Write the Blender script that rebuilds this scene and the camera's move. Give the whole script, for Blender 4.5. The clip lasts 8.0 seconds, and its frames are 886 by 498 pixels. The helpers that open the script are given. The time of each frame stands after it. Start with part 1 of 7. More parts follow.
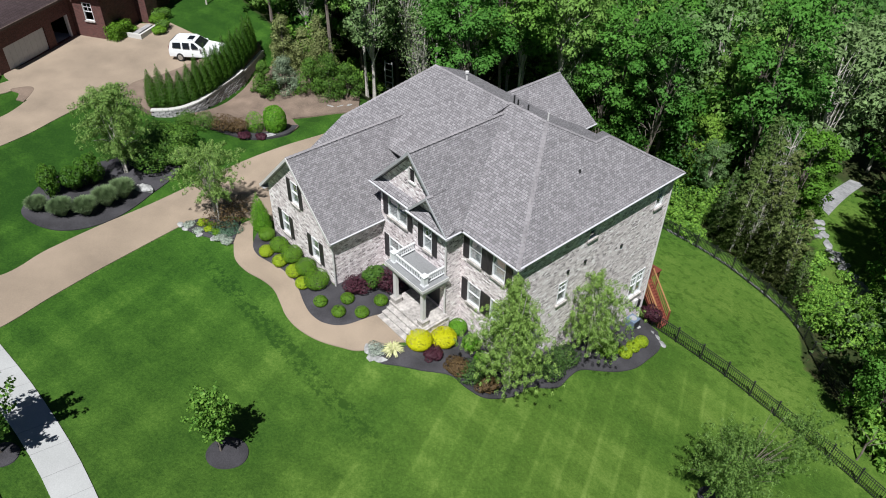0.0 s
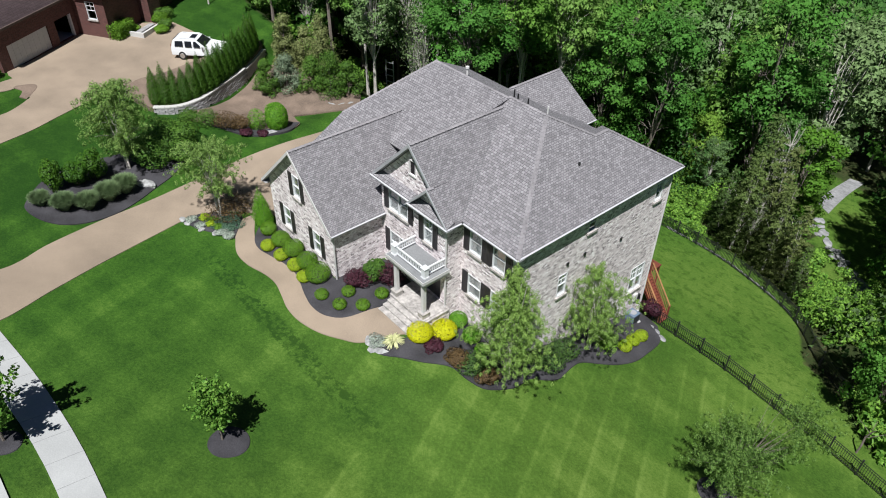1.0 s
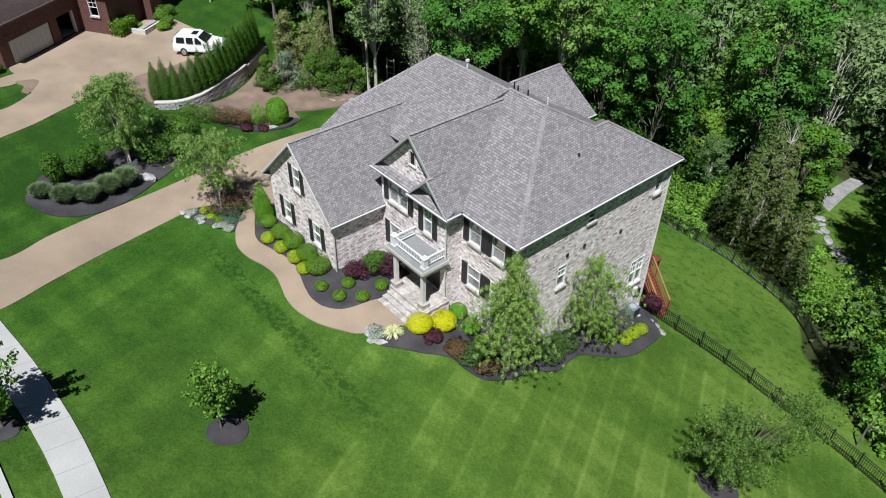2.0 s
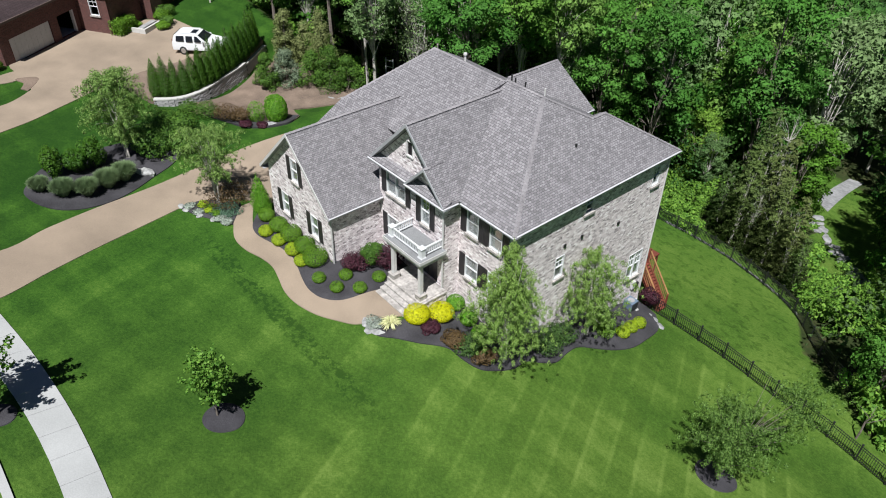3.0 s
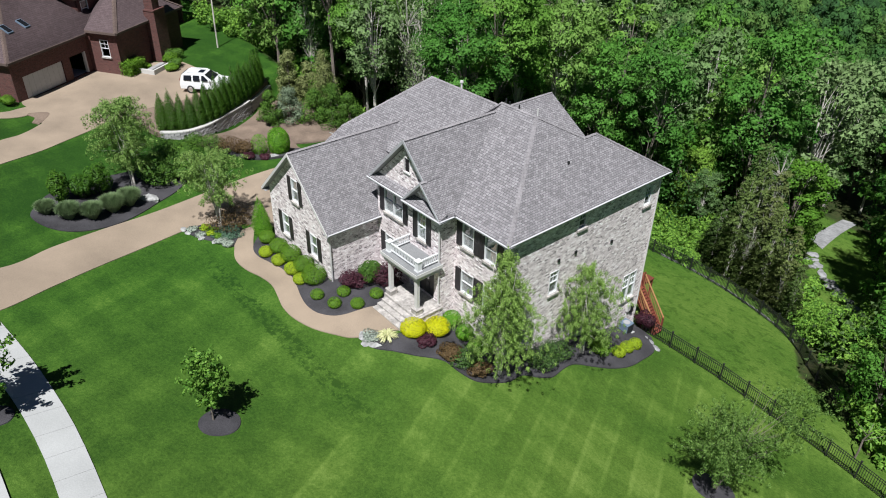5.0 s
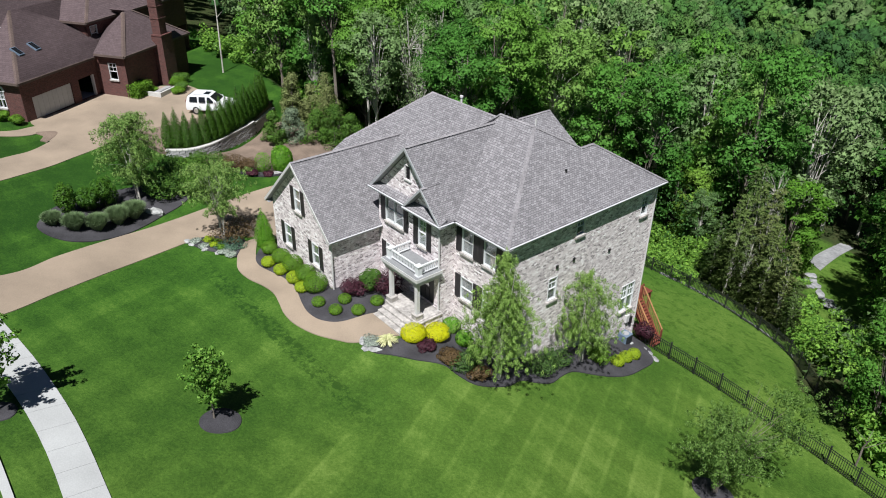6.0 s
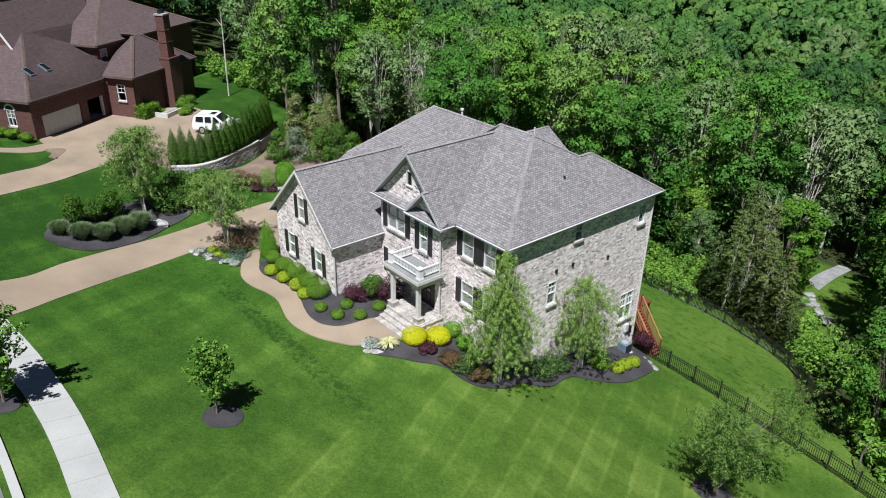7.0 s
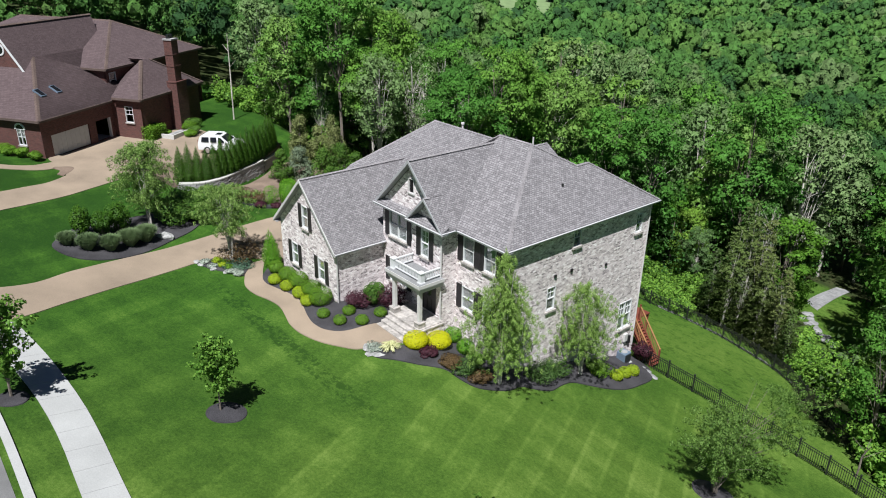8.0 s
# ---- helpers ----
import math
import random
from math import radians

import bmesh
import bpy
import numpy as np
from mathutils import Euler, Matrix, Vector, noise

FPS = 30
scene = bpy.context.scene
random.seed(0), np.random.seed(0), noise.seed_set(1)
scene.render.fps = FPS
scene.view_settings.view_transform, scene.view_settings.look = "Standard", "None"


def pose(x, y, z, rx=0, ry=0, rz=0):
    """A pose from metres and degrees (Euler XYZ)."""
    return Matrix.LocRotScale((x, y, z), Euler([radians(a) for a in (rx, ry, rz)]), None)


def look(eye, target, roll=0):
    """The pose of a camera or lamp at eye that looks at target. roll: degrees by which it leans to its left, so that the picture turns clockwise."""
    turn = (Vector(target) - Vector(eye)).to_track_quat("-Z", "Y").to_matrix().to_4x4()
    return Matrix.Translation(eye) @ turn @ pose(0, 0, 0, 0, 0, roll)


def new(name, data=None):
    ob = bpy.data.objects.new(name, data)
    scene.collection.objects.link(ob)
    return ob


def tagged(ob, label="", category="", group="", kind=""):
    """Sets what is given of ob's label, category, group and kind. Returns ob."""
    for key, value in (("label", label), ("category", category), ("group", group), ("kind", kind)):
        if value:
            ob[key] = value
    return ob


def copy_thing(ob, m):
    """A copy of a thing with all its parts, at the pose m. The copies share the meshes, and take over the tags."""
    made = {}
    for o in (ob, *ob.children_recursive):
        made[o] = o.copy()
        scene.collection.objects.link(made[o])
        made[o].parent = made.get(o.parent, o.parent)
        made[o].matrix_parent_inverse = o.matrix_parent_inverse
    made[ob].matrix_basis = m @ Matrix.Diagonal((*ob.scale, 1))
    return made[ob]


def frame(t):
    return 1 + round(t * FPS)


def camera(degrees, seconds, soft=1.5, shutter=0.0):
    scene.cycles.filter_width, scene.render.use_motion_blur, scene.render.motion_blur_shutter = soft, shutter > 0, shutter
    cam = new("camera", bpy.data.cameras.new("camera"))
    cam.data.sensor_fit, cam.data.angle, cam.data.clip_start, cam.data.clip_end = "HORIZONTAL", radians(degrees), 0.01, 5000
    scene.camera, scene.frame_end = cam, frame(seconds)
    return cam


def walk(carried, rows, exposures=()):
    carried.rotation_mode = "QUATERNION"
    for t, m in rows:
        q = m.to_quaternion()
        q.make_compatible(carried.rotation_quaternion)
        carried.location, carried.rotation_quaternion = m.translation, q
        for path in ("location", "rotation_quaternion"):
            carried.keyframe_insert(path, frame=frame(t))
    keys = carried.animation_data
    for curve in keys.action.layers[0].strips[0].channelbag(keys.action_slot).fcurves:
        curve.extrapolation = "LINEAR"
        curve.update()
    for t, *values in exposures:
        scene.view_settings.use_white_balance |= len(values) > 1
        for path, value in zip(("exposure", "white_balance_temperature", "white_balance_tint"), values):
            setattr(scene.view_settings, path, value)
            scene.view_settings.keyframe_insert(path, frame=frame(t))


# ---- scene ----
cam = camera(63.0, 8.0, 1.0)
PATH = [
    (0, (17.935, -20.774, 29.538), (16.768, -19.744, 28.282), 1.4),
    (0.5, (18.201, -20.975, 29.416), (17.031, -19.946, 28.162), 1.4),
    (1, (18.438, -21.138, 29.151), (17.262, -20.105, 27.905), 1.3),
    (1.5, (18.65, -21.263, 28.879), (17.47, -20.23, 27.638), 1.3),
    (3, (19.49, -21.667, 27.711), (18.292, -20.622, 26.497), 1.3),
    (3.5, (19.882, -21.84, 27.313), (18.674, -20.788, 26.116), 1.2),
    (4, (20.372, -22.082, 26.908), (19.141, -21.015, 25.748), 1.2),
    (4.5, (20.835, -22.416, 26.497), (19.581, -21.331, 25.379), 1.2),
    (6, (22.502, -23.683, 24.781), (21.182, -22.549, 23.796), 1.2),
    (6.5, (23.076, -24.139, 24.14), (21.736, -22.991, 23.197), 1.2),
    (7, (23.673, -24.631, 23.439), (22.313, -23.469, 22.544), 1.2),
    (7.5, (24.275, -25.102, 22.734), (22.896, -23.928, 21.885), 1.1),
    (8, (24.842, -25.606, 22.108), (23.447, -24.419, 21.306), 1.2),
]
walk(cam, [(t, look(eye, target, roll)) for t, eye, target, roll in PATH], [(0, 0.44), (3, 0.45), (5.5, 0.5), (7, 0.53), (8, 0.53)])

# ---- world and sun ----
SUN_FROM = Vector((0.335, -0.465, 1.0)).normalized()
world = bpy.data.worlds.new("sky")
scene.world = world
world.use_nodes = True
wn = world.node_tree
sky = wn.nodes.new("ShaderNodeTexSky")
sky.sky_type = "NISHITA"
sky.sun_disc = False
sky.air_density, sky.dust_density, sky.ozone_density = 0.6, 0.1, 8.0
sky.sun_elevation = math.asin(SUN_FROM.z)
sky.sun_rotation = math.atan2(SUN_FROM.x, SUN_FROM.y)
wn.links.new(sky.outputs[0], wn.nodes["Background"].inputs[0])
wn.nodes["Background"].inputs[1].default_value = 0.022
sun = new("sun", bpy.data.lights.new("sun", "SUN"))
sun.data.energy, sun.data.angle, sun.data.color = 5.0, radians(0.53), (1.0, 0.985, 0.955)
sun.matrix_world = look(SUN_FROM * 60, (0, 0, 0))
scene.view_settings.use_white_balance = True
scene.view_settings.white_balance_temperature = 6280


# ---- materials ----
def links(mat):
    mat.use_nodes = True
    nt = mat.node_tree
    bsdf = nt.nodes["Principled BSDF"]

    def node(kind, **values):
        n = nt.nodes.new(kind)
        for key, value in values.items():
            if key in n.inputs:
                n.inputs[key].default_value = value
            elif key == "operation":
                n.operation = value
            elif key == "data_type":
                n.data_type = value
            elif key == "blend_type":
                n.blend_type = value
            elif key == "offset":
                n.offset = value
            elif key == "squash":
                n.squash = value
            elif key == "attribute_name":
                n.attribute_name = value
        return n

    return nt, bsdf, node, nt.links.new


def ramp(node, stops):
    r = node("ShaderNodeValToRGB")
    while len(r.color_ramp.elements) < len(stops):
        r.color_ramp.elements.new(0.5)
    for e, (p, c) in zip(r.color_ramp.elements, stops):
        e.position, e.color = p, (*c, 1)
    return r


def plain(name, colour, rough=0.6, grain=6.0, amount=0.12, metallic=0.0, bump=0.0, stain=0.7):
    """Paint, stone, metal or wood of one colour with grain and faint larger stains."""
    mat = bpy.data.materials.new(name)
    nt, bsdf, node, link = links(mat)
    tc = node("ShaderNodeTexCoord")
    fine, broad = node("ShaderNodeTexNoise", Scale=grain, Detail=6.0), node("ShaderNodeTexNoise", Scale=stain, Detail=3.0)
    link(tc.outputs["Object"], fine.inputs["Vector"])
    link(tc.outputs["Object"], broad.inputs["Vector"])
    add = node("ShaderNodeMath", operation="ADD")
    link(fine.outputs["Fac"], add.inputs[0])
    link(broad.outputs["Fac"], add.inputs[1])
    lo, hi = [c * (1 - amount * 1.6) for c in colour], [min(1, c * (1 + amount * 1.6)) for c in colour]
    half = node("ShaderNodeMath", operation="MULTIPLY")
    half.inputs[1].default_value = 0.5
    link(add.outputs[0], half.inputs[0])
    r = ramp(node, [(0.3, lo), (0.7, hi)])
    link(half.outputs[0], r.inputs[0])
    link(r.outputs[0], bsdf.inputs["Base Color"])
    bsdf.inputs["Roughness"].default_value, bsdf.inputs["Metallic"].default_value = rough, metallic
    if bump:
        b = node("ShaderNodeBump", Strength=bump, Distance=0.02)
        link(fine.outputs["Fac"], b.inputs["Height"])
        link(b.outputs[0], bsdf.inputs["Normal"])
    return mat


def wall_vector(node, link, slope=1.0):
    """Coordinates along a wall or slope: the run along it, then the height."""
    tc = node("ShaderNodeTexCoord")
    n, p = node("ShaderNodeSeparateXYZ"), node("ShaderNodeSeparateXYZ")
    link(tc.outputs["Normal"], n.inputs[0])
    link(tc.outputs["Object"], p.inputs[0])
    ax, ay = node("ShaderNodeMath", operation="ABSOLUTE"), node("ShaderNodeMath", operation="ABSOLUTE")
    link(n.outputs[0], ax.inputs[0])
    link(n.outputs[1], ay.inputs[0])
    side = node("ShaderNodeMath", operation="GREATER_THAN")
    link(ax.outputs[0], side.inputs[0])
    link(ay.outputs[0], side.inputs[1])
    run = node("ShaderNodeMix")
    link(side.outputs[0], run.inputs[0])
    link(p.outputs[0], run.inputs[2])
    link(p.outputs[1], run.inputs[3])
    rise = node("ShaderNodeMath", operation="MULTIPLY")
    rise.inputs[1].default_value = slope
    link(p.outputs[2], rise.inputs[0])
    both = node("ShaderNodeCombineXYZ")
    link(run.outputs[0], both.inputs[0])
    link(rise.outputs[0], both.inputs[1])
    return both.outputs[0], tc


def brickwork(name, tones, mortar, width, height, gap, bump=0.5, blotch=0.35):
    """Bricks whose tone changes from one to the next, with recessed joints and larger weathered areas."""
    mat = bpy.data.materials.new(name)
    nt, bsdf, node, link = links(mat)
    vec, tc = wall_vector(node, link)
    br = node("ShaderNodeTexBrick", Scale=1.0)
    br.inputs["Mortar Size"].default_value, br.inputs["Mortar Smooth"].default_value = gap, 0.3
    br.inputs["Brick Width"].default_value, br.inputs["Row Height"].default_value = width, height
    br.inputs["Color1"].default_value, br.inputs["Color2"].default_value = (0, 0, 0, 1), (1, 1, 1, 1)
    link(vec, br.inputs["Vector"])
    r = ramp(node, [(i / (len(tones) - 1), c) for i, c in enumerate(tones)])
    link(br.outputs["Color"], r.inputs[0])
    cell = node("ShaderNodeTexNoise", Scale=7.0, Detail=4.0, Roughness=0.65)
    link(vec, cell.inputs["Vector"])
    # odd-sized units: stretched cells, each of one tone, mixed with the courses
    mp = node("ShaderNodeMapping")
    mp.inputs["Scale"].default_value = (1.05 / width, 0.75 / height, 1.0)
    link(vec, mp.inputs["Vector"])
    vo = node("ShaderNodeTexVoronoi", Scale=1.0, Randomness=0.9)
    link(mp.outputs[0], vo.inputs["Vector"])
    one = node("ShaderNodeSeparateColor")
    link(vo.outputs["Color"], one.inputs[0])
    both = node("ShaderNodeMix")
    both.inputs[0].default_value = 0.62
    tone = node("ShaderNodeSeparateColor")
    link(br.outputs["Color"], tone.inputs[0])
    link(tone.outputs[0], both.inputs[2])
    link(one.outputs[0], both.inputs[3])
    spread = node("ShaderNodeMath", operation="MULTIPLY_ADD")
    spread.inputs[1].default_value, spread.inputs[2].default_value = 1.25, -0.125
    link(both.outputs[0], spread.inputs[0])
    link(spread.outputs[0], r.inputs[0])
    tint = node("ShaderNodeMix", data_type="RGBA", blend_type="OVERLAY")
    tint.inputs[0].default_value = blotch
    link(r.outputs[0], tint.inputs[6])
    grey = ramp(node, [(0.32, (0.18, 0.17, 0.17)), (0.68, (0.82, 0.8, 0.78))])
    link(cell.outputs["Fac"], grey.inputs[0])
    link(grey.outputs[0], tint.inputs[7])
    mix = node("ShaderNodeMix", data_type="RGBA")
    link(br.outputs["Fac"], mix.inputs[0])
    link(tint.outputs[2], mix.inputs[6])
    mix.inputs[7].default_value = (*mortar, 1)
    link(mix.outputs[2], bsdf.inputs["Base Color"])
    bsdf.inputs["Roughness"].default_value = 0.85
    inv = node("ShaderNodeMath", operation="SUBTRACT")
    inv.inputs[0].default_value = 1.0
    link(br.outputs["Fac"], inv.inputs[1])
    add = node("ShaderNodeMath", operation="ADD")
    link(inv.outputs[0], add.inputs[0])
    link(cell.outputs["Fac"], add.inputs[1])
    b = node("ShaderNodeBump", Strength=bump, Distance=0.012)
    link(add.outputs[0], b.inputs["Height"])
    link(b.outputs[0], bsdf.inputs["Normal"])
    return mat


def shingled(name, tones, width, height, slope):
    """Asphalt shingles: rows of tabs of uneven tone, a shadow line under each row, faint streaks down the slope."""
    mat = bpy.data.materials.new(name)
    nt, bsdf, node, link = links(mat)
    vec, tc = wall_vector(node, link, slope)
    br = node("ShaderNodeTexBrick", Scale=1.0, offset=0.37, squash=1.0)
    br.inputs["Mortar Size"].default_value, br.inputs["Mortar Smooth"].default_value = 0.012, 0.5
    br.inputs["Brick Width"].default_value, br.inputs["Row Height"].default_value = width, height
    br.inputs["Color1"].default_value, br.inputs["Color2"].default_value = (0, 0, 0, 1), (1, 1, 1, 1)
    link(vec, br.inputs["Vector"])
    r = ramp(node, [(i / (len(tones) - 1), c) for i, c in enumerate(tones)])
    link(br.outputs["Color"], r.inputs[0])
    streak, grit = node("ShaderNodeTexNoise", Scale=0.55, Detail=4.0), node("ShaderNodeTexNoise", Scale=55.0, Detail=2.0)
    link(vec, streak.inputs["Vector"])
    link(tc.outputs["Object"], grit.inputs["Vector"])
    a = node("ShaderNodeMix", data_type="RGBA", blend_type="OVERLAY")
    a.inputs[0].default_value = 0.14
    link(r.outputs[0], a.inputs[6])
    g1 = ramp(node, [(0.3, (0.36, 0.36, 0.37)), (0.7, (0.62, 0.6, 0.6))])
    link(streak.outputs["Fac"], g1.inputs[0])
    link(g1.outputs[0], a.inputs[7])
    c = node("ShaderNodeMix", data_type="RGBA", blend_type="OVERLAY")
    c.inputs[0].default_value = 0.4
    link(a.outputs[2], c.inputs[6])
    g2 = ramp(node, [(0.3, (0.25, 0.25, 0.25)), (0.7, (0.75, 0.75, 0.75))])
    link(grit.outputs["Fac"], g2.inputs[0])
    link(g2.outputs[0], c.inputs[7])
    d = node("ShaderNodeMix", data_type="RGBA", blend_type="MULTIPLY")
    link(br.outputs["Fac"], d.inputs[0])
    link(c.outputs[2], d.inputs[6])
    d.inputs[7].default_value = (0.45, 0.45, 0.46, 1)
    link(d.outputs[2], bsdf.inputs["Base Color"])
    bsdf.inputs["Roughness"].default_value = 0.9
    inv = node("ShaderNodeMath", operation="MULTIPLY_ADD")
    inv.inputs[1].default_value, inv.inputs[2].default_value = -1.0, 1.0
    link(br.outputs["Fac"], inv.inputs[0])
    add = node("ShaderNodeMath", operation="ADD")
    link(inv.outputs[0], add.inputs[0])
    link(br.outputs["Color"], add.inputs[1])
    b = node("ShaderNodeBump", Strength=0.6, Distance=0.012)
    link(add.outputs[0], b.inputs["Height"])
    link(b.outputs[0], bsdf.inputs["Normal"])
    return mat


def leafy(name, dark, light, through_light=0.3, hue_spread=0.5):
    """Leaves: tone changes from leaf to leaf and a little from plant to plant; some light comes through."""
    mat = bpy.data.materials.new(name)
    nt, bsdf, node, link = links(mat)
    geo, info = node("ShaderNodeNewGeometry"), node("ShaderNodeObjectInfo")
    add = node("ShaderNodeMath", operation="MULTIPLY_ADD")
    add.inputs[1].default_value = hue_spread
    link(info.outputs["Random"], add.inputs[0])
    sc = node("ShaderNodeMath", operation="MULTIPLY")
    sc.inputs[1].default_value = 1.0 - hue_spread
    link(geo.outputs["Random Per Island"], sc.inputs[0])
    link(sc.outputs[0], add.inputs[2])
    r = ramp(node, [(0.0, dark), (1.0, light)])
    link(add.outputs[0], r.inputs[0])
    link(r.outputs[0], bsdf.inputs["Base Color"])
    bsdf.inputs["Roughness"].default_value = 0.6
    bsdf.inputs["Specular IOR Level"].default_value = 0.25
    tr = node("ShaderNodeBsdfTranslucent")
    link(r.outputs[0], tr.inputs["Color"])
    mix = node("ShaderNodeMixShader")
    mix.inputs[0].default_value = through_light
    link(bsdf.outputs[0], mix.inputs[1])
    link(tr.outputs[0], mix.inputs[2])
    link(mix.outputs[0], nt.nodes["Material Output"].inputs["Surface"])
    return mat


def canopy(name, hues, through_light=0.45, tree_tone=""):
    """Woodland leaves: each tree has a hue of its own, each leaf its own brightness."""
    mat = bpy.data.materials.new(name)
    nt, bsdf, node, link = links(mat)
    geo, info = node("ShaderNodeNewGeometry"), node("ShaderNodeObjectInfo")
    if tree_tone:
        own = node("ShaderNodeAttribute", attribute_name=tree_tone).outputs["Fac"]
    else:
        own = info.outputs["Random"]
    r = ramp(node, [(i / (len(hues) - 1), c) for i, c in enumerate(hues)])
    link(own, r.inputs[0])
    span = node("ShaderNodeMapRange")
    span.inputs["To Min"].default_value, span.inputs["To Max"].default_value = 0.72, 1.26
    link(geo.outputs["Random Per Island"], span.inputs["Value"])
    tc = node("ShaderNodeTexCoord")
    fleck = node("ShaderNodeTexNoise", Scale=1.6, Detail=5.0, Roughness=0.8)
    link(tc.outputs["Object"], fleck.inputs["Vector"])
    spot = node("ShaderNodeMapRange")
    spot.inputs["From Min"].default_value, spot.inputs["From Max"].default_value = 0.3, 0.7
    spot.inputs["To Min"].default_value, spot.inputs["To Max"].default_value = 0.6, 1.36
    link(fleck.outputs["Fac"], spot.inputs["Value"])
    both = node("ShaderNodeMath", operation="MULTIPLY")
    link(span.outputs[0], both.inputs[0])
    link(spot.outputs[0], both.inputs[1])
    tone = node("ShaderNodeVectorMath", operation="SCALE")
    link(r.outputs[0], tone.inputs[0])
    link(both.outputs[0], tone.inputs["Scale"])
    link(tone.outputs[0], bsdf.inputs["Base Color"])
    bsdf.inputs["Roughness"].default_value = 0.65
    bsdf.inputs["Specular IOR Level"].default_value = 0.2
    b = node("ShaderNodeBump", Strength=0.9, Distance=0.5)
    link(fleck.outputs["Fac"], b.inputs["Height"])
    if tree_tone:
        link(b.outputs[0], bsdf.inputs["Normal"])
    tr = node("ShaderNodeBsdfTranslucent")
    link(tone.outputs[0], tr.inputs["Color"])
    mix = node("ShaderNodeMixShader")
    mix.inputs[0].default_value = through_light
    link(bsdf.outputs[0], mix.inputs[1])
    link(tr.outputs[0], mix.inputs[2])
    link(mix.outputs[0], nt.nodes["Material Output"].inputs["Surface"])
    return mat


def glassy(name):
    mat = bpy.data.materials.new(name)
    nt, bsdf, node, link = links(mat)
    gl, tr, fr = node("ShaderNodeBsdfGlossy", Roughness=0.02), node("ShaderNodeBsdfTransparent"), node("ShaderNodeLayerWeight", Blend=0.25)
    tr.inputs[0].default_value = (0.86, 0.89, 0.89, 1)
    mix = node("ShaderNodeMixShader")
    link(fr.outputs["Facing"], mix.inputs[0])
    link(tr.outputs[0], mix.inputs[1])
    link(gl.outputs[0], mix.inputs[2])
    link(mix.outputs[0], nt.nodes["Material Output"].inputs["Surface"])
    return mat


def ground_material():
    """Mown lawn in stripes, running into leaf litter and undergrowth where the woods begin."""
    mat = bpy.data.materials.new("lawn_and_woodland_floor")
    nt, bsdf, node, link = links(mat)
    tc = node("ShaderNodeTexCoord")
    pos = tc.outputs["Object"]
    sep = node("ShaderNodeSeparateXYZ")
    link(pos, sep.inputs[0])
    turf, mottle, blade, patch = (node("ShaderNodeTexNoise", Scale=s, Detail=d, Roughness=q) for s, d, q in ((1.1, 8.0, 0.7), (7.0, 6.0, 0.75), (38.0, 3.0, 0.7), (0.16, 5.0, 0.6)))
    for n in (turf, mottle, blade, patch):
        link(pos, n.inputs["Vector"])
    grass = ramp(node, [(0.28, (0.014, 0.050, 0.005)), (0.5, (0.040, 0.107, 0.011)), (0.72, (0.100, 0.190, 0.027))])

    def weigh(total, value, by):
        n = node("ShaderNodeMath", operation="MULTIPLY_ADD")
        n.inputs[1].default_value = by
        link(value, n.inputs[0])
        if total is None:
            n.inputs[2].default_value = 0.0
        else:
            link(total, n.inputs[2])
        return n.outputs[0]
    total = None
    for n, by in ((turf, 0.24), (mottle, 0.6), (blade, 0.5), (patch, 0.22)):
        total = weigh(total, n.outputs["Fac"], by)
    # mown bands up the fall of the lawn and, fainter, along the street; thin wheel lines on the fall
    for turn, width, strength, warp, sharp in ((-27, 0.121, 0.036, 0.6, (0.35, 0.65)), (-100, 0.135, 0.033, 0.6, (0.35, 0.65)), (-27, 0.242, 0.056, 0.5, (0.88, 1.0))):
        mp = node("ShaderNodeMapping")
        mp.inputs["Rotation"].default_value = (0, 0, radians(turn))
        link(pos, mp.inputs["Vector"])
        wv = node("ShaderNodeTexWave", Scale=width, Distortion=warp, Detail=1.0)
        wv.inputs["Detail Scale"].default_value = 0.35
        link(mp.outputs[0], wv.inputs["Vector"])
        st = ramp(node, [(sharp[0], (0, 0, 0)), (sharp[1], (1, 1, 1))])
        link(wv.outputs["Fac"], st.inputs[0])
        br = node("ShaderNodeMath", operation="MULTIPLY")
        link(st.outputs[0], br.inputs[0])
        worn = ramp(node, [(0.40, (0.15, 0.15, 0.15)), (0.58, (1, 1, 1))])
        link(patch.outputs["Fac"], worn.inputs[0])
        if sharp[0] > 0.8:
            fall = node("ShaderNodeMapRange")
            fall.inputs["From Min"].default_value, fall.inputs["From Max"].default_value = -6.0, 5.0
            link(sep.outputs[0], fall.inputs["Value"])
            both = node("ShaderNodeMath", operation="MULTIPLY")
            link(worn.outputs[0], both.inputs[0])
            link(fall.outputs[0], both.inputs[1])
            link(both.outputs[0], br.inputs[1])
        else:
            link(worn.outputs[0], br.inputs[1])
        fade = node("ShaderNodeMapRange")
        fade.inputs["From Min"].default_value, fade.inputs["From Max"].default_value = 15.0, 12.0
        fade.inputs["To Min"].default_value = 0.15
        link(sep.outputs[1], fade.inputs["Value"])
        kept = node("ShaderNodeMath", operation="MULTIPLY")
        link(br.outputs[0], kept.inputs[0])
        link(fade.outputs[0], kept.inputs[1])
        total = weigh(total, kept.outputs[0], strength * 2)
    # a settled trench line of thick dark grass across the front lawn
    clump = node("ShaderNodeTexNoise", Scale=1.7, Detail=3.0, Roughness=0.6)
    link(pos, clump.inputs["Vector"])
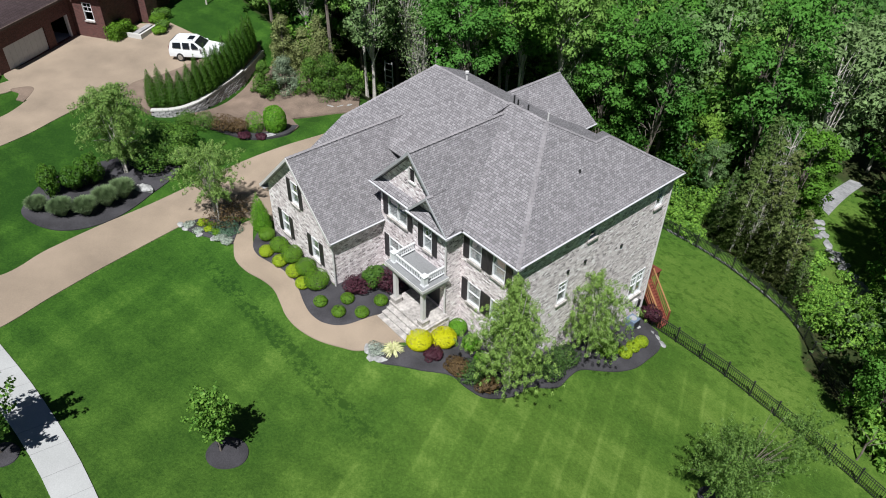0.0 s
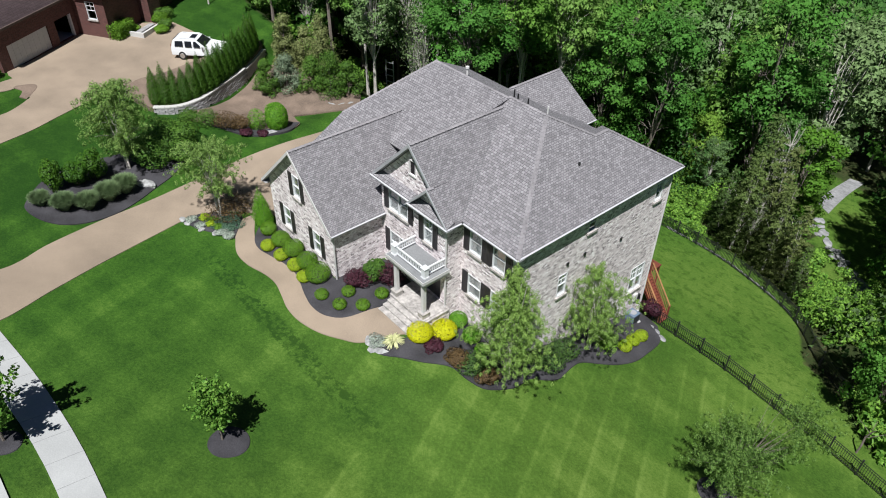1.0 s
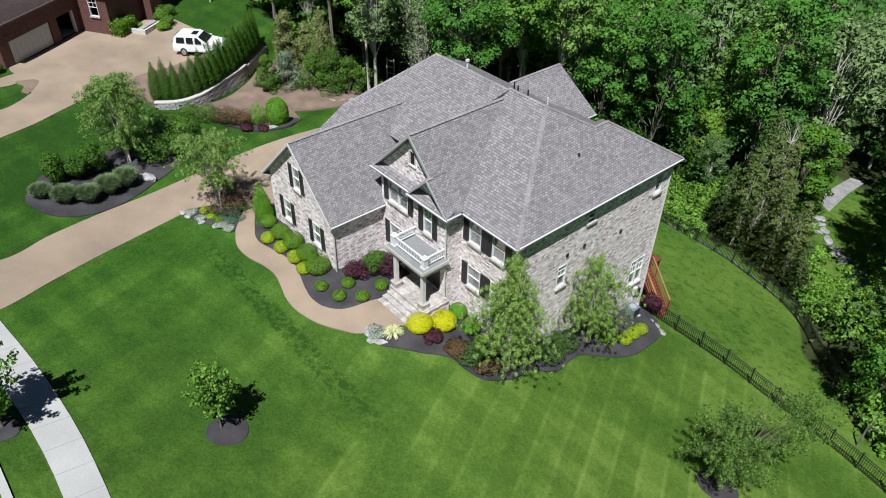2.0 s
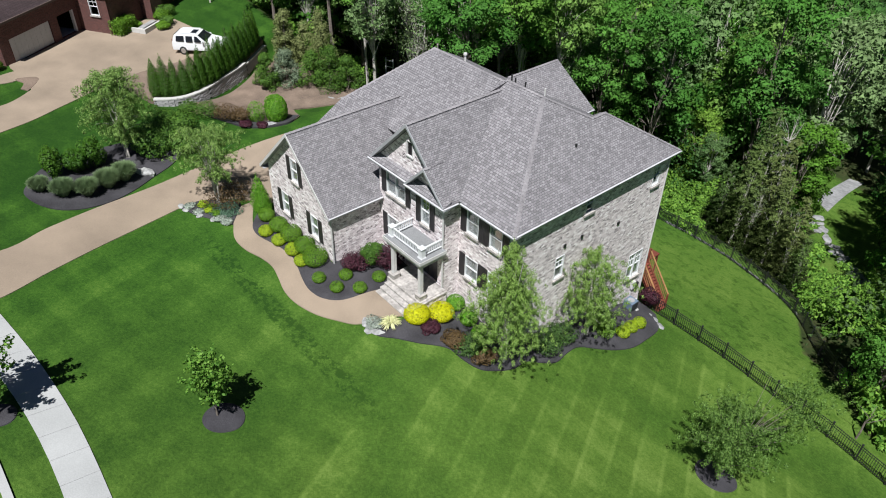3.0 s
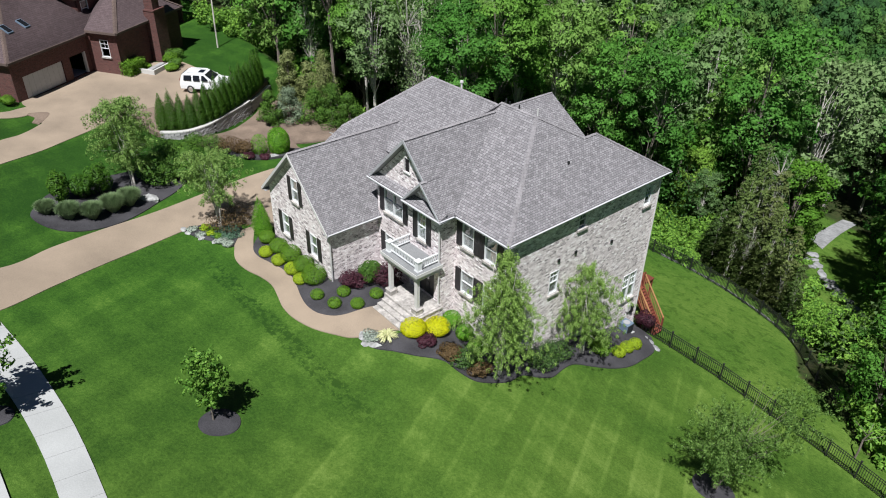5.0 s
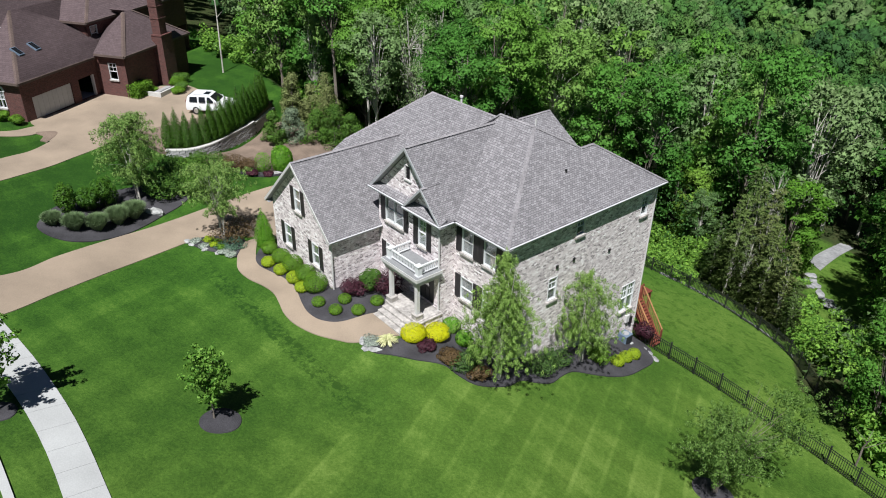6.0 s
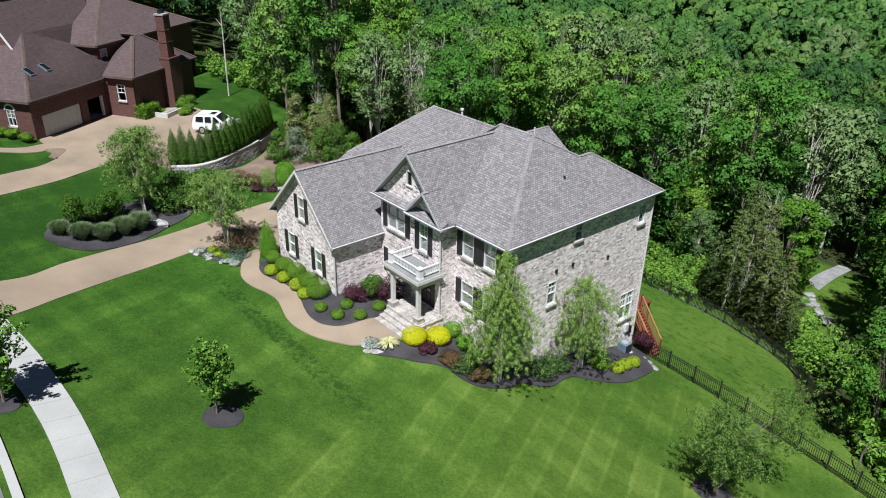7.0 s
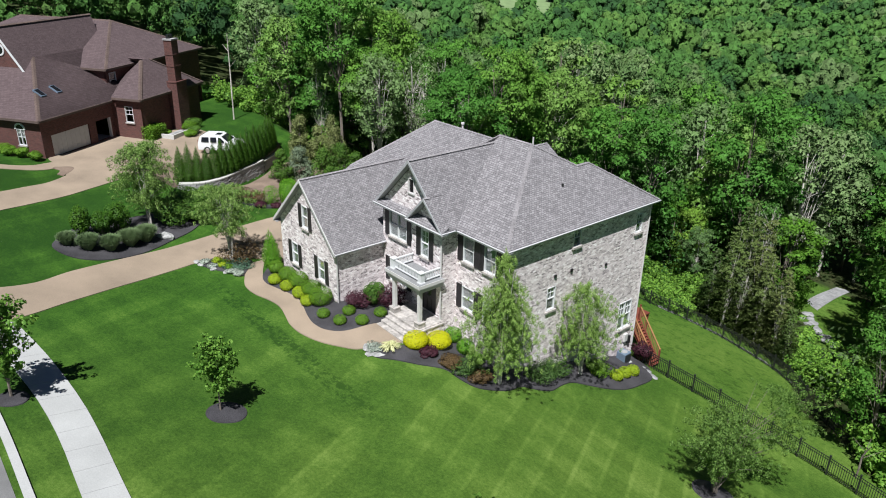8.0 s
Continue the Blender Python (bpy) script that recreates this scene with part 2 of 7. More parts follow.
    for at_y, half, deep in ((-8.6, 0.26, -0.27), (-9.2, 0.17, -0.2)):
        off = node("ShaderNodeMath", operation="MULTIPLY_ADD")
        off.inputs[1].default_value = 0.5
        off.inputs[2].default_value = -0.25 - at_y
        link(clump.outputs["Fac"], off.inputs[0])
        near = node("ShaderNodeMath", operation="ADD")
        link(sep.outputs[1], near.inputs[0])
        link(off.outputs[0], near.inputs[1])
        gap = node("ShaderNodeMath", operation="ABSOLUTE")
        link(near.outputs[0], gap.inputs[0])
        band = node("ShaderNodeMapRange")
        band.inputs["From Min"].default_value, band.inputs["From Max"].default_value = half * 1.7, half * 0.5
        link(gap.outputs[0], band.inputs["Value"])
        reach = node("ShaderNodeMapRange")
        reach.inputs["From Min"].default_value, reach.inputs["From Max"].default_value = 11.0, 5.5
        far_x = node("ShaderNodeMath", operation="ADD")
        far_x.inputs[1].default_value = 9.2
        link(sep.outputs[0], far_x.inputs[0])
        out_x = node("ShaderNodeMath", operation="ABSOLUTE")
        link(far_x.outputs[0], out_x.inputs[0])
        link(out_x.outputs[0], reach.inputs["Value"])
        broken = ramp(node, [(0.46, (0.05, 0.05, 0.05)), (0.56, (1, 1, 1))])
        crumb = node("ShaderNodeTexNoise", Scale=3.4, Detail=4.0, Roughness=0.65)
        link(pos, crumb.inputs["Vector"])
        link(crumb.outputs["Fac"], broken.inputs[0])
        one, two = node("ShaderNodeMath", operation="MULTIPLY"), node("ShaderNodeMath", operation="MULTIPLY")
        link(band.outputs[0], one.inputs[0])
        link(reach.outputs[0], one.inputs[1])
        link(one.outputs[0], two.inputs[0])
        link(broken.outputs[0], two.inputs[1])
        total = weigh(total, two.outputs[0], deep)
    # tussocks on the rear lawn, and a few scattered over the front
    spots = ramp(node, [(0.53, (0, 0, 0)), (0.62, (1, 1, 1))])
    link(clump.outputs["Fac"], spots.inputs[0])
    rear = node("ShaderNodeMapRange")
    rear.inputs["From Min"].default_value, rear.inputs["From Max"].default_value = 12.0, 17.0
    rear.inputs["To Min"].default_value = 0.25
    link(sep.outputs[1], rear.inputs["Value"])
    tuss = node("ShaderNodeMath", operation="MULTIPLY")
    link(spots.outputs[0], tuss.inputs[0])
    link(rear.outputs[0], tuss.inputs[1])
    total = weigh(total, tuss.outputs[0], -0.13)
    total = weigh(total, rear.outputs[0], 0.12)
    street = node("ShaderNodeMapRange")
    street.inputs["From Min"].default_value, street.inputs["From Max"].default_value = -9.0, -20.0
    link(sep.outputs[1], street.inputs["Value"])
    total = weigh(total, street.outputs[0], -0.055)
    sh = node("ShaderNodeMath", operation="ADD")
    sh.inputs[1].default_value = -0.385
    # the lawn beyond the drive is a darker, denser turf
    dense = node("ShaderNodeMapRange")
    dense.inputs["From Min"].default_value, dense.inputs["From Max"].default_value = -30.0, -21.0
    link(sep.outputs[0], dense.inputs["Value"])
    dense.inputs["To Min"].default_value, dense.inputs["To Max"].default_value = -0.09, 0.0
    add_dense = node("ShaderNodeMath", operation="ADD")
    link(total, add_dense.inputs[0])
    link(dense.outputs[0], add_dense.inputs[1])
    link(add_dense.outputs[0], sh.inputs[0])
    link(sh.outputs[0], grass.inputs[0])
    # drier, yellower turf on the open fall of the lawn, deep green by the street
    dry = node("ShaderNodeMapRange")
    dry.inputs["From Min"].default_value, dry.inputs["From Max"].default_value = -17.0, 5.0
    link(sep.outputs[0], dry.inputs["Value"])
    wob = node("ShaderNodeMath", operation="MULTIPLY")
    link(dry.outputs[0], wob.inputs[0])
    pr = ramp(node, [(0.34, (0.45, 0.45, 0.45)), (0.64, (1, 1, 1))])
    link(patch.outputs["Fac"], pr.inputs[0])
    link(pr.outputs[0], wob.inputs[1])
    hay = node("ShaderNodeMix", data_type="RGBA", blend_type="MIX")
    link(wob.outputs[0], hay.inputs[0])
    link(grass.outputs[0], hay.inputs[6])
    straw = ramp(node, [(0.28, (0.038, 0.080, 0.009)), (0.5, (0.086, 0.152, 0.022)), (0.72, (0.160, 0.236, 0.050))])
    link(sh.outputs[0], straw.inputs[0])
    link(straw.outputs[0], hay.inputs[7])
    litter = ramp(node, [(0.3, (0.018, 0.03, 0.009)), (0.5, (0.035, 0.05, 0.015)), (0.7, (0.07, 0.06, 0.03))])
    link(turf.outputs["Fac"], litter.inputs[0])
    at = node("ShaderNodeAttribute", attribute_name="woodland")
    edge = node("ShaderNodeMath", operation="MULTIPLY_ADD")
    edge.inputs[1].default_value = 0.6
    link(turf.outputs["Fac"], edge.inputs[0])
    link(at.outputs["Fac"], edge.inputs[2])
    step = ramp(node, [(0.72, (0, 0, 0)), (0.9, (1, 1, 1))])
    link(edge.outputs[0], step.inputs[0])
    mix = node("ShaderNodeMix", data_type="RGBA")
    link(step.outputs[0], mix.inputs[0])
    link(hay.outputs[2], mix.inputs[6])
    link(litter.outputs[0], mix.inputs[7])
    link(mix.outputs[2], bsdf.inputs["Base Color"])
    bsdf.inputs["Roughness"].default_value = 0.8
    bsdf.inputs["Specular IOR Level"].default_value = 0.15
    b = node("ShaderNodeBump", Strength=0.8, Distance=0.06)
    link(mottle.outputs["Fac"], b.inputs["Height"])
    link(b.outputs[0], bsdf.inputs["Normal"])
    return mat


BRICK = brickwork("tumbled_brick", [(0.18, 0.150, 0.158), (0.485, 0.418, 0.43), (0.665, 0.592, 0.603), (0.81, 0.738, 0.743), (0.97, 0.94, 0.943)], (0.71, 0.66, 0.665), 0.26, 0.1, 0.012, blotch=0.45)
RED_BRICK = brickwork("red_brick", [(0.062, 0.022, 0.020), (0.100, 0.034, 0.029), (0.135, 0.050, 0.042)], (0.11, 0.07, 0.062), 0.235, 0.082, 0.011, blotch=0.2)
SHINGLE = shingled("grey_shingle", [(0.158, 0.150, 0.158), (0.200, 0.191, 0.201), (0.232, 0.222, 0.233), (0.275, 0.264, 0.276)], 0.2, 0.135, 1.7)
BROWN_SHINGLE = shingled("brown_shingle", [(0.078, 0.053, 0.056), (0.092, 0.064, 0.067), (0.106, 0.075, 0.078)], 0.36, 0.2, 1.8)
CAP = plain("ridge_cap", (0.235, 0.222, 0.232), 0.9, 9.0, 0.25, bump=0.3)
BROWN_CAP = plain("brown_ridge_cap", (0.10, 0.07, 0.06), 0.9, 9.0, 0.25, bump=0.3)
WHITE = plain("white_paint", (0.64, 0.65, 0.66), 0.45, 5.0, 0.05)
CREAM = plain("weathered_trim", (0.55, 0.54, 0.53), 0.5, 5.0, 0.08)
GREY_TRIM = plain("grey_trim", (0.34, 0.345, 0.36), 0.5, 5.0, 0.08)
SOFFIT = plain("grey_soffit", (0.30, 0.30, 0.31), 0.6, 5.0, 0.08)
SHUTTER = plain("black_shutter", (0.022, 0.020, 0.022), 0.4, 12.0, 0.2)
DARK = plain("dark_metal", (0.018, 0.019, 0.02), 0.4, 12.0, 0.2)
BLIND = plain("window_blind", (0.34, 0.35, 0.355), 0.8, 3.0, 0.1)
# indoor dimness is put into this dark surface colour
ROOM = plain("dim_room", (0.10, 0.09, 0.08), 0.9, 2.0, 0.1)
GLASS = glassy("glass")
MEMBRANE = plain("grey_deck", (0.21, 0.215, 0.22), 0.7, 14.0, 0.18, bump=0.2)
FLAG = plain("pale_flagstone", (0.37, 0.345, 0.325), 0.8, 5.0, 0.35, bump=0.4, stain=2.0)
AGGREGATE = plain("exposed_aggregate", (0.275, 0.216, 0.16), 0.85, 28.0, 0.2, bump=0.35, stain=0.35)
CONCRETE = plain("pale_concrete", (0.39, 0.395, 0.39), 0.85, 18.0, 0.1, bump=0.2, stain=0.5)
ASPHALT = plain("asphalt", (0.16, 0.16, 0.16), 0.9, 40.0, 0.25, bump=0.3)
MULCH = plain("dark_mulch", (0.040, 0.038, 0.043), 0.95, 22.0, 0.5, bump=1.0)
BARE_EARTH = plain("pale_mulch", (0.17, 0.125, 0.095), 0.95, 14.0, 0.35, bump=0.8)
BLOCK = plain("wall_block", (0.29, 0.285, 0.285), 0.9, 10.0, 0.25, bump=0.6, stain=1.5)
CAPSTONE = plain("wall_cap", (0.50, 0.49, 0.47), 0.85, 10.0, 0.15, bump=0.4)
ROCK = plain("pale_rock", (0.30, 0.30, 0.295), 0.85, 5.0, 0.3, bump=0.8, stain=2.0)
RIVER = plain("creek_stone", (0.24, 0.24, 0.245), 0.8, 3.0, 0.3, bump=0.6)
REDWOOD = plain("stained_redwood", (0.17, 0.045, 0.028), 0.6, 14.0, 0.25, bump=0.2)
PINE = plain("weathered_cedar", (0.33, 0.175, 0.075), 0.65, 14.0, 0.25, bump=0.2)
BARK = plain("grey_bark", (0.16, 0.135, 0.115), 0.95, 12.0, 0.35, bump=0.8)
PALE_BARK = plain("pale_birch_bark", (0.50, 0.47, 0.43), 0.85, 9.0, 0.35, bump=0.4)
CAR_WHITE = plain("white_car_paint", (0.70, 0.71, 0.72), 0.2, 1.0, 0.02)
CAR_GLASS = plain("tinted_glass", (0.012, 0.013, 0.015), 0.06, 1.0, 0.02)
RUBBER = plain("tyre_rubber", (0.02, 0.02, 0.02), 0.85, 20.0, 0.2)
ALLOY = plain("alloy_rim", (0.55, 0.55, 0.56), 0.3, 4.0, 0.05, metallic=0.9)
GUTTER = plain("gutter_paint", (0.52, 0.52, 0.54), 0.4, 5.0, 0.05)
GARAGE = plain("garage_door_paint", (0.50, 0.50, 0.51), 0.5, 4.0, 0.05)
BLUE = plain("blue_grey_housing", (0.12, 0.165, 0.225), 0.5, 5.0, 0.12)
OAK_LEAF = canopy("woodland_leaf", [(0.060, 0.182, 0.031), (0.090, 0.247, 0.038), (0.120, 0.292, 0.042), (0.168, 0.332, 0.050), (0.208, 0.352, 0.088)], 0.42)
BRIGHT_LEAF = canopy("bright_woodland_leaf", [(0.095, 0.235, 0.024), (0.135, 0.300, 0.032), (0.185, 0.350, 0.044), (0.225, 0.370, 0.060)], 0.45)
FAR_LEAF = canopy("distant_canopy_leaf", [(0.040, 0.112, 0.034), (0.064, 0.170, 0.038), (0.086, 0.210, 0.044), (0.120, 0.240, 0.050), (0.148, 0.245, 0.085)], 0.25, "tree_tone")
UNDER_LEAF = leafy("undergrowth_leaf", (0.065, 0.17, 0.022), (0.24, 0.43, 0.06), 0.3, 0.0)
ASH_LEAF = canopy("grey_green_leaf", [(0.130, 0.230, 0.078), (0.180, 0.295, 0.105), (0.225, 0.325, 0.135)], 0.4)
CEDAR_LEAF = canopy("cedar_needle", [(0.085, 0.150, 0.040), (0.130, 0.195, 0.052), (0.175, 0.215, 0.07)], 0.35)
YEW_LEAF = leafy("yew_needle", (0.03, 0.075, 0.016), (0.085, 0.16, 0.035), 0.25, 0.1)
BIRCH_LEAF = leafy("birch_leaf", (0.115, 0.225, 0.04), (0.36, 0.52, 0.13), 0.32, 0.1)
BOX_LEAF = leafy("boxwood_leaf", (0.078, 0.185, 0.012), (0.155, 0.300, 0.022), 0.25, 0.3)
FRESH_LEAF = leafy("fresh_boxwood_leaf", (0.07, 0.22, 0.012), (0.19, 0.42, 0.03), 0.35, 0.1)
LAUREL_LEAF = leafy("laurel_leaf", (0.032, 0.098, 0.012), (0.115, 0.225, 0.03), 0.22, 0.2)
LIME_LEAF = leafy("lime_leaf", (0.21, 0.33, 0.012), (0.44, 0.56, 0.028), 0.35, 0.2)
GOLD_LEAF = leafy("golden_leaf", (0.54, 0.56, 0.006), (0.74, 0.74, 0.012), 0.35, 0.1)
PLUM_LEAF = leafy("plum_leaf", (0.030, 0.008, 0.014), (0.095, 0.028, 0.045), 0.2, 0.2)
RUSSET_LEAF = leafy("russet_leaf", (0.07, 0.045, 0.02), (0.20, 0.13, 0.055), 0.3, 0.3)
HEDGE_LEAF = leafy("arborvitae_leaf", (0.030, 0.094, 0.007), (0.066, 0.152, 0.011), 0.2, 0.4)
SPRUCE_LEAF = leafy("blue_spruce_needle", (0.085, 0.13, 0.075), (0.26, 0.33, 0.21), 0.15, 0.2)
REED_LEAF = leafy("ornamental_grass_blade", (0.125, 0.20, 0.09), (0.28, 0.375, 0.185), 0.45, 0.2)
CREAM_LEAF = leafy("variegated_leaf", (0.45, 0.48, 0.20), (0.80, 0.78, 0.48), 0.3, 0.1)
YOUNG_BIRCH_LEAF = leafy("young_birch_leaf", (0.10, 0.205, 0.042), (0.31, 0.45, 0.12), 0.32, 0.2)
SAPLING_LEAF = leafy("sapling_leaf", (0.06, 0.17, 0.02), (0.21, 0.38, 0.06), 0.32, 0.1)
CRAB_LEAF = leafy("crab_apple_leaf", (0.065, 0.145, 0.028), (0.225, 0.365, 0.085), 0.42, 0.2)
TAWNY_LEAF = leafy("tawny_conifer_needle", (0.12, 0.16, 0.05), (0.30, 0.33, 0.13), 0.3, 0.2)
SILVER_LEAF = leafy("silver_leaf", (0.22, 0.27, 0.22), (0.50, 0.55, 0.47), 0.2, 0.1)
TEAL_LEAF = leafy("juniper_leaf", (0.05, 0.11, 0.07), (0.13, 0.22, 0.14), 0.2, 0.2)


# ---- building helpers ----
def obj(name, mesh, material=None, parent=None, label=""):
    ob = new(name, mesh)
    if material:
        mesh.materials.clear()
        mesh.materials.append(material)
    ob.parent = parent
    if label:
        ob["label"] = label
    return ob


def part(name, bm, material, parent, label=""):
    mesh = bpy.data.meshes.new(name)
    bmesh.ops.recalc_face_normals(bm, faces=bm.faces)
    bm.to_mesh(mesh)
    bm.free()
    return obj(name, mesh, material, parent, label)


def thing(name, label, category, at=(0, 0, 0), group="", kind="", turn=0.0):
    ob = new(name)
    ob.empty_display_size = 0.3
    ob.matrix_world = pose(*at, 0, 0, turn)
    return tagged(ob, label, category, group, kind)


def box(bm, x0, x1, y0, y1, z0, z1, m=None):
    vs = [bm.verts.new((x, y, z)) for z in (z0, z1) for x, y in ((x0, y0), (x1, y0), (x1, y1), (x0, y1))]
    for f in ((3, 2, 1, 0), (4, 5, 6, 7), (0, 1, 5, 4), (1, 2, 6, 5), (2, 3, 7, 6), (3, 0, 4, 7)):
        bm.faces.new([vs[i] for i in f])
    if m is not None:
        for v in vs:
            v.co = m @ v.co
    return vs


def boxes(*dims, bevel=0.0):
    bm = bmesh.new()
    for d in dims:
        box(bm, *d)
    if bevel:
        bmesh.ops.bevel(bm, geom=bm.edges[:], offset=bevel, segments=2, affect="EDGES", profile=0.6)
    return bm


def prism(bm, ring, shift):
    """A solid from a flat ring of points and the way it is drawn out."""
    a = [bm.verts.new(p) for p in ring]
    b = [bm.verts.new(Vector(p) + Vector(shift)) for p in ring]
    bm.faces.new(a)
    bm.faces.new(b[::-1])
    for i in range(len(a)):
        j = (i + 1) % len(a)
        bm.faces.new((a[j], a[i], b[i], b[j]))


def tube(bm, points, radii, sides=6):
    rings = []
    for i, (p, r) in enumerate(zip(points, radii)):
        d = Vector(points[min(i + 1, len(points) - 1)]) - Vector(points[max(i - 1, 0)])
        q = d.to_track_quat("Z", "Y")
        rings.append([bm.verts.new(Vector(p) + q @ Vector((r * math.cos(2 * math.pi * k / sides), r * math.sin(2 * math.pi * k / sides), 0))) for k in range(sides)])
    for a, b in zip(rings, rings[1:]):
        for k in range(sides):
            bm.faces.new((a[k], a[(k + 1) % sides], b[(k + 1) % sides], b[k]))
    bm.faces.new(rings[0][::-1])
    bm.faces.new(rings[-1])


def sp(v, k):
    return v if v / k > 40 else k * math.log1p(math.exp(max(-40.0, v / k)))


def sm(a, b, v):
    v = max(0.0, min(1.0, (v - a) / (b - a)))
    return v * v * (3 - 2 * v)


def height(x, y):
    """The lie of the land: level by the door, up to the street, down past the side of the house to the woods."""
    front = -0.22 + 0.19 * (sp(-y - 10.5, 1.5) - sp(-y - 24, 1.0)) + 0.073 * (sp(-x - 22, 2.0) - sp(-x - 50, 2.0))
    front += 0.35 * sm(-6.5, -3.6, y) * sm(-20, -17, x) * (1 - sm(-5, -2, x))
    wall = x + 35.95 + 0.54 * max(0.0, y + 0.1) + 0.25 * max(0.0, y - 4.25)
    bank = sm(0.0, 0.5, wall) * (1 - sm(-31.5, -27.5, x)) * sm(-2.5, 3.0, y) * (1 - sm(14, 30, y))
    front -= 1.1 * bank
    far = 12 + 90 * (1 - math.exp(-(y - 12) / 85)) if y > 12 else y
    across = 0.165 - 0.115 * sm(10, 19, y)
    xx = 9 + 12 * (1 - math.exp(-(x - 9) / 40)) if x > 9 else x
    side = -1.43 - across * (xx - 1.5) - 0.3 * (far + 0.6)
    k = 0.4
    lo = min(front, side)
    z = lo - k * math.log(math.exp(-(front - lo) / k) + math.exp(-(side - lo) / k))
    away = math.hypot(x - 25, y + 26)
    return z + 0.10 * sp(away - 235, 25.0) - 0.05 * sp(away - 700, 60.0)


def smooth_line(points, per=6):
    """A smooth line through plan points (Catmull-Rom)."""
    p = [Vector(q) for q in points]
    p = [p[0] * 2 - p[1]] + p + [p[-1] * 2 - p[-2]]
    out = []
    for a, b, c, d in zip(p, p[1:], p[2:], p[3:]):
        for i in range(per):
            t = i / per
            out.append(0.5 * ((2 * b) + (c - a) * t + (2 * a - 5 * b + 4 * c - d) * t * t + (3 * b - a - 3 * c + d) * t ** 3))
    out.append(p[-2])
    return out


def resample(line, n):
    d = [0.0]
    for a, b in zip(line, line[1:]):
        d.append(d[-1] + (b - a).length)
    out, j = [], 0
    for i in range(n):
        s = d[-1] * i / (n - 1)
        while j < len(d) - 2 and d[j + 1] < s:
            j += 1
        t = (s - d[j]) / max(1e-6, d[j + 1] - d[j])
        out.append(line[j].lerp(line[j + 1], t))
    return out


def draped(name, left, right, lift, n, m, material, label, category, crown=0.0, parent=None):
    """A slab laid over the ground between two plan lines, with its edge turned down into the soil."""
    a, b = resample(smooth_line(left), n), resample(smooth_line(right), n)
    bm = bmesh.new()
    rows = []
    for p, q in zip(a, b):
        row = []
        for j in range(m + 1):
            t = j / m
            v = p.lerp(q, t)
            row.append(bm.verts.new((v.x, v.y, height(v.x, v.y) + lift + crown * 4 * t * (1 - t))))
        rows.append(row)
    for r, s in zip(rows, rows[1:]):
        for j in range(m):
            bm.faces.new((r[j], r[j + 1], s[j + 1], s[j]))
    bm.normal_update()
    if sum(f.normal.z for f in bm.faces) < 0:
        bmesh.ops.reverse_faces(bm, faces=bm.faces[:])
    rim = [e for e in bm.edges if e.is_boundary]
    ext = bmesh.ops.extrude_edge_only(bm, edges=rim)
    for v in ext["geom"]:
        if isinstance(v, bmesh.types.BMVert):
            v.co.z -= lift + 0.12
    mesh = bpy.data.meshes.new(name)
    bm.to_mesh(mesh)
    bm.free()
    ob = obj(name, mesh, material, parent)
    return tagged(ob, label, category, kind="structure") if label else ob


# ---- the ground ----
WOODS_EDGE = [(-400, -330), (-130, -50), (-102, -12), (-88, 8), (-76, 18), (-60, 14.5), (-50, 12.5), (-42, 12), (-36, 12.2), (-28, 14), (-20, 21), (-10, 30.5), (-6, 31.8), (-1.5, 31.2), (5.2, 28.2), (8.6, 21.6), (11.8, 19.6), (15, 16.6), (25, 13), (60, 6), (400, -40)]


def woods_edge(x):
    for (a, b), (c, d) in zip(WOODS_EDGE, WOODS_EDGE[1:]):
        if x <= c:
            return b + (d - b) * max(0.0, (x - a)) / (c - a)
    return WOODS_EDGE[-1][1]


GLADE = (-3.6, 60.0)


def in_glade(x, y):
    """The grassy opening that the woodland path crosses."""
    t = max(0.0, min(1.0, ((x - 8.5) * (GLADE[0] - 8.5) + (y - 33.0) * (GLADE[1] - 33.0)) / ((GLADE[0] - 8.5) ** 2 + (GLADE[1] - 33.0) ** 2)))
    return math.hypot(x - 8.5 - t * (GLADE[0] - 8.5), y - 33.0 - t * (GLADE[1] - 33.0)) < 3.4 + 1.6 * t


def in_opening(x, y):
    """The wider gap between the tall crowns over the glade."""
    t = max(0.0, min(1.0, ((6.0 - x) * 9.5 + (y - 27.5) * 30.5) / (9.5 ** 2 + 30.5 ** 2)))
    return math.hypot(x - 6.0 + 9.5 * t, y - 27.5 - 30.5 * t) < 3.7


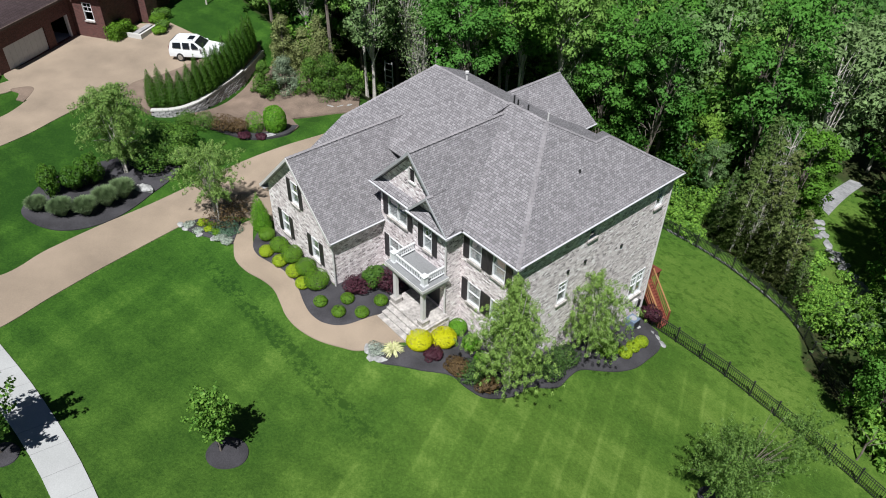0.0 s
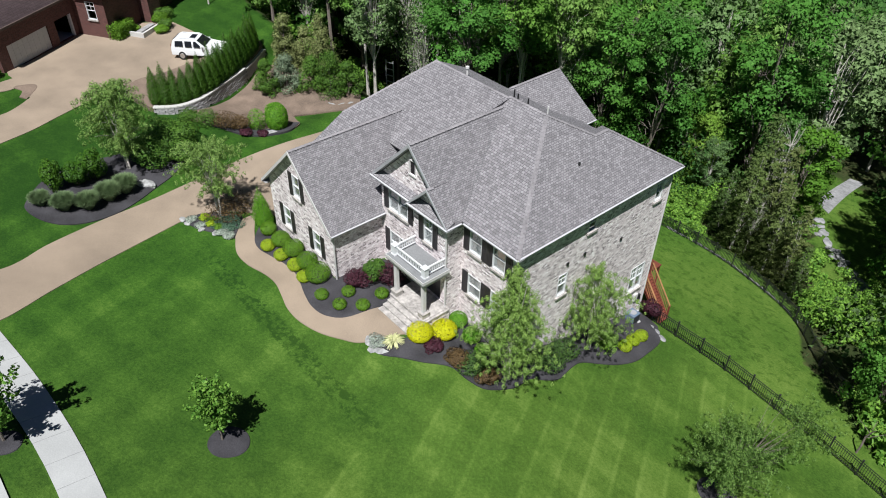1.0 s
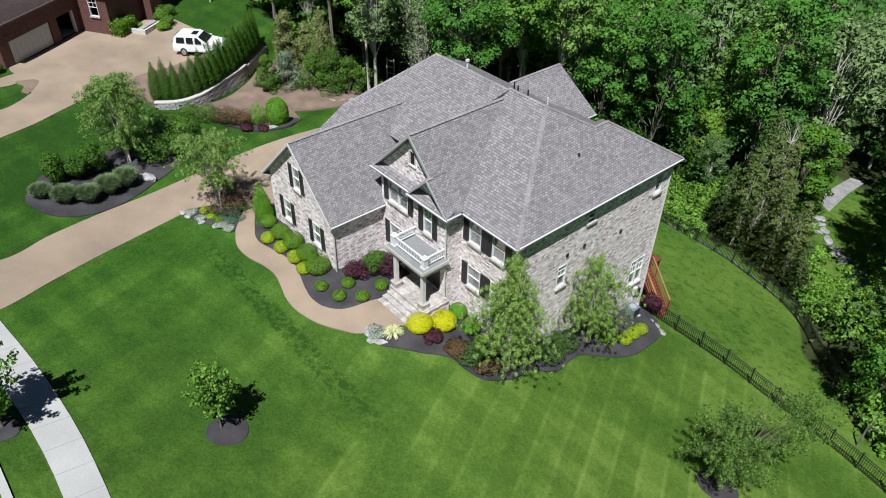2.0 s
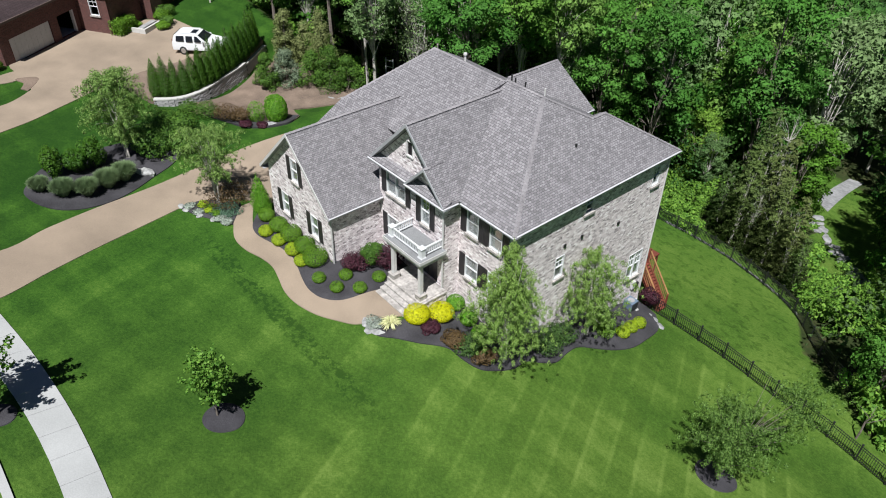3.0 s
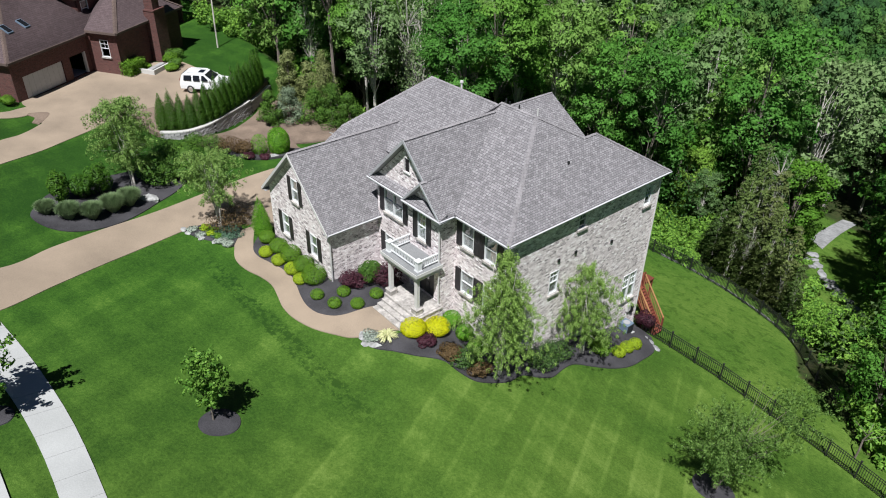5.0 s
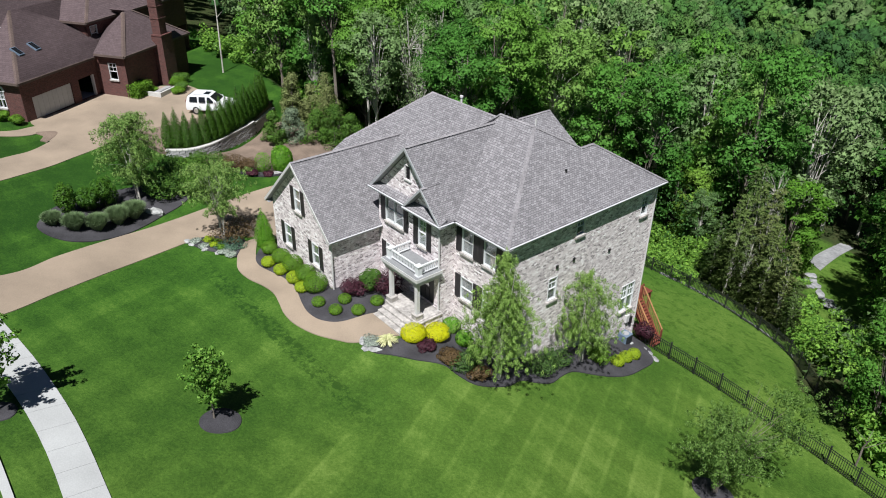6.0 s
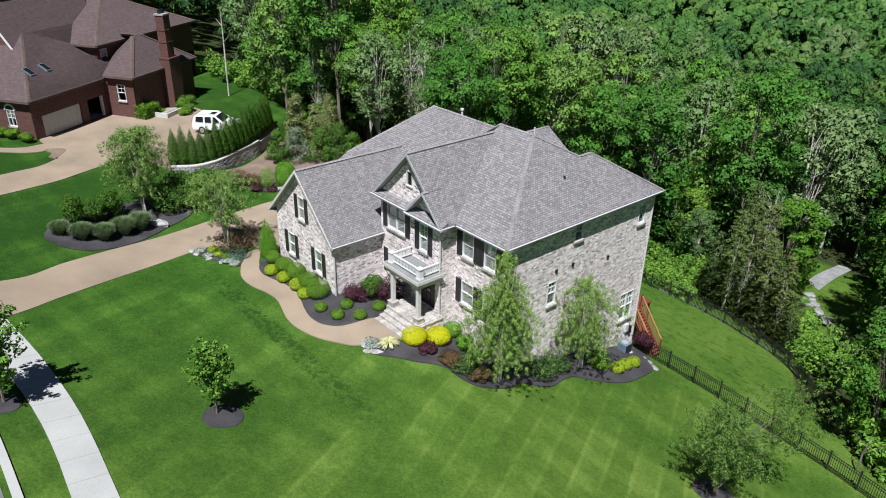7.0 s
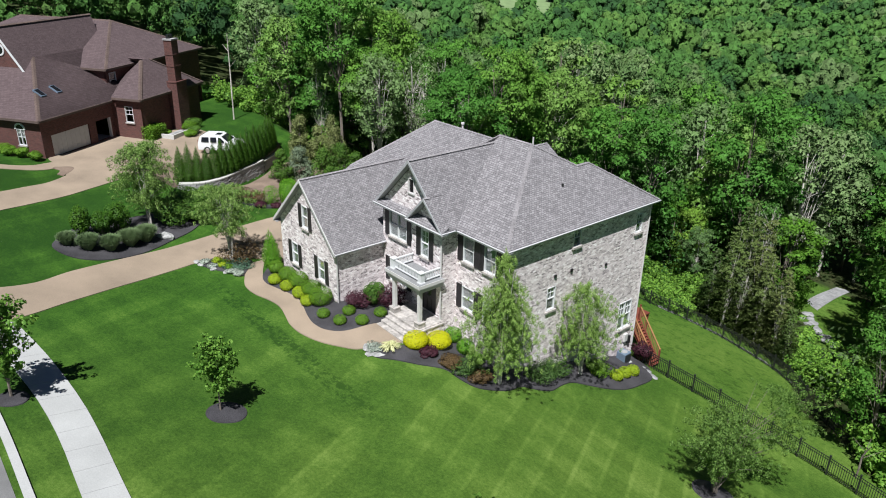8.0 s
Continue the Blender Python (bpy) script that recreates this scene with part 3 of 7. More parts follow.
def build_ground():
    """One sheet: half-metre squares round the house, wider and wider out to the horizon."""
    def lines(lo, hi, step, reach):
        mid = list(np.arange(lo, hi + step / 2, step))
        left, right, s = [], [], step
        a, b = lo, hi
        while b < reach:
            s *= 1.22
            a, b = a - s, b + s
            left.insert(0, a)
            right.append(b)
        return left + mid + right
    xs, ys = lines(-62, 30, 0.5, 2400), lines(-30, 32, 0.5, 2400)
    # closer lines where the bank drops at the retaining wall
    xs = sorted(xs + list(np.arange(-43.75, -30, 0.5)))
    ys = sorted(ys + list(np.arange(-4.75, 10, 0.5)))
    verts = [(x, y, height(x, y)) for y in ys for x in xs]
    n = len(xs)
    faces = [(j * n + i, j * n + i + 1, (j + 1) * n + i + 1, (j + 1) * n + i) for j in range(len(ys) - 1) for i in range(n - 1)]
    mesh = bpy.data.meshes.new("ground")
    mesh.from_pydata(verts, [], faces)
    mesh.polygons.foreach_set("use_smooth", [True] * len(faces))
    cover = mesh.attributes.new("woodland", "FLOAT", "POINT")
    cover.data.foreach_set("value", [max(0.0, min(1.0, 0.5 + (y - woods_edge(x)) * 0.35)) * (0.25 if in_glade(x, y) else 1.0) for x, y, z in verts])
    tagged(obj("ground", mesh, ground_material()), "striped mown lawn falling away to shaded woodland floor", "lawn", kind="structure")


build_ground()
draped("driveway", [(-17.2, -25.2), (-17.6, -21), (-19.2, -17.6), (-20.8, -14.0), (-22.1, -10.2), (-22.5, -7.4), (-21.2, -5.0), (-19.2, -3.2), (-19.0, 2), (-19.0, 9)],
       [(-22.6, -25.2), (-22.3, -19.6), (-23.8, -16.4), (-25.2, -12.4), (-26.0, -8.2), (-26.6, -4.0), (-26.9, -1.0), (-26.9, 2), (-26.6, 5.3), (-26.4, 9)],
       0.05, 90, 10, AGGREGATE, "tan exposed-aggregate driveway curving up beside the lawn", "driveway")
draped("walkway", [(-20.3, -6.0), (-18.9, -6.6), (-17.3, -7.35), (-15.8, -7.4), (-14.4, -7.05), (-13.2, -6.95), (-11.9, -7.25), (-10.8, -7.55), (-9.5, -7.6), (-8.0, -7.25), (-6.7, -6.55), (-5.6, -5.7), (-4.5, -3.5)],
       [(-20.3, -4.3), (-19.2, -5.0), (-17.9, -5.7), (-16.8, -6.05), (-15.6, -5.85), (-14.4, -5.6), (-13.1, -5.55), (-12.1, -5.8), (-11.0, -6.15), (-9.9, -6.35), (-8.8, -6.15), (-7.8, -5.3), (-7.15, -3.4)],
       0.06, 80, 5, AGGREGATE, "winding tan aggregate front walkway beside mulch bed", "walkway")
draped("road", [(-140, -39.5), (-60, -32), (-20, -31.5), (10, -31.8), (60, -34), (120, -40)], [(-140, -31.5), (-60, -24.6), (-20, -24.0), (10, -24.3), (60, -26), (120, -32)],
       0.02, 140, 5, ASPHALT, "grey asphalt street beyond the kerb", "road")
draped("woodland_path", [(-3.8, 52.4), (-4.3, 55.6), (-4.6, 59.2), (-4.8, 63.6)], [(-1.9, 51.0), (-2.5, 55.0), (-3.0, 59.4), (-3.3, 64.3)],
       0.06, 30, 4, RIVER, "pale grey slab path in the woodland glade", "path")
draped("kerb", [(-16.5, -24.0), (-7, -23.75), (0, -23.85), (10, -24.0), (40, -24.6)], [(-16.5, -23.6), (-7, -23.4), (0, -23.5), (10, -23.6), (40, -24.2)],
       0.12, 90, 2, CONCRETE, "pale concrete kerb along the street", "kerb")
draped("neighbour_driveway", [(-29.0, -27.0), (-34.8, -19.3), (-36.7, -16.0), (-38.3, -13.0), (-39.7, -10.7), (-41.0, -8.0), (-41.8, -6.2), (-41.8, -4.2), (-41.6, -1.6), (-42.4, 2.0), (-44.5, 5.6)],
       [(-35.5, -25.6), (-39.3, -18.2), (-41.0, -15.0), (-41.7, -13.6), (-43.2, -11.9), (-44.8, -10.7), (-48.8, -11.7), (-51.2, -8.1), (-54.2, -3.7), (-53.6, 0.6), (-51.5, 4.2)],
       0.05, 80, 12, AGGREGATE, "tan aggregate drive and forecourt of neighbouring house", "driveway")


draped("neighbour_walk", [(-45.9, -10.4), (-45.9, -11.6), (-45.4, -12.4), (-45.3, -14.0), (-46.0, -17.0)], [(-47.9, -10.6), (-47.2, -12.3), (-46.7, -13.4), (-46.7, -15.0), (-47.6, -17.4)],
       0.054, 24, 4, AGGREGATE, "tan aggregate walk before the red brick front", "walkway")


def bed(name, outer, inner, n, m, material, label, lift=0.07, crown=0.05):
    return draped(name, outer, inner, lift, n, m, material, label, "planting bed", crown)


bed("front_bed", [(-19.0, -4.6), (-17.9, -5.72), (-16.8, -6.07), (-15.6, -5.87), (-14.4, -5.62), (-13.1, -5.57), (-12.1, -5.82), (-11.0, -6.17), (-9.9, -6.37), (-8.8, -6.17), (-7.8, -5.32), (-7.15, -3.45)],
    [(-18.6, -4.1), (-17.8, -4.02), (-16, -4.02), (-14, -4.02), (-12, -4.02), (-11.4, -4.02), (-10.76, -4.02), (-10.7, -3.0), (-10.7, -2.0), (-10.6, -0.6), (-9.0, -0.5), (-7.3, -0.6)], 70, 10, MULCH, "dark mulch bed along the brick wing")
bed("side_bed", [(-5.5, -5.65), (-4.3, -5.55), (-3.5, -4.9), (-2.5, -4.05), (-1.4, -2.95), (-0.3, -2.8), (0.8, -2.3), (1.4, -0.7), (1.25, 0.6), (1.7, 1.45), (2.0, 2.4), (1.7, 3.7), (1.6, 4.9), (2.2, 6.1), (2.7, 7.2), (3.0, 8.7), (2.85, 10.4), (2.5, 12.3), (1.4, 13.6)],
    [(-4.5, -4.4), (-4.2, -3.4), (-4.15, -2.6), (-4.1, -1.5), (-4.1, -0.5), (-3.6, 0.35), (-2.0, 0.36), (-0.36, 0.38), (-0.36, 1.5), (-0.36, 2.5), (-0.36, 3.5), (-0.36, 4.5), (-0.36, 5.5), (-0.36, 6.5), (-0.36, 8), (-0.36, 9.5), (-0.36, 11), (-0.36, 12.5), (-0.36, 13.6)], 90, 9, MULCH, "dark mulch bed round the corner under birches")
bed("island_bed", [(-29.4, -15.9), (-28.2, -16.5), (-26.7, -16.15), (-25.6, -15.25), (-25.15, -13.9), (-25.3, -12.1), (-26.0, -10.3), (-26.9, -8.6), (-27.9, -6.6), (-29.5, -4.8)],
    [(-30.2, -15.2), (-30.8, -14.8), (-31.6, -13.6), (-32.2, -12.4), (-32.4, -11), (-32.4, -9.5), (-32.4, -8.1), (-32.2, -6.8), (-31.6, -5.4), (-30.6, -4.4)], 50, 10, MULCH, "oval dark mulch bed between two lawns")
bed("corner_bed", [(-22.4, -8.6), (-21.2, -8.2), (-20.2, -7.6), (-19.2, -7.0), (-18.7, -6.75)], [(-22.5, -7.3), (-21.9, -6.2), (-21.0, -5.4), (-20.5, -5.2), (-20.0, -5.6)], 24, 8, MULCH, "mulch bed at the corner of drive and walk")
bed("bank_bed", [(-34.0, -2.6), (-31.5, -0.6), (-29.9, 0.4), (-28.6, 2.0), (-28.3, 3.4), (-29.3, 4.8), (-31.0, 4.6), (-31.6, 5.0), (-30.6, 6.9), (-28.9, 8.6), (-27.6, 9.6)],
    [(-35.1, -2.4), (-35.2, -1.0), (-35.7, 0.4), (-36.3, 1.5), (-37.0, 2.8), (-37.7, 4.1), (-38.6, 5.4), (-39.8, 6.9), (-40.0, 9), (-37, 12), (-33, 13.5)], 120, 34, BARE_EARTH, "bare brown mulch bank below the retaining wall", 0.12)
bed("bank_edge_bed", [(-32.6, -1.6), (-31.4, -0.65), (-29.85, 0.35), (-28.55, 1.95), (-28.25, 3.4), (-29.25, 4.75)], [(-33.2, -0.6), (-32.3, 0.5), (-31.3, 1.5), (-30.5, 2.5), (-30.1, 3.4), (-30.2, 4.3)], 40, 8, MULCH, "dark mulch under small shrubs at the foot of the bank", 0.16)
bed("hedge_bed", [(-36.9, -4.5), (-35.95, -3.3), (-35.6, -2.2), (-36.0, -0.1), (-37.2, 2.2), (-38.35, 4.35), (-39.4, 5.75), (-40.6, 7.2), (-41.8, 8.6)],
    [(-40.6, -5.2), (-41.6, -3.4), (-41.5, -1.6), (-41.7, 0.0), (-42.0, 1.6), (-42.3, 3.2), (-42.4, 5.2), (-43.6, 7.2), (-45.0, 9.0)], 44, 10, BARE_EARTH, "brown mulch strip behind the retaining wall", 0.45, 0.0)
bed("forecourt_bed", [(-43.4, -11.8), (-44.2, -11.15), (-44.8, -10.7), (-45.5, -10.4), (-45.9, -10.8), (-45.95, -11.7)], [(-43.9, -12.2), (-44.4, -11.9), (-44.9, -11.7), (-45.2, -11.8), (-45.5, -12.0), (-45.7, -12.1)], 30, 4, BARE_EARTH, "brown mulch tip of the lawn at the forecourt", 0.065)


def tree_ring(x, y, r):
    bm = bmesh.new()
    c = bm.verts.new((x, y, height(x, y) + 0.12))
    loops = []
    for k, (q, h) in enumerate(((0.5, 0.1), (1.0, 0.05), (1.04, -0.06))):
        loops.append([bm.verts.new((x + r * q * math.cos(a) * (1 + 0.03 * math.sin(3 * a)), y + r * q * math.sin(a), height(x + r * q * math.cos(a), y + r * q * math.sin(a)) + h)) for a in [2 * math.pi * i / 28 for i in range(28)]])
    for i in range(28):
        bm.faces.new((c, loops[0][i], loops[0][(i + 1) % 28]))
        for a, b in zip(loops, loops[1:]):
            bm.faces.new((a[i], b[i], b[(i + 1) % 28], a[(i + 1) % 28]))
    tagged(part("mulch_ring", bm, MULCH, None), "round ring of dark mulch under young tree", "planting bed", kind="structure")


tree_ring(-3.75, -14.8, 0.95)
tree_ring(-8.9, -22.75, 0.7)
tree_ring(11.7, 4.3, 1.1)


# ---- the brick house ----
EAVE = 6.43
house = thing("house", "two-storey mottled grey-pink brick house with grey shingle roof", "house", (-8, 5, 0))
HB = Matrix.Translation((8, -5, 0))      # parts are given in plan metres and stored from the base


def hpart(name, bm, material, parent=None, label=""):
    bmesh.ops.transform(bm, matrix=HB, verts=bm.verts)
    return part(name, bm, material, parent or house, label)


def wall_solid(axis, at, inward, u0, u1, z0, top, openings):
    """A wall 0.25 m thick with real openings. axis: the plan axis along which it runs; top: z at breakpoints (u, z)."""
    def roof(u):
        for (a, b), (c, d) in zip(top, top[1:]):
            if u <= c + 1e-6:
                return b + (d - b) * (u - a) / (c - a)
        return top[-1][1]
    cuts = sorted({u0, u1, *[u for u, _ in top if u0 < u < u1], *[v for o in openings for v in o[:2]]})
    low = min(z for _, z in top)
    rows = sorted({z0, *[v for o in openings for v in o[2:] if v < low - 0.02]})
    bm = bmesh.new()
    for a, b in zip(cuts, cuts[1:]):
        inside = [o for o in openings if o[0] <= a + 1e-6 and o[1] >= b - 1e-6]
        steps = sorted({*rows, *[v for o in inside for v in o[2:]]})
        for i, p in enumerate(steps):
            last = i == len(steps) - 1
            q = None if last else steps[i + 1]
            if any(o[2] <= p + 1e-6 and o[3] > p + 1e-6 for o in inside):
                continue
            ring = [(a, p), (b, p), (b, roof(b) if last else q), (a, roof(a) if last else q)]
            if axis == "x":
                prism(bm, [(u, at, z) for u, z in ring], (0, inward * 0.25, 0))
            else:
                prism(bm, [(at, u, z) for u, z in ring], (inward * 0.25, 0, 0))
    bmesh.ops.remove_doubles(bm, verts=bm.verts[:], dist=1e-4)
    seen = {}
    for f in bm.faces:
        seen.setdefault(tuple(round(c, 3) for c in f.calc_center_median()), []).append(f)
    bmesh.ops.delete(bm, geom=[f for fs in seen.values() if len(fs) > 1 for f in fs], context="FACES_ONLY")
    return bm


def window(owner, place, axis, at, out, u0, u1, z0, z1, columns=1, blind=0.5, cross=False, arch=False):
    """A sash window set in its opening: frame, two sashes of panes, a stone sill, a blind behind."""
    def bx(bm, ua, ub, da, db, za, zb):
        lo, hi = sorted((at + out * da, at + out * db))
        box(bm, *((ua, ub, lo, hi, za, zb) if axis == "x" else (lo, hi, ua, ub, za, zb)))
    bm = bmesh.new()
    for a, b, c, d in ((u0, u0 + 0.05, z0, z1), (u1 - 0.05, u1, z0, z1), (u0 + 0.05, u1 - 0.05, z1 - 0.06, z1), (u0 + 0.05, u1 - 0.05, z0, z0 + 0.05)):
        bx(bm, a, b, -0.12, 0.03, c, d)
    frame_ob = place("window_frame", bm, WHITE, owner)
    bm = bmesh.new()
    bx(bm, u0 - 0.08, u1 + 0.08, -0.02, 0.13, z0 - 0.13, z0 - 0.004)
    place("sill", bm, FLAG, frame_ob)
    mid, w = (z0 + z1) / 2, (u1 - u0 - 0.1) / columns
    for c in range(columns):
        a, b = u0 + 0.05 + c * w, u0 + 0.05 + (c + 1) * w
        if c:
            bm = bmesh.new()
            bx(bm, a - 0.04, a + 0.04, -0.1, 0.02, z0 + 0.05, z1 - 0.06)
            place("mullion", bm, WHITE, frame_ob)
            a += 0.04
        if c < columns - 1:
            b -= 0.04
        bm = bmesh.new()
        bx(bm, a, b, -0.09, -0.01, mid - 0.025, mid + 0.025)
        if cross:
            bx(bm, (a + b) / 2 - 0.015, (a + b) / 2 + 0.015, -0.08, -0.03, mid + 0.025, z1 - 0.06)
            bx(bm, a, b, -0.078, -0.032, (mid + z1) / 2 - 0.015, (mid + z1) / 2 + 0.015)
        place("sash_bar", bm, WHITE, frame_ob)
        for za, zb in ((z0 + 0.05, mid - 0.025), (mid + 0.025, z1 - 0.06)):
            bm = bmesh.new()
            bx(bm, a, b, -0.065, -0.057, za, zb)
            pane = place("pane", bm, GLASS, frame_ob)
            pane.visible_shadow = False
        if blind:
            bm = bmesh.new()
            zt, zb = z1 - 0.06, z1 - 0.06 - (z1 - z0 - 0.11) * blind
            k = max(3, int((zt - zb) / 0.07))
            for i in range(k):
                za = zb + (zt - zb) * i / k
                bx(bm, a, b, -0.1, -0.085, za, za + (zt - zb) / k * 0.86)
            place("blind", bm, BLIND, frame_ob)
    return frame_ob


def shutter(owner, place, u0, u1, at, z0, z1):
    """A black panelled shutter on a wall that faces the street: stiles, rails and slats."""
    bm = bmesh.new()
    for a, b, c, d in ((u0, u0 + 0.06, z0, z1), (u1 - 0.06, u1, z0, z1), (u0 + 0.06, u1 - 0.06, z1 - 0.09, z1), (u0 + 0.06, u1 - 0.06, z0, z0 + 0.09), (u0 + 0.06, u1 - 0.06, (z0 + z1) / 2 - 0.05, (z0 + z1) / 2 + 0.05)):
        box(bm, a, b, at - 0.05, at - 0.004, c, d)
    box(bm, u0 + 0.06, u1 - 0.06, at - 0.025, at - 0.004, z0 + 0.09, z1 - 0.09)
    n = int((z1 - z0) / 0.09)
    for i in range(n):
        z = z0 + 0.1 + (z1 - z0 - 0.2) * i / n
        box(bm, u0 + 0.06, u1 - 0.06, at - 0.042, at - 0.024, z, z + 0.05)
    return place("shutter", bm, SHUTTER, owner)


BASE = -0.6
front_right = [(-3.85, -2.9, 4.45, 6.05), (-2.05, -1.1, 4.45, 6.05), (-3.85, -2.8, 1.35, 2.85), (-2.0, -0.95, 1.35, 2.85)]
hpart("wall", wall_solid("x", 0.38, 1, -4.5, -0.384, -2.2, [(-4.5, 6.3), (-0.384, 6.3)], front_right), BRICK)
side_open = [(4.05, 4.80, 1.3, 2.85), (6.05, 6.75, 5.0, 6.12), (12.25, 12.95, 4.35, 5.65), (11.6, 13.0, -2.75, -0.65)]
hpart("wall", wall_solid("y", -0.38, -1, 0.384, 13.62, -6.2, [(0.384, 6.3), (13.62, 6.3)], side_open), BRICK)
bay_right = [(-6.42, -5.67, 4.2, 5.95), (-6.75, -4.95, 0.62, 3.05)]
hpart("wall", wall_solid("x", -0.74, 1, -7.3, -4.504, BASE, [(-7.3, 6.4), (-4.504, 6.4)], bay_right), BRICK)
hpart("gable_wall", wall_solid("x", -0.56, 1, -7.2, -4.3, 6.42, [(-7.2, 6.5), (-5.75, 7.88), (-4.3, 6.5)], []), BRICK)
hpart("wall", wall_solid("y", -4.5, -1, -0.738, 0.378, BASE - 0.6, [(-0.74, 6.35), (0.38, 6.35)], []), BRICK)
bay_left = [(-10.0, -8.2, 4.3, 6.0), (-10.0, -8.2, 1.1, 2.7)]
gable_open = [(-8.0, -7.52, 7.75, 8.6)]
hpart("wall", wall_solid("x", -0.45, 1, -10.72, -7.302, BASE, [(-10.72, 6.4), (-7.302, 6.4)], bay_left), BRICK)
hpart("gable_wall", wall_solid("x", -0.44, 1, -10.6, -4.6, 6.42, [(-10.6, 6.6), (-7.55, 9.62), (-4.6, 6.6)], gable_open), BRICK)
wing_open = [(-16.55, -15.7, 1.0, 2.57), (-13.13, -12.3, 1.0, 2.57), (-14.92, -14.12, 4.1, 5.68)]
hpart("wall", wall_solid("x", -4.0, 1, -17.976, -10.754, BASE, [(-17.976, 3.95), (-14.37, 7.4), (-10.754, 3.95)], wing_open), BRICK)
hpart("wall", wall_solid("y", -10.75, -1, -3.998, -0.2, BASE, [(-4, 3.85), (-0.2, 3.85)], []), BRICK)
hpart("wall", wall_solid("y", -17.98, 1, -3.998, 12.8, BASE, [(-4, 3.9), (-1.2, 3.9), (-1.1, 4.45), (2.1, 6.25), (12.8, 6.3)], []), BRICK)
hpart("wall", wall_solid("y", -10.72, 1, -0.44, 3.0, 3.85, [(-0.44, 6.4), (3, 6.4)], []), BRICK)
hpart("wall", wall_solid("x", 13.62, -1, -6.0, -0.4, -6.2, [(-6.0, 6.3), (-0.4, 6.3)], []), BRICK)
hpart("wall", wall_solid("x", 12.66, -1, -17.9, -6.0, -6.2, [(-17.9, 6.3), (-6.0, 6.3)], []), BRICK)
hpart("wall", wall_solid("y", -6.0, 1, 12.664, 13.616, -6.2, [(12.66, 6.3), (13.62, 6.3)], []), BRICK)
hpart("wall", wall_solid("y", -10.2, -1, 12.664, 17.8, -8.6, [(12.6, 3.95), (17.8, 3.95)], []), BRICK)
hpart("wall", wall_solid("y", -17.1, 1, 12.664, 17.8, -8.6, [(12.6, 3.95), (17.8, 3.95)], []), BRICK)
hpart("wall", wall_solid("x", 17.8, -1, -17.096, -10.204, -8.6, [(-17.1, 3.9), (-13.75, 6.3), (-10.2, 3.9)], []), BRICK)
# added floors and walls close the rooms behind glass; dark colour paints them dim
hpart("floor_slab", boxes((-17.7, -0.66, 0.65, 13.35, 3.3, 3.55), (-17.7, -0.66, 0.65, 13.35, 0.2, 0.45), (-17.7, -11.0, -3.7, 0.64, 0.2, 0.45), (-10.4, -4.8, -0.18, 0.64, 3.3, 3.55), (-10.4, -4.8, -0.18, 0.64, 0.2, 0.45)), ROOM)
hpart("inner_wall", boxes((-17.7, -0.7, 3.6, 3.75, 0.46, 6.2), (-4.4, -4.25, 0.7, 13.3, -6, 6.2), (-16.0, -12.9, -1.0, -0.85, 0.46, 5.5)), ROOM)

for o in front_right:
    window(house, hpart, "x", 0.38, -1, *o, columns=1, blind=0.97)
for o, c in zip(side_open, (1, 1, 1, 2)):
    window(house, hpart, "y", -0.38, 1, *o, columns=c, blind=0.9, cross=True)
window(house, hpart, "x", -0.74, -1, *bay_right[0], columns=1, blind=0.97, cross=True)
window(house, hpart, "x", -0.45, -1, *bay_left[0], columns=2, blind=0.97)
window(house, hpart, "x", -0.45, -1, *bay_left[1], columns=2, blind=0.97)
vent = hpart("gable_vent", boxes((-8.04, -7.98, -0.48, -0.38, 7.71, 8.64), (-7.54, -7.48, -0.48, -0.38, 7.71, 8.64), (-7.98, -7.54, -0.48, -0.38, 8.58, 8.64), (-8.08, -7.44, -0.52, -0.38, 7.66, 7.74)), CREAM)
hpart("vent_backing", boxes((-7.98, -7.54, -0.32, -0.28, 7.74, 8.58)), DARK, vent)
for i in range(9):
    hpart("vent_slat", boxes((-7.978, -7.542, -0.41, -0.33, 7.76 + i * 0.09, 7.785 + i * 0.09)), SHUTTER, vent)
for o in wing_open:
    window(house, hpart, "x", -4.0, -1, *o, columns=1, blind=0.9)
for a, b, at, z0, z1 in ((-4.32, -3.88, 0.38, 4.4, 6.08), (-2.88, -2.49, 0.38, 4.4, 6.08), (-2.47, -2.08, 0.38, 4.4, 6.08), (-1.07, -0.62, 0.38, 4.4, 6.08),
                         (-4.32, -3.88, 0.38, 1.3, 2.88), (-2.77, -2.4, 0.38, 1.3, 2.88), (-2.38, -2.03, 0.38, 1.3, 2.88), (-0.92, -0.5, 0.38, 1.3, 2.88),
                         (-6.85, -6.45, -0.74, 4.15, 6.0), (-5.64, -5.24, -0.74, 4.15, 6.0),
                         (-10.45, -10.03, -0.45, 4.25, 6.05), (-8.17, -7.75, -0.45, 4.25, 6.05), (-10.45, -10.03, -0.45, 1.05, 2.74), (-8.17, -7.75, -0.45, 1.05, 2.74),
                         (-16.98, -16.58, -4.0, 0.95, 2.6), (-15.67, -15.27, -4.0, 0.95, 2.6), (-13.56, -13.16, -4.0, 0.95, 2.6), (-12.27, -11.87, -4.0, 0.95, 2.6),
                         (-15.33, -14.95, -4.0, 4.05, 5.72), (-14.09, -13.71, -4.0, 4.05, 5.72)):
    shutter(house, hpart, a, b, at, z0, z1)


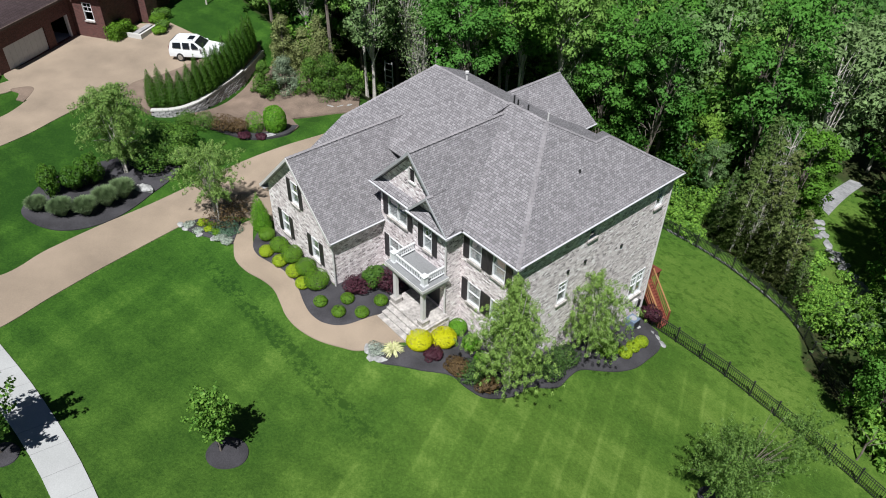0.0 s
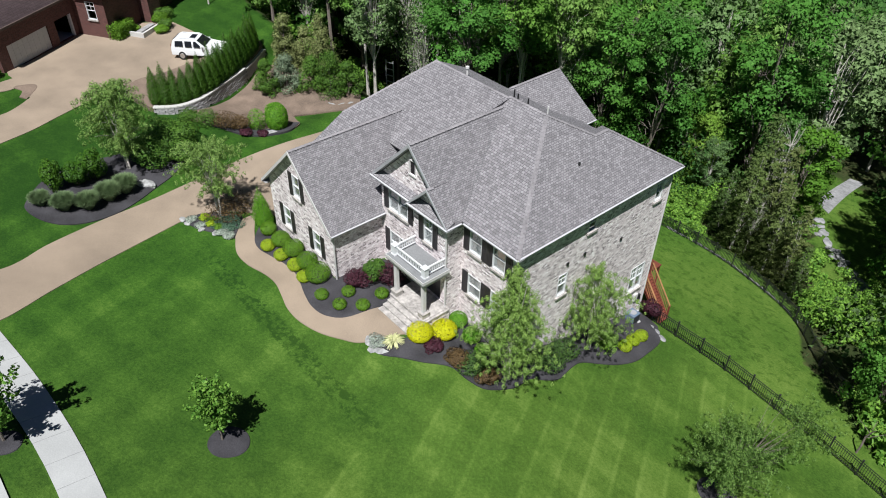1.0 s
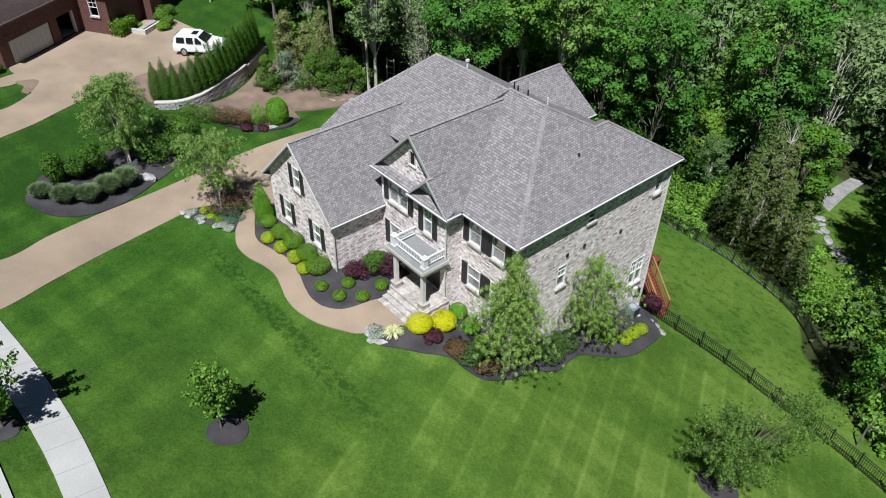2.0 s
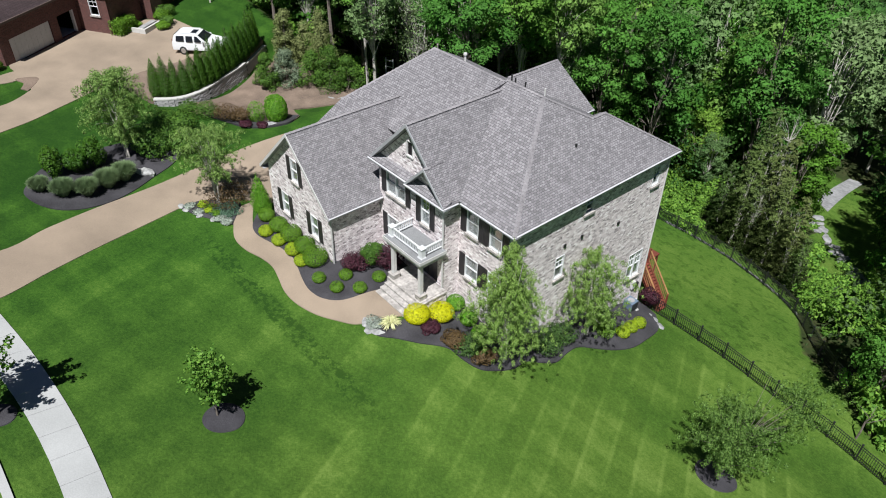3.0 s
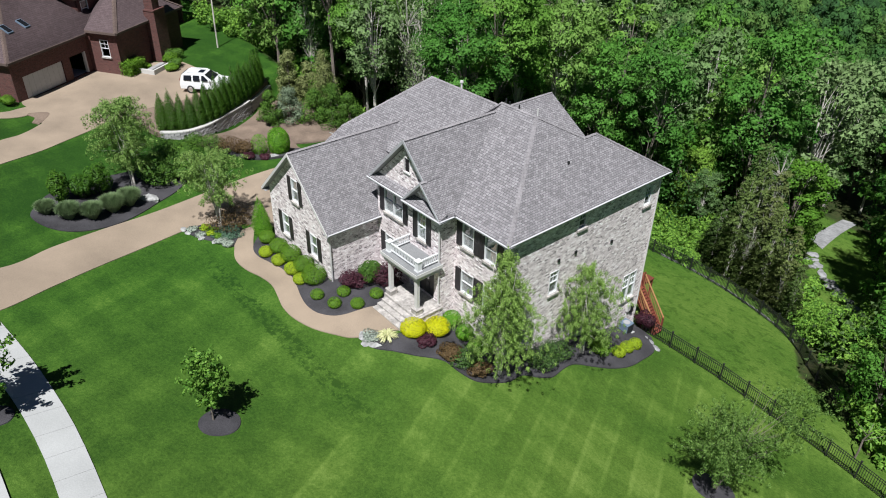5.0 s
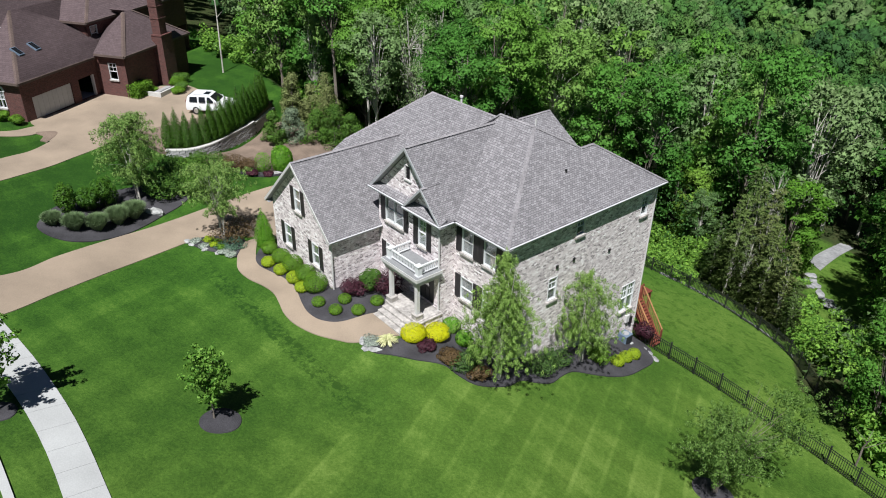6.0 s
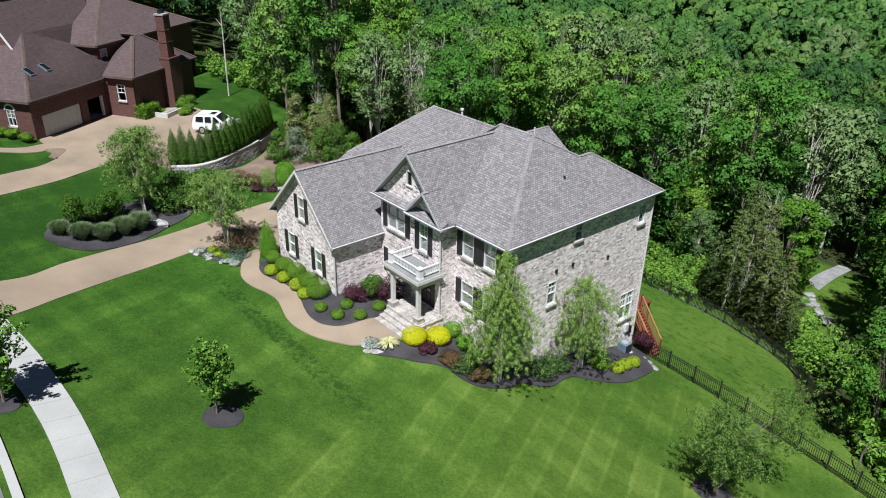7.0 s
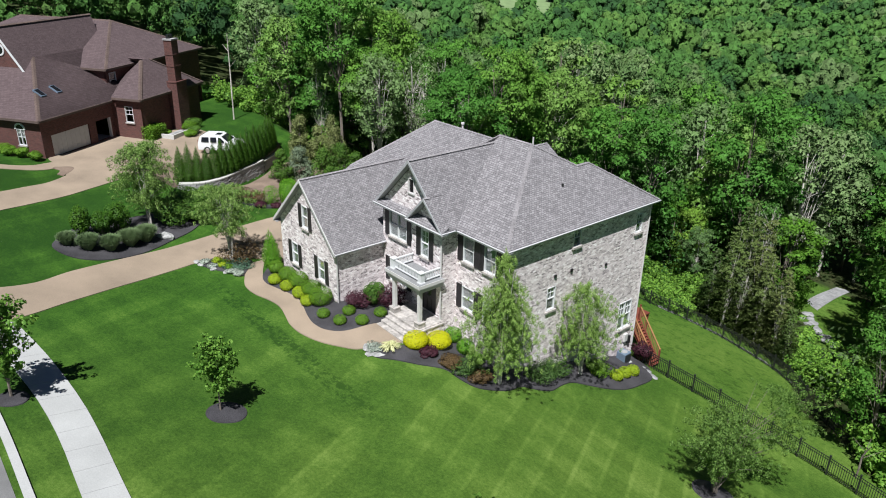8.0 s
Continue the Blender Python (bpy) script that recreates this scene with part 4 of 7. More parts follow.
# roof: each slope is a slab of its own
def slope(ring, owner=None, place=hpart, material=SHINGLE, thick=0.14):
    p = [Vector(q) for q in ring]
    n = (p[1] - p[0]).cross(p[2] - p[0]).normalized()
    if n.z < 0:
        n = -n
    bm = bmesh.new()
    prism(bm, [tuple(q) for q in p], tuple(-n * thick))
    return place("roof_slope", bm, material, owner)


def ridge_cap(points, place=hpart, owner=None, material=CAP, name="ridge_cap", wide=0.12, piece=0.3):
    """Overlapping cap shingles laid along a ridge or hip."""
    bm = bmesh.new()
    rings = []
    for a, b in zip(points, points[1:]):
        a, b = Vector(a), Vector(b)
        d = b - a
        side = d.cross(Vector((0, 0, 1))).normalized() * wide
        drop = Vector((0, 0, -wide * 0.55))
        k = max(1, int(d.length / piece))
        for i in range(k):
            for t, lift in ((i / k, 0.06), ((i + 0.98) / k, 0.03)):
                p = a + d * t + Vector((0, 0, lift))
                rings.append([bm.verts.new(q) for q in (p + side + drop, p, p - side + drop, p + drop * 1.6)])
    for p, q in zip(rings, rings[1:]):
        for j in range(4):
            bm.faces.new((p[j], p[(j + 1) % 4], q[(j + 1) % 4], q[j]))
    bm.faces.new(rings[0])
    bm.faces.new(rings[-1][::-1])
    return place(name, bm, material, owner)


H, R2, BR, J = (-4.85, 6.7, 10.213), (-7.75, 6.7, 10.213), (-3.13, 10.2, 8.87), (-3.13, 9.08, 8.87)
PEAK, LR = (-15.25, 7.5, 9.55), (-8.2, 7.5, 9.55)
slope([(0, 0, EAVE), (0, 14.04, EAVE), BR, J, H])
slope([(0, 0, EAVE), H, R2, (-7.75, 0, EAVE)])
slope([R2, H, J, (-6.26, 13.4, EAVE), (-7.75, 13.4, EAVE)])
slope([BR, (0, 14.04, EAVE), (-6.26, 14.04, EAVE)])
slope([BR, J, (-6.26, 13.4, EAVE), (-6.26, 14.04, EAVE)])
slope([(-7.75, 4.0, 9.65), R2, (-7.75, 9.0, 8.9), (-8.6, 9.0, 8.0), (-8.6, 4.0, 8.75)])
slope([PEAK, LR, (-8.2, 1.97, EAVE), (-18.25, 1.97, EAVE)])
slope([(-18.25, 1.97, EAVE), (-13.35, 1.97, EAVE), (-11.75, -1.2, 4.64), (-18.25, -1.2, 4.64)])
slope([PEAK, LR, (-8.2, 13.0, EAVE), (-18.25, 13.0, EAVE)])
slope([PEAK, (-18.25, 1.97, EAVE), (-18.25, 13.0, EAVE)])
# low rear wing
slope([(-13.75, 12.6, 6.5), (-13.75, 18.2, 6.5), (-9.8, 18.2, 4.0), (-9.8, 12.6, 4.0)])
slope([(-13.75, 12.6, 6.5), (-13.75, 18.2, 6.5), (-17.5, 18.2, 3.9), (-17.5, 12.6, 3.9)])
# gabled bay and the small gable on it
slope([(-7.55, -0.85, 9.88), (-7.55, 6.6, 9.88), (-4.12, 6.6, EAVE - 0.02), (-4.12, -0.85, EAVE - 0.02)])
slope([(-7.55, -0.85, 9.88), (-7.55, 7.6, 9.88), (-11.05, 7.6, EAVE - 0.02), (-11.05, -0.85, EAVE - 0.02)])
slope([(-5.75, -1.12, 8.08), (-5.75, 0.3, 8.08), (-4.1, 0.3, EAVE), (-4.1, -1.12, EAVE)], thick=0.1)
slope([(-5.75, -1.12, 8.08), (-5.75, 0.3, 8.08), (-7.4, 0.3, EAVE), (-7.4, -1.12, EAVE)], thick=0.1)
slope([(-11.05, -0.95, EAVE), (-7.3, -0.95, EAVE), (-7.3, -0.442, EAVE + 0.24), (-11.05, -0.442, EAVE + 0.24)], thick=0.08)
slope([(-7.4, -1.14, EAVE - 0.02), (-4.1, -1.14, EAVE - 0.02), (-4.1, -0.562, EAVE + 0.27), (-7.4, -0.562, EAVE + 0.27)], thick=0.08)
# street-side wing
WR = (-14.37, -4.36, 7.585)
slope([WR, (-14.37, 4.4, 7.585), (-10.42, 4.4, 3.77), (-10.42, -4.36, 3.77)])
slope([WR, (-14.37, 4.4, 7.585), (-18.32, 4.4, 3.77), (-18.32, -4.36, 3.77)])
for line in ([(0.02, 0.0, EAVE), H], [H, R2], [H, J, BR], [BR, (0.02, 14.04, EAVE)], [PEAK, LR], [PEAK, (-18.25, 1.97, EAVE)], [WR, (-14.37, 4.1, 7.585)], [(-7.55, -0.85, 9.88), (-7.55, 6.2, 9.88)],
             [(-13.75, 13.1, 6.5), (-13.75, 18.2, 6.5)], [(-5.75, -1.12, 8.08), (-5.75, -0.7, 8.08)]):
    ridge_cap(line)


def rake(a, b, depth, material=CREAM, deep=0.2):
    """The board along a gable's edge, with the soffit behind it."""
    a, b = Vector(a), Vector(b)
    bm = bmesh.new()
    prism(bm, [a + Vector((0, 0, 0.02)), b + Vector((0, 0, 0.02)), b + Vector((0, 0, -deep)), a + Vector((0, 0, -deep))], (0, -0.04, 0))
    hpart("bargeboard", bm, material)
    bm = bmesh.new()
    prism(bm, [a + Vector((0, 0, -deep + 0.03)), b + Vector((0, 0, -deep + 0.03)), b + Vector((0, 0, -deep)), a + Vector((0, 0, -deep))], (0, depth, 0))
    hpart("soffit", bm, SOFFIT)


rake((-14.37, -4.37, 7.585), (-10.42, -4.37, 3.77), 0.36)
rake((-18.32, -4.37, 3.77), (-14.37, -4.37, 7.585), 0.36)
rake((-7.55, -0.86, 9.88), (-5.75, -0.86, 8.06), 0.41, GREY_TRIM)
rake((-11.05, -0.86, 6.41), (-7.55, -0.86, 9.88), 0.41, GREY_TRIM)
rake((-5.75, -1.13, 8.08), (-4.1, -1.13, EAVE), 0.56, material=GREY_TRIM, deep=0.16)
rake((-7.4, -1.13, EAVE), (-5.75, -1.13, 8.08), 0.56, material=GREY_TRIM, deep=0.16)


def gutter(a, b, out):
    """A white gutter on a level eave."""
    a, b, o = Vector(a), Vector(b), Vector(out)
    bm = bmesh.new()
    prof = [(0.0, -0.02), (0.11, -0.02), (0.11, -0.045), (0.08, -0.045), (0.07, -0.14), (0.0, -0.14)]
    prism(bm, [a + o * p + Vector((0, 0, q)) for p, q in prof], b - a)
    hpart("gutter", bm, GUTTER)
    bm = bmesh.new()
    prism(bm, [a + o * p + Vector((0, 0, q)) for p, q in ((0.0, -0.12), (0.0, -0.15), (-0.45, -0.15), (-0.45, -0.12))], b - a)
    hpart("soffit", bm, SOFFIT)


gutter((0, 0, EAVE), (0, 14.04, EAVE), (1, 0, 0))
gutter((-4.1, 0, EAVE), (0.1, 0, EAVE), (0, -1, 0))
gutter((-4.1, -1.1, EAVE), (-4.1, 0.0, EAVE), (1, 0, 0))
gutter((-11.05, -0.95, EAVE), (-7.4, -0.95, EAVE), (0, -1, 0))
gutter((-7.4, -1.14, EAVE), (-4.0, -1.14, EAVE), (0, -1, 0))
gutter((-10.42, -4.36, 3.77), (-10.42, -0.5, 3.77), (1, 0, 0))
gutter((-18.32, -4.36, 3.77), (-18.32, 4, 3.77), (-1, 0, 0))
gutter((-9.8, 13.1, 4.0), (-9.8, 18.2, 4.0), (1, 0, 0))
gutter((-18.25, 2.2, EAVE), (-18.25, 13, EAVE), (-1, 0, 0))


def downspout(x, y, z0, z1):
    bm = boxes((x - 0.045, x + 0.045, y - 0.035, y + 0.035, z0 + 0.12, z1), bevel=0.012)
    box(bm, x - 0.045, x + 0.045, y - 0.22, y + 0.035, z0, z0 + 0.09)
    for z in (z0 + 0.5, (z0 + z1) / 2, z1 - 0.4):
        box(bm, x - 0.06, x + 0.06, y - 0.045, y + 0.045, z, z + 0.03)
    hpart("downspout", bm, CREAM)


downspout(-10.68, -4.08, 0.1, 3.65)
downspout(-4.44, -0.82, 0.1, 6.3)
downspout(-0.3, 13.58, -5.4, 6.3)
hpart("soil_pipe", (lambda bm: (tube(bm, [(-5.0, 6.95, 9.9), (-5.0, 6.95, 10.6)], [0.05, 0.05], 10), bm)[1])(bmesh.new()), CREAM)
hpart("roof_vent", boxes((-2.3, -2.2, 6.78, 6.9, 8.0, 8.36), bevel=0.02), DARK)
hpart("flue_pipe", (lambda bm: (tube(bm, [(-12.95, 8.15, 9.0), (-12.95, 8.15, 9.65)], [0.07, 0.07], 10), tube(bm, [(-12.95, 8.15, 9.65), (-12.95, 8.15, 9.77)], [0.13, 0.12], 10), bm)[2])(bmesh.new()), CREAM)
for x, y, z in ((-8.6, 8.0, 9.75), (-8.0, 7.7, 9.8), (-7.0, 7.5, 9.95)):
    hpart("vent_pipe", (lambda bm: (tube(bm, [(x, y, z - 0.4), (x, y, z + 0.15)], [0.05, 0.05], 8), bm)[1])(bmesh.new()), DARK)
for y, z in ((4.65, 3.5), (6.1, 3.49), (9.5, 2.9)):
    hpart("wall_vent", boxes((-0.38, -0.30, y - 0.09, y + 0.09, z - 0.1, z + 0.1), bevel=0.02), DARK)
hpart("meter_box", boxes((-0.38, -0.2, 12.5, 12.85, -3.9, -3.3), bevel=0.03), CREAM)
hpart("meter_box", boxes((-0.38, -0.22, 13.0, 13.25, -4.2, -3.6), bevel=0.03), DARK)
hpart("conduit", boxes((-0.37, -0.31, 12.62, 12.7, -5.4, -3.9)), CREAM)

# porch
hpart("porch_floor", boxes((-7.3, -4.2, -2.62, -0.74, -0.5, 0.62)), FLAG)
for i in range(3):
    bm = boxes((-7.12 + 0.004 * i, -4.5, -3.62 + 0.33 * i, -2.62, -0.4, 0.17 + 0.15 * i))
    bmesh.ops.bevel(bm, geom=[e for e in bm.edges], offset=0.02, segments=1, affect="EDGES")
    hpart("step", bm, FLAG)
hpart("porch_cheek", boxes((-4.5, -4.1, -3.4, -0.76, -0.6, 0.5)), BRICK)
hpart("porch_cheek_cap", boxes((-4.54, -4.06, -3.44, -0.76, 0.5, 0.58)), FLAG)
for x in (-7.0, -4.55):
    col = hpart("column", boxes((x - 0.115, x + 0.115, -2.415, -2.185, 0.95, 3.0), (x - 0.16, x + 0.16, -2.46, -2.14, 2.88, 3.1), bevel=0.015), CREAM)
    hpart("plinth", boxes((x - 0.24, x + 0.24, -2.54, -2.06, 0.3, 0.9), (x - 0.27, x + 0.27, -2.57, -2.03, 0.9, 0.97)), FLAG, col)
hpart("balcony_deck", boxes((-7.5, -4.2, -2.62, -0.745, 3.40, 3.48)), MEMBRANE)
hpart("balcony_fascia", boxes((-7.53, -4.17, -2.65, -2.62, 3.28, 3.49), (-7.53, -7.5, -2.62, -0.745, 3.28, 3.49), (-4.2, -4.17, -2.62, -0.745, 3.28, 3.49), (-7.45, -4.25, -2.57, -0.745, 3.1, 3.28), (-7.38, -4.32, -2.5, -0.745, 2.95, 3.1)), CREAM)
rail = hpart("balustrade", boxes((-7.1, -4.6, -2.27, -2.17, 4.02, 4.1)), WHITE)
for d in ((-7.1, -4.6, -2.26, -2.18, 3.58, 3.64), (-7.22, -7.12, -2.06, -0.76, 4.02, 4.1), (-7.21, -7.13, -2.06, -0.76, 3.58, 3.64), (-4.58, -4.48, -2.06, -0.76, 4.02, 4.1), (-4.57, -4.49, -2.06, -0.76, 3.58, 3.64)):
    hpart("handrail" if d[5] > 4 else "bottom_rail", boxes(d), WHITE, rail)
for x in (-7.17, -4.53):
    hpart("newel_post", boxes((x - 0.15, x + 0.15, -2.37, -2.07, 3.48, 4.12), (x - 0.19, x + 0.19, -2.41, -2.03, 4.12, 4.18), (x - 0.18, x + 0.18, -2.4, -2.04, 3.48, 3.56), bevel=0.012), WHITE, rail)
for i in range(17):
    x = -6.93 + i * 0.1415
    hpart("baluster", boxes((x - 0.022, x + 0.022, -2.242, -2.198, 3.64, 4.02)), WHITE, rail)
for x in (-7.17, -4.53):
    for i in range(9):
        y = -1.98 + i * 0.14
        hpart("baluster", boxes((x - 0.022, x + 0.022, y - 0.022, y + 0.022, 3.64, 4.02)), WHITE, rail)
door = hpart("front_door", boxes((-6.3, -5.4, -0.6, -0.54, 0.62, 2.85)), SHUTTER)
hpart("door_panel", boxes((-6.2, -5.9, -0.625, -0.6, 0.8, 1.5), (-5.8, -5.5, -0.625, -0.6, 0.8, 1.5)), SHUTTER, door)
hpart("door_glass", boxes((-6.15, -5.55, -0.612, -0.602, 1.65, 2.65)), GLASS, door)
hpart("door_frame", boxes((-6.75, -6.3, -0.62, -0.5, 0.62, 3.05), (-5.4, -4.95, -0.62, -0.5, 0.62, 3.05), (-6.3, -5.4, -0.62, -0.5, 2.85, 3.05)), SHUTTER, door)


# ---- sidewalk in slabs ----
sidewalk = tagged(thing("sidewalk", "", ""), "pale concrete sidewalk in scored slabs beside the street", "sidewalk", kind="structure")


def build_sidewalk():
    a = resample(smooth_line([(-17.4, -22.75), (-13.2, -22.3), (-10, -21.95), (-7, -21.8), (-4, -21.85), (0, -22.1), (6, -22.3), (18, -22.4)]), 24)
    b = resample(smooth_line([(-17.4, -21.0), (-13.2, -20.5), (-10, -20.28), (-7, -20.2), (-4, -20.3), (0, -20.55), (6, -20.8), (18, -20.9)]), 24)
    for p, q, r, s in zip(a, a[1:], b, b[1:]):
        bm = bmesh.new()
        ring = [p.lerp(q, 0.005), q.lerp(p, 0.005), s.lerp(r, 0.005), r.lerp(s, 0.005)]
        prism(bm, [(v.x, v.y, height(v.x, v.y) + 0.06) for v in ring], (0, 0, -0.15))
        part("slab", bm, CONCRETE, sidewalk)


build_sidewalk()


# ---- plants ----
def leaf_cloud(lobes, n, size, rng, droop=0.0, slim=0.55, core=0.5, up=0.35, corners=4, loose=0.34):
    """Leaves as small blades of four or three corners over a set of rounded clumps."""
    lobes = np.asarray(lobes, float)
    w = (lobes[:, 3] * lobes[:, 4] + lobes[:, 3] * lobes[:, 5])
    pick = rng.choice(len(lobes), n, p=w / w.sum())
    d = rng.normal(size=(n, 3))
    d /= np.linalg.norm(d, axis=1, keepdims=True)
    r = (core + (1 - core) * np.sqrt(rng.random(n)))[:, None]
    p = lobes[pick, :3] + d * r * lobes[pick, 3:6]
    nrm = d * 0.75 + rng.normal(size=(n, 3)) * loose + np.array([0, 0, up])
    nrm /= np.linalg.norm(nrm, axis=1, keepdims=True)
    t = rng.normal(size=(n, 3)) - np.array([0, 0, droop * 2.5])
    t -= nrm * (t * nrm).sum(1, keepdims=True)
    t /= np.linalg.norm(t, axis=1, keepdims=True) + 1e-9
    b = np.cross(nrm, t)
    s = (size * (0.6 + 0.8 * rng.random(n)))[:, None]
    # the lie of the clump, by which the leaves catch the light together
    lie = d + np.array([0, 0, 0.35]) + rng.normal(size=(n, 3)) * 0.22
    lie /= np.linalg.norm(lie, axis=1, keepdims=True)
    if corners == 3:
        return np.stack([p + t * s, p - t * s * 0.6 + b * s * slim, p - t * s * 0.6 - b * s * slim], axis=1), lie
    return np.stack([p + t * s, p + b * s * slim, p - t * s, p - b * s * slim], axis=1), lie


def leaf_arrays(*args, **kwargs):
    return leaf_cloud(*args, **kwargs)[0]


def leaf_mesh(name, quads, lie=None):
    if isinstance(quads, tuple):
        quads, lie = quads
    n, c = quads.shape[:2]
    mesh = bpy.data.meshes.new(name)
    mesh.vertices.add(n * c)
    mesh.vertices.foreach_set("co", quads.reshape(-1).astype(np.float32))
    mesh.loops.add(n * c)
    mesh.loops.foreach_set("vertex_index", np.arange(n * c, dtype=np.int32))
    mesh.polygons.add(n)
    mesh.polygons.foreach_set("loop_start", np.arange(0, n * c, c, dtype=np.int32))
    mesh.update(calc_edges=True)
    if lie is not None:
        each = lie if len(lie) == n * c else np.repeat(lie, c, axis=0)
        mesh.normals_split_custom_set_from_vertices(each.astype(np.float32))
    return mesh


def clumps(rng, count, z0, z1, radius, small, big, shape="round", lean=(0, 0)):
    """Clumps set over a crown from z0 to z1: round, cone or vase in outline, uneven all round."""
    out = []
    for i in range(count):
        t = (i + rng.random()) / count
        z = z0 + (z1 - z0) * t
        if shape == "round":
            reach = math.sqrt(max(0.05, 1 - (2 * t - 0.85) ** 2 / 1.5))
        elif shape == "cone":
            reach = 1.02 - 0.9 * t
        else:
            reach = 0.45 + 0.75 * t if t < 0.6 else 0.9 - 1.3 * (t - 0.6)
        a = rng.random() * 2 * math.pi
        q = radius * reach * (0.35 + 0.65 * math.sqrt(rng.random())) * (0.8 + 0.4 * rng.random())
        s = small + (big - small) * rng.random()
        out.append((lean[0] * t + q * math.cos(a), lean[1] * t + q * math.sin(a), z, s, s, s * 0.75))
    return out


def sprays(rng, count, z0, z1, radius, droop=1.0, rise=0.5, shape="cone", small=0.1, big=0.2):
    """Clumps strung along arching shoots that leave the stem and hang outwards: the feathery crown of a birch."""
    out = []
    for i in range(count):
        t = (i + rng.random()) / count
        reach = {"cone": 1.05 - 0.85 * t, "oval": 0.45 + 1.15 * math.sin(math.pi * (0.12 + 0.8 * t)) * 0.55, "vase": 0.55 + 0.5 * t if t < 0.7 else 0.9 - 1.6 * (t - 0.7)}[shape]
        a = 2.4 * i + rng.normal() * 0.4
        length = radius * reach * (0.65 + 0.5 * rng.random())
        base = z0 + (z1 - z0) * t
        for s in (0.3, 0.5, 0.68, 0.84, 1.0):
            q = big + (small - big) * s
            wob = rng.normal(size=2) * 0.06
            out.append((length * s * math.cos(a) + wob[0], length * s * math.sin(a) + wob[1], base + length * (rise * s - droop * s * s), q * 1.15, q * 1.15, q * (1.2 + 0.5 * droop)))
    out = [q for q in out if q[2] > 1.15 + q[5] and (q[2] > 2.2 or math.hypot(q[0], q[1]) < 1.9)]
    for i in range(5):
        out.append((0.05 * math.cos(i), 0.05 * math.sin(i), z1 + 0.14 * i - 0.1, 0.14 - 0.02 * i, 0.14 - 0.02 * i, 0.2))
    return out


def limbs(rng, lobes, trunk_top, fork, r0, count, sides=5, stems=1, spread=0.3):
    """A tapered trunk, forked into stems, with limbs out to some of the clumps."""
    bm = bmesh.new()
    heads = []
    for k in range(stems):
        a = 2 * math.pi * k / max(1, stems) + rng.random()
        o = spread * (0 if stems == 1 else 1)
        pts, rad, sway = [], [], rng.normal(size=2) * 0.04
        for i in range(7):
            t = i / 6
            pts.append((o * 0.35 * math.cos(a) + (o * 2.2 * math.cos(a) + sway[0] * trunk_top) * t ** 1.4, o * 0.35 * math.sin(a) + (o * 2.2 * math.sin(a) + sway[1] * trunk_top) * t ** 1.4, -0.3 + (trunk_top + 0.3) * t))
            rad.append(r0 * (1.25 if i == 0 else 1.0) * (1 - 0.8 * t))
        tube(bm, pts, rad, sides + 2)
        heads.append(pts)
    reach = max(math.hypot(q[0], q[1]) for q in lobes)
    for i in range(count):
        lobe = lobes[int(rng.random() * len(lobes))]
        pts = heads[i % len(heads)]
        j = min(5, max(1, int(6 * (fork + (0.95 - fork) * rng.random()))))
        a, b = Vector(pts[j]), Vector(lobe[:3])
        if b.z < a.z - 0.3:
            continue
        if math.hypot(b.x, b.y) > 0.6 * reach:
            b = a.lerp(b, 0.62)
        mid = a.lerp(b, 0.5) + Vector((0, 0, 0.12 * (b - a).length))
        r = r0 * 0.3 * (1 - 0.6 * j / 6)
        tube(bm, [a, a.lerp(mid, 0.5) + Vector((0, 0, 0.03)), mid, b], [r, r * 0.8, r * 0.6, r * 0.25], sides)
    return bm


def mass(lobes, rng, share):
    """The twigs and inner leaves of each clump: a small uneven mass within it, in three-cornered faces."""
    bm = bmesh.new()
    bmesh.ops.create_icosphere(bm, subdivisions=1, radius=1.0)
    faces = np.array([[v.index for v in q.verts] for q in bm.faces])
    unit = np.array([tuple(v.co) for v in bm.verts])
    bm.free()
    out = []
    for x, y, z, a, b, c in lobes:
        k = unit * (share * (0.85 + 0.4 * rng.random(len(unit))))[:, None] * np.array([a, b, c]) + np.array([x, y, z])
        out.append(k[faces])
    return np.concatenate(out)


def tree(name, at, lobes, leaves, size, leaf, bark, label, category, trunk_top, fork, r0, count, seed, stems=1, spread=0.3, droop=0.0, group="", slim=0.55, sides=5, core=0.5, corners=4):
    rng = np.random.default_rng(seed)
    ob = thing(name, label, category, at, group)
    part("trunk", limbs(rng, lobes, trunk_top, fork, r0, count, sides, stems, spread), bark, ob)
    cloud, lie = leaf_cloud(lobes, leaves, size, rng, droop, slim, core, 0.35, corners)
    if corners == 3:
        if leaves > 1500:
            cloud = np.concatenate([cloud, mass(lobes, rng, 0.36)])
        lie = cloud.mean(axis=1) * np.array([1, 1, 0.6]) - np.array([0, 0, trunk_top * 0.33])
        lie /= np.linalg.norm(lie, axis=1, keepdims=True)
        lie += np.array([0, 0, 0.45]) + rng.normal(size=lie.shape) * 0.38
        lie /= np.linalg.norm(lie, axis=1, keepdims=True)
    obj("crown", leaf_mesh("crown", cloud, lie), leaf, ob)
    return ob


def place_at(x, y, sink=0.0):
    return (x, y, height(x, y) - sink)


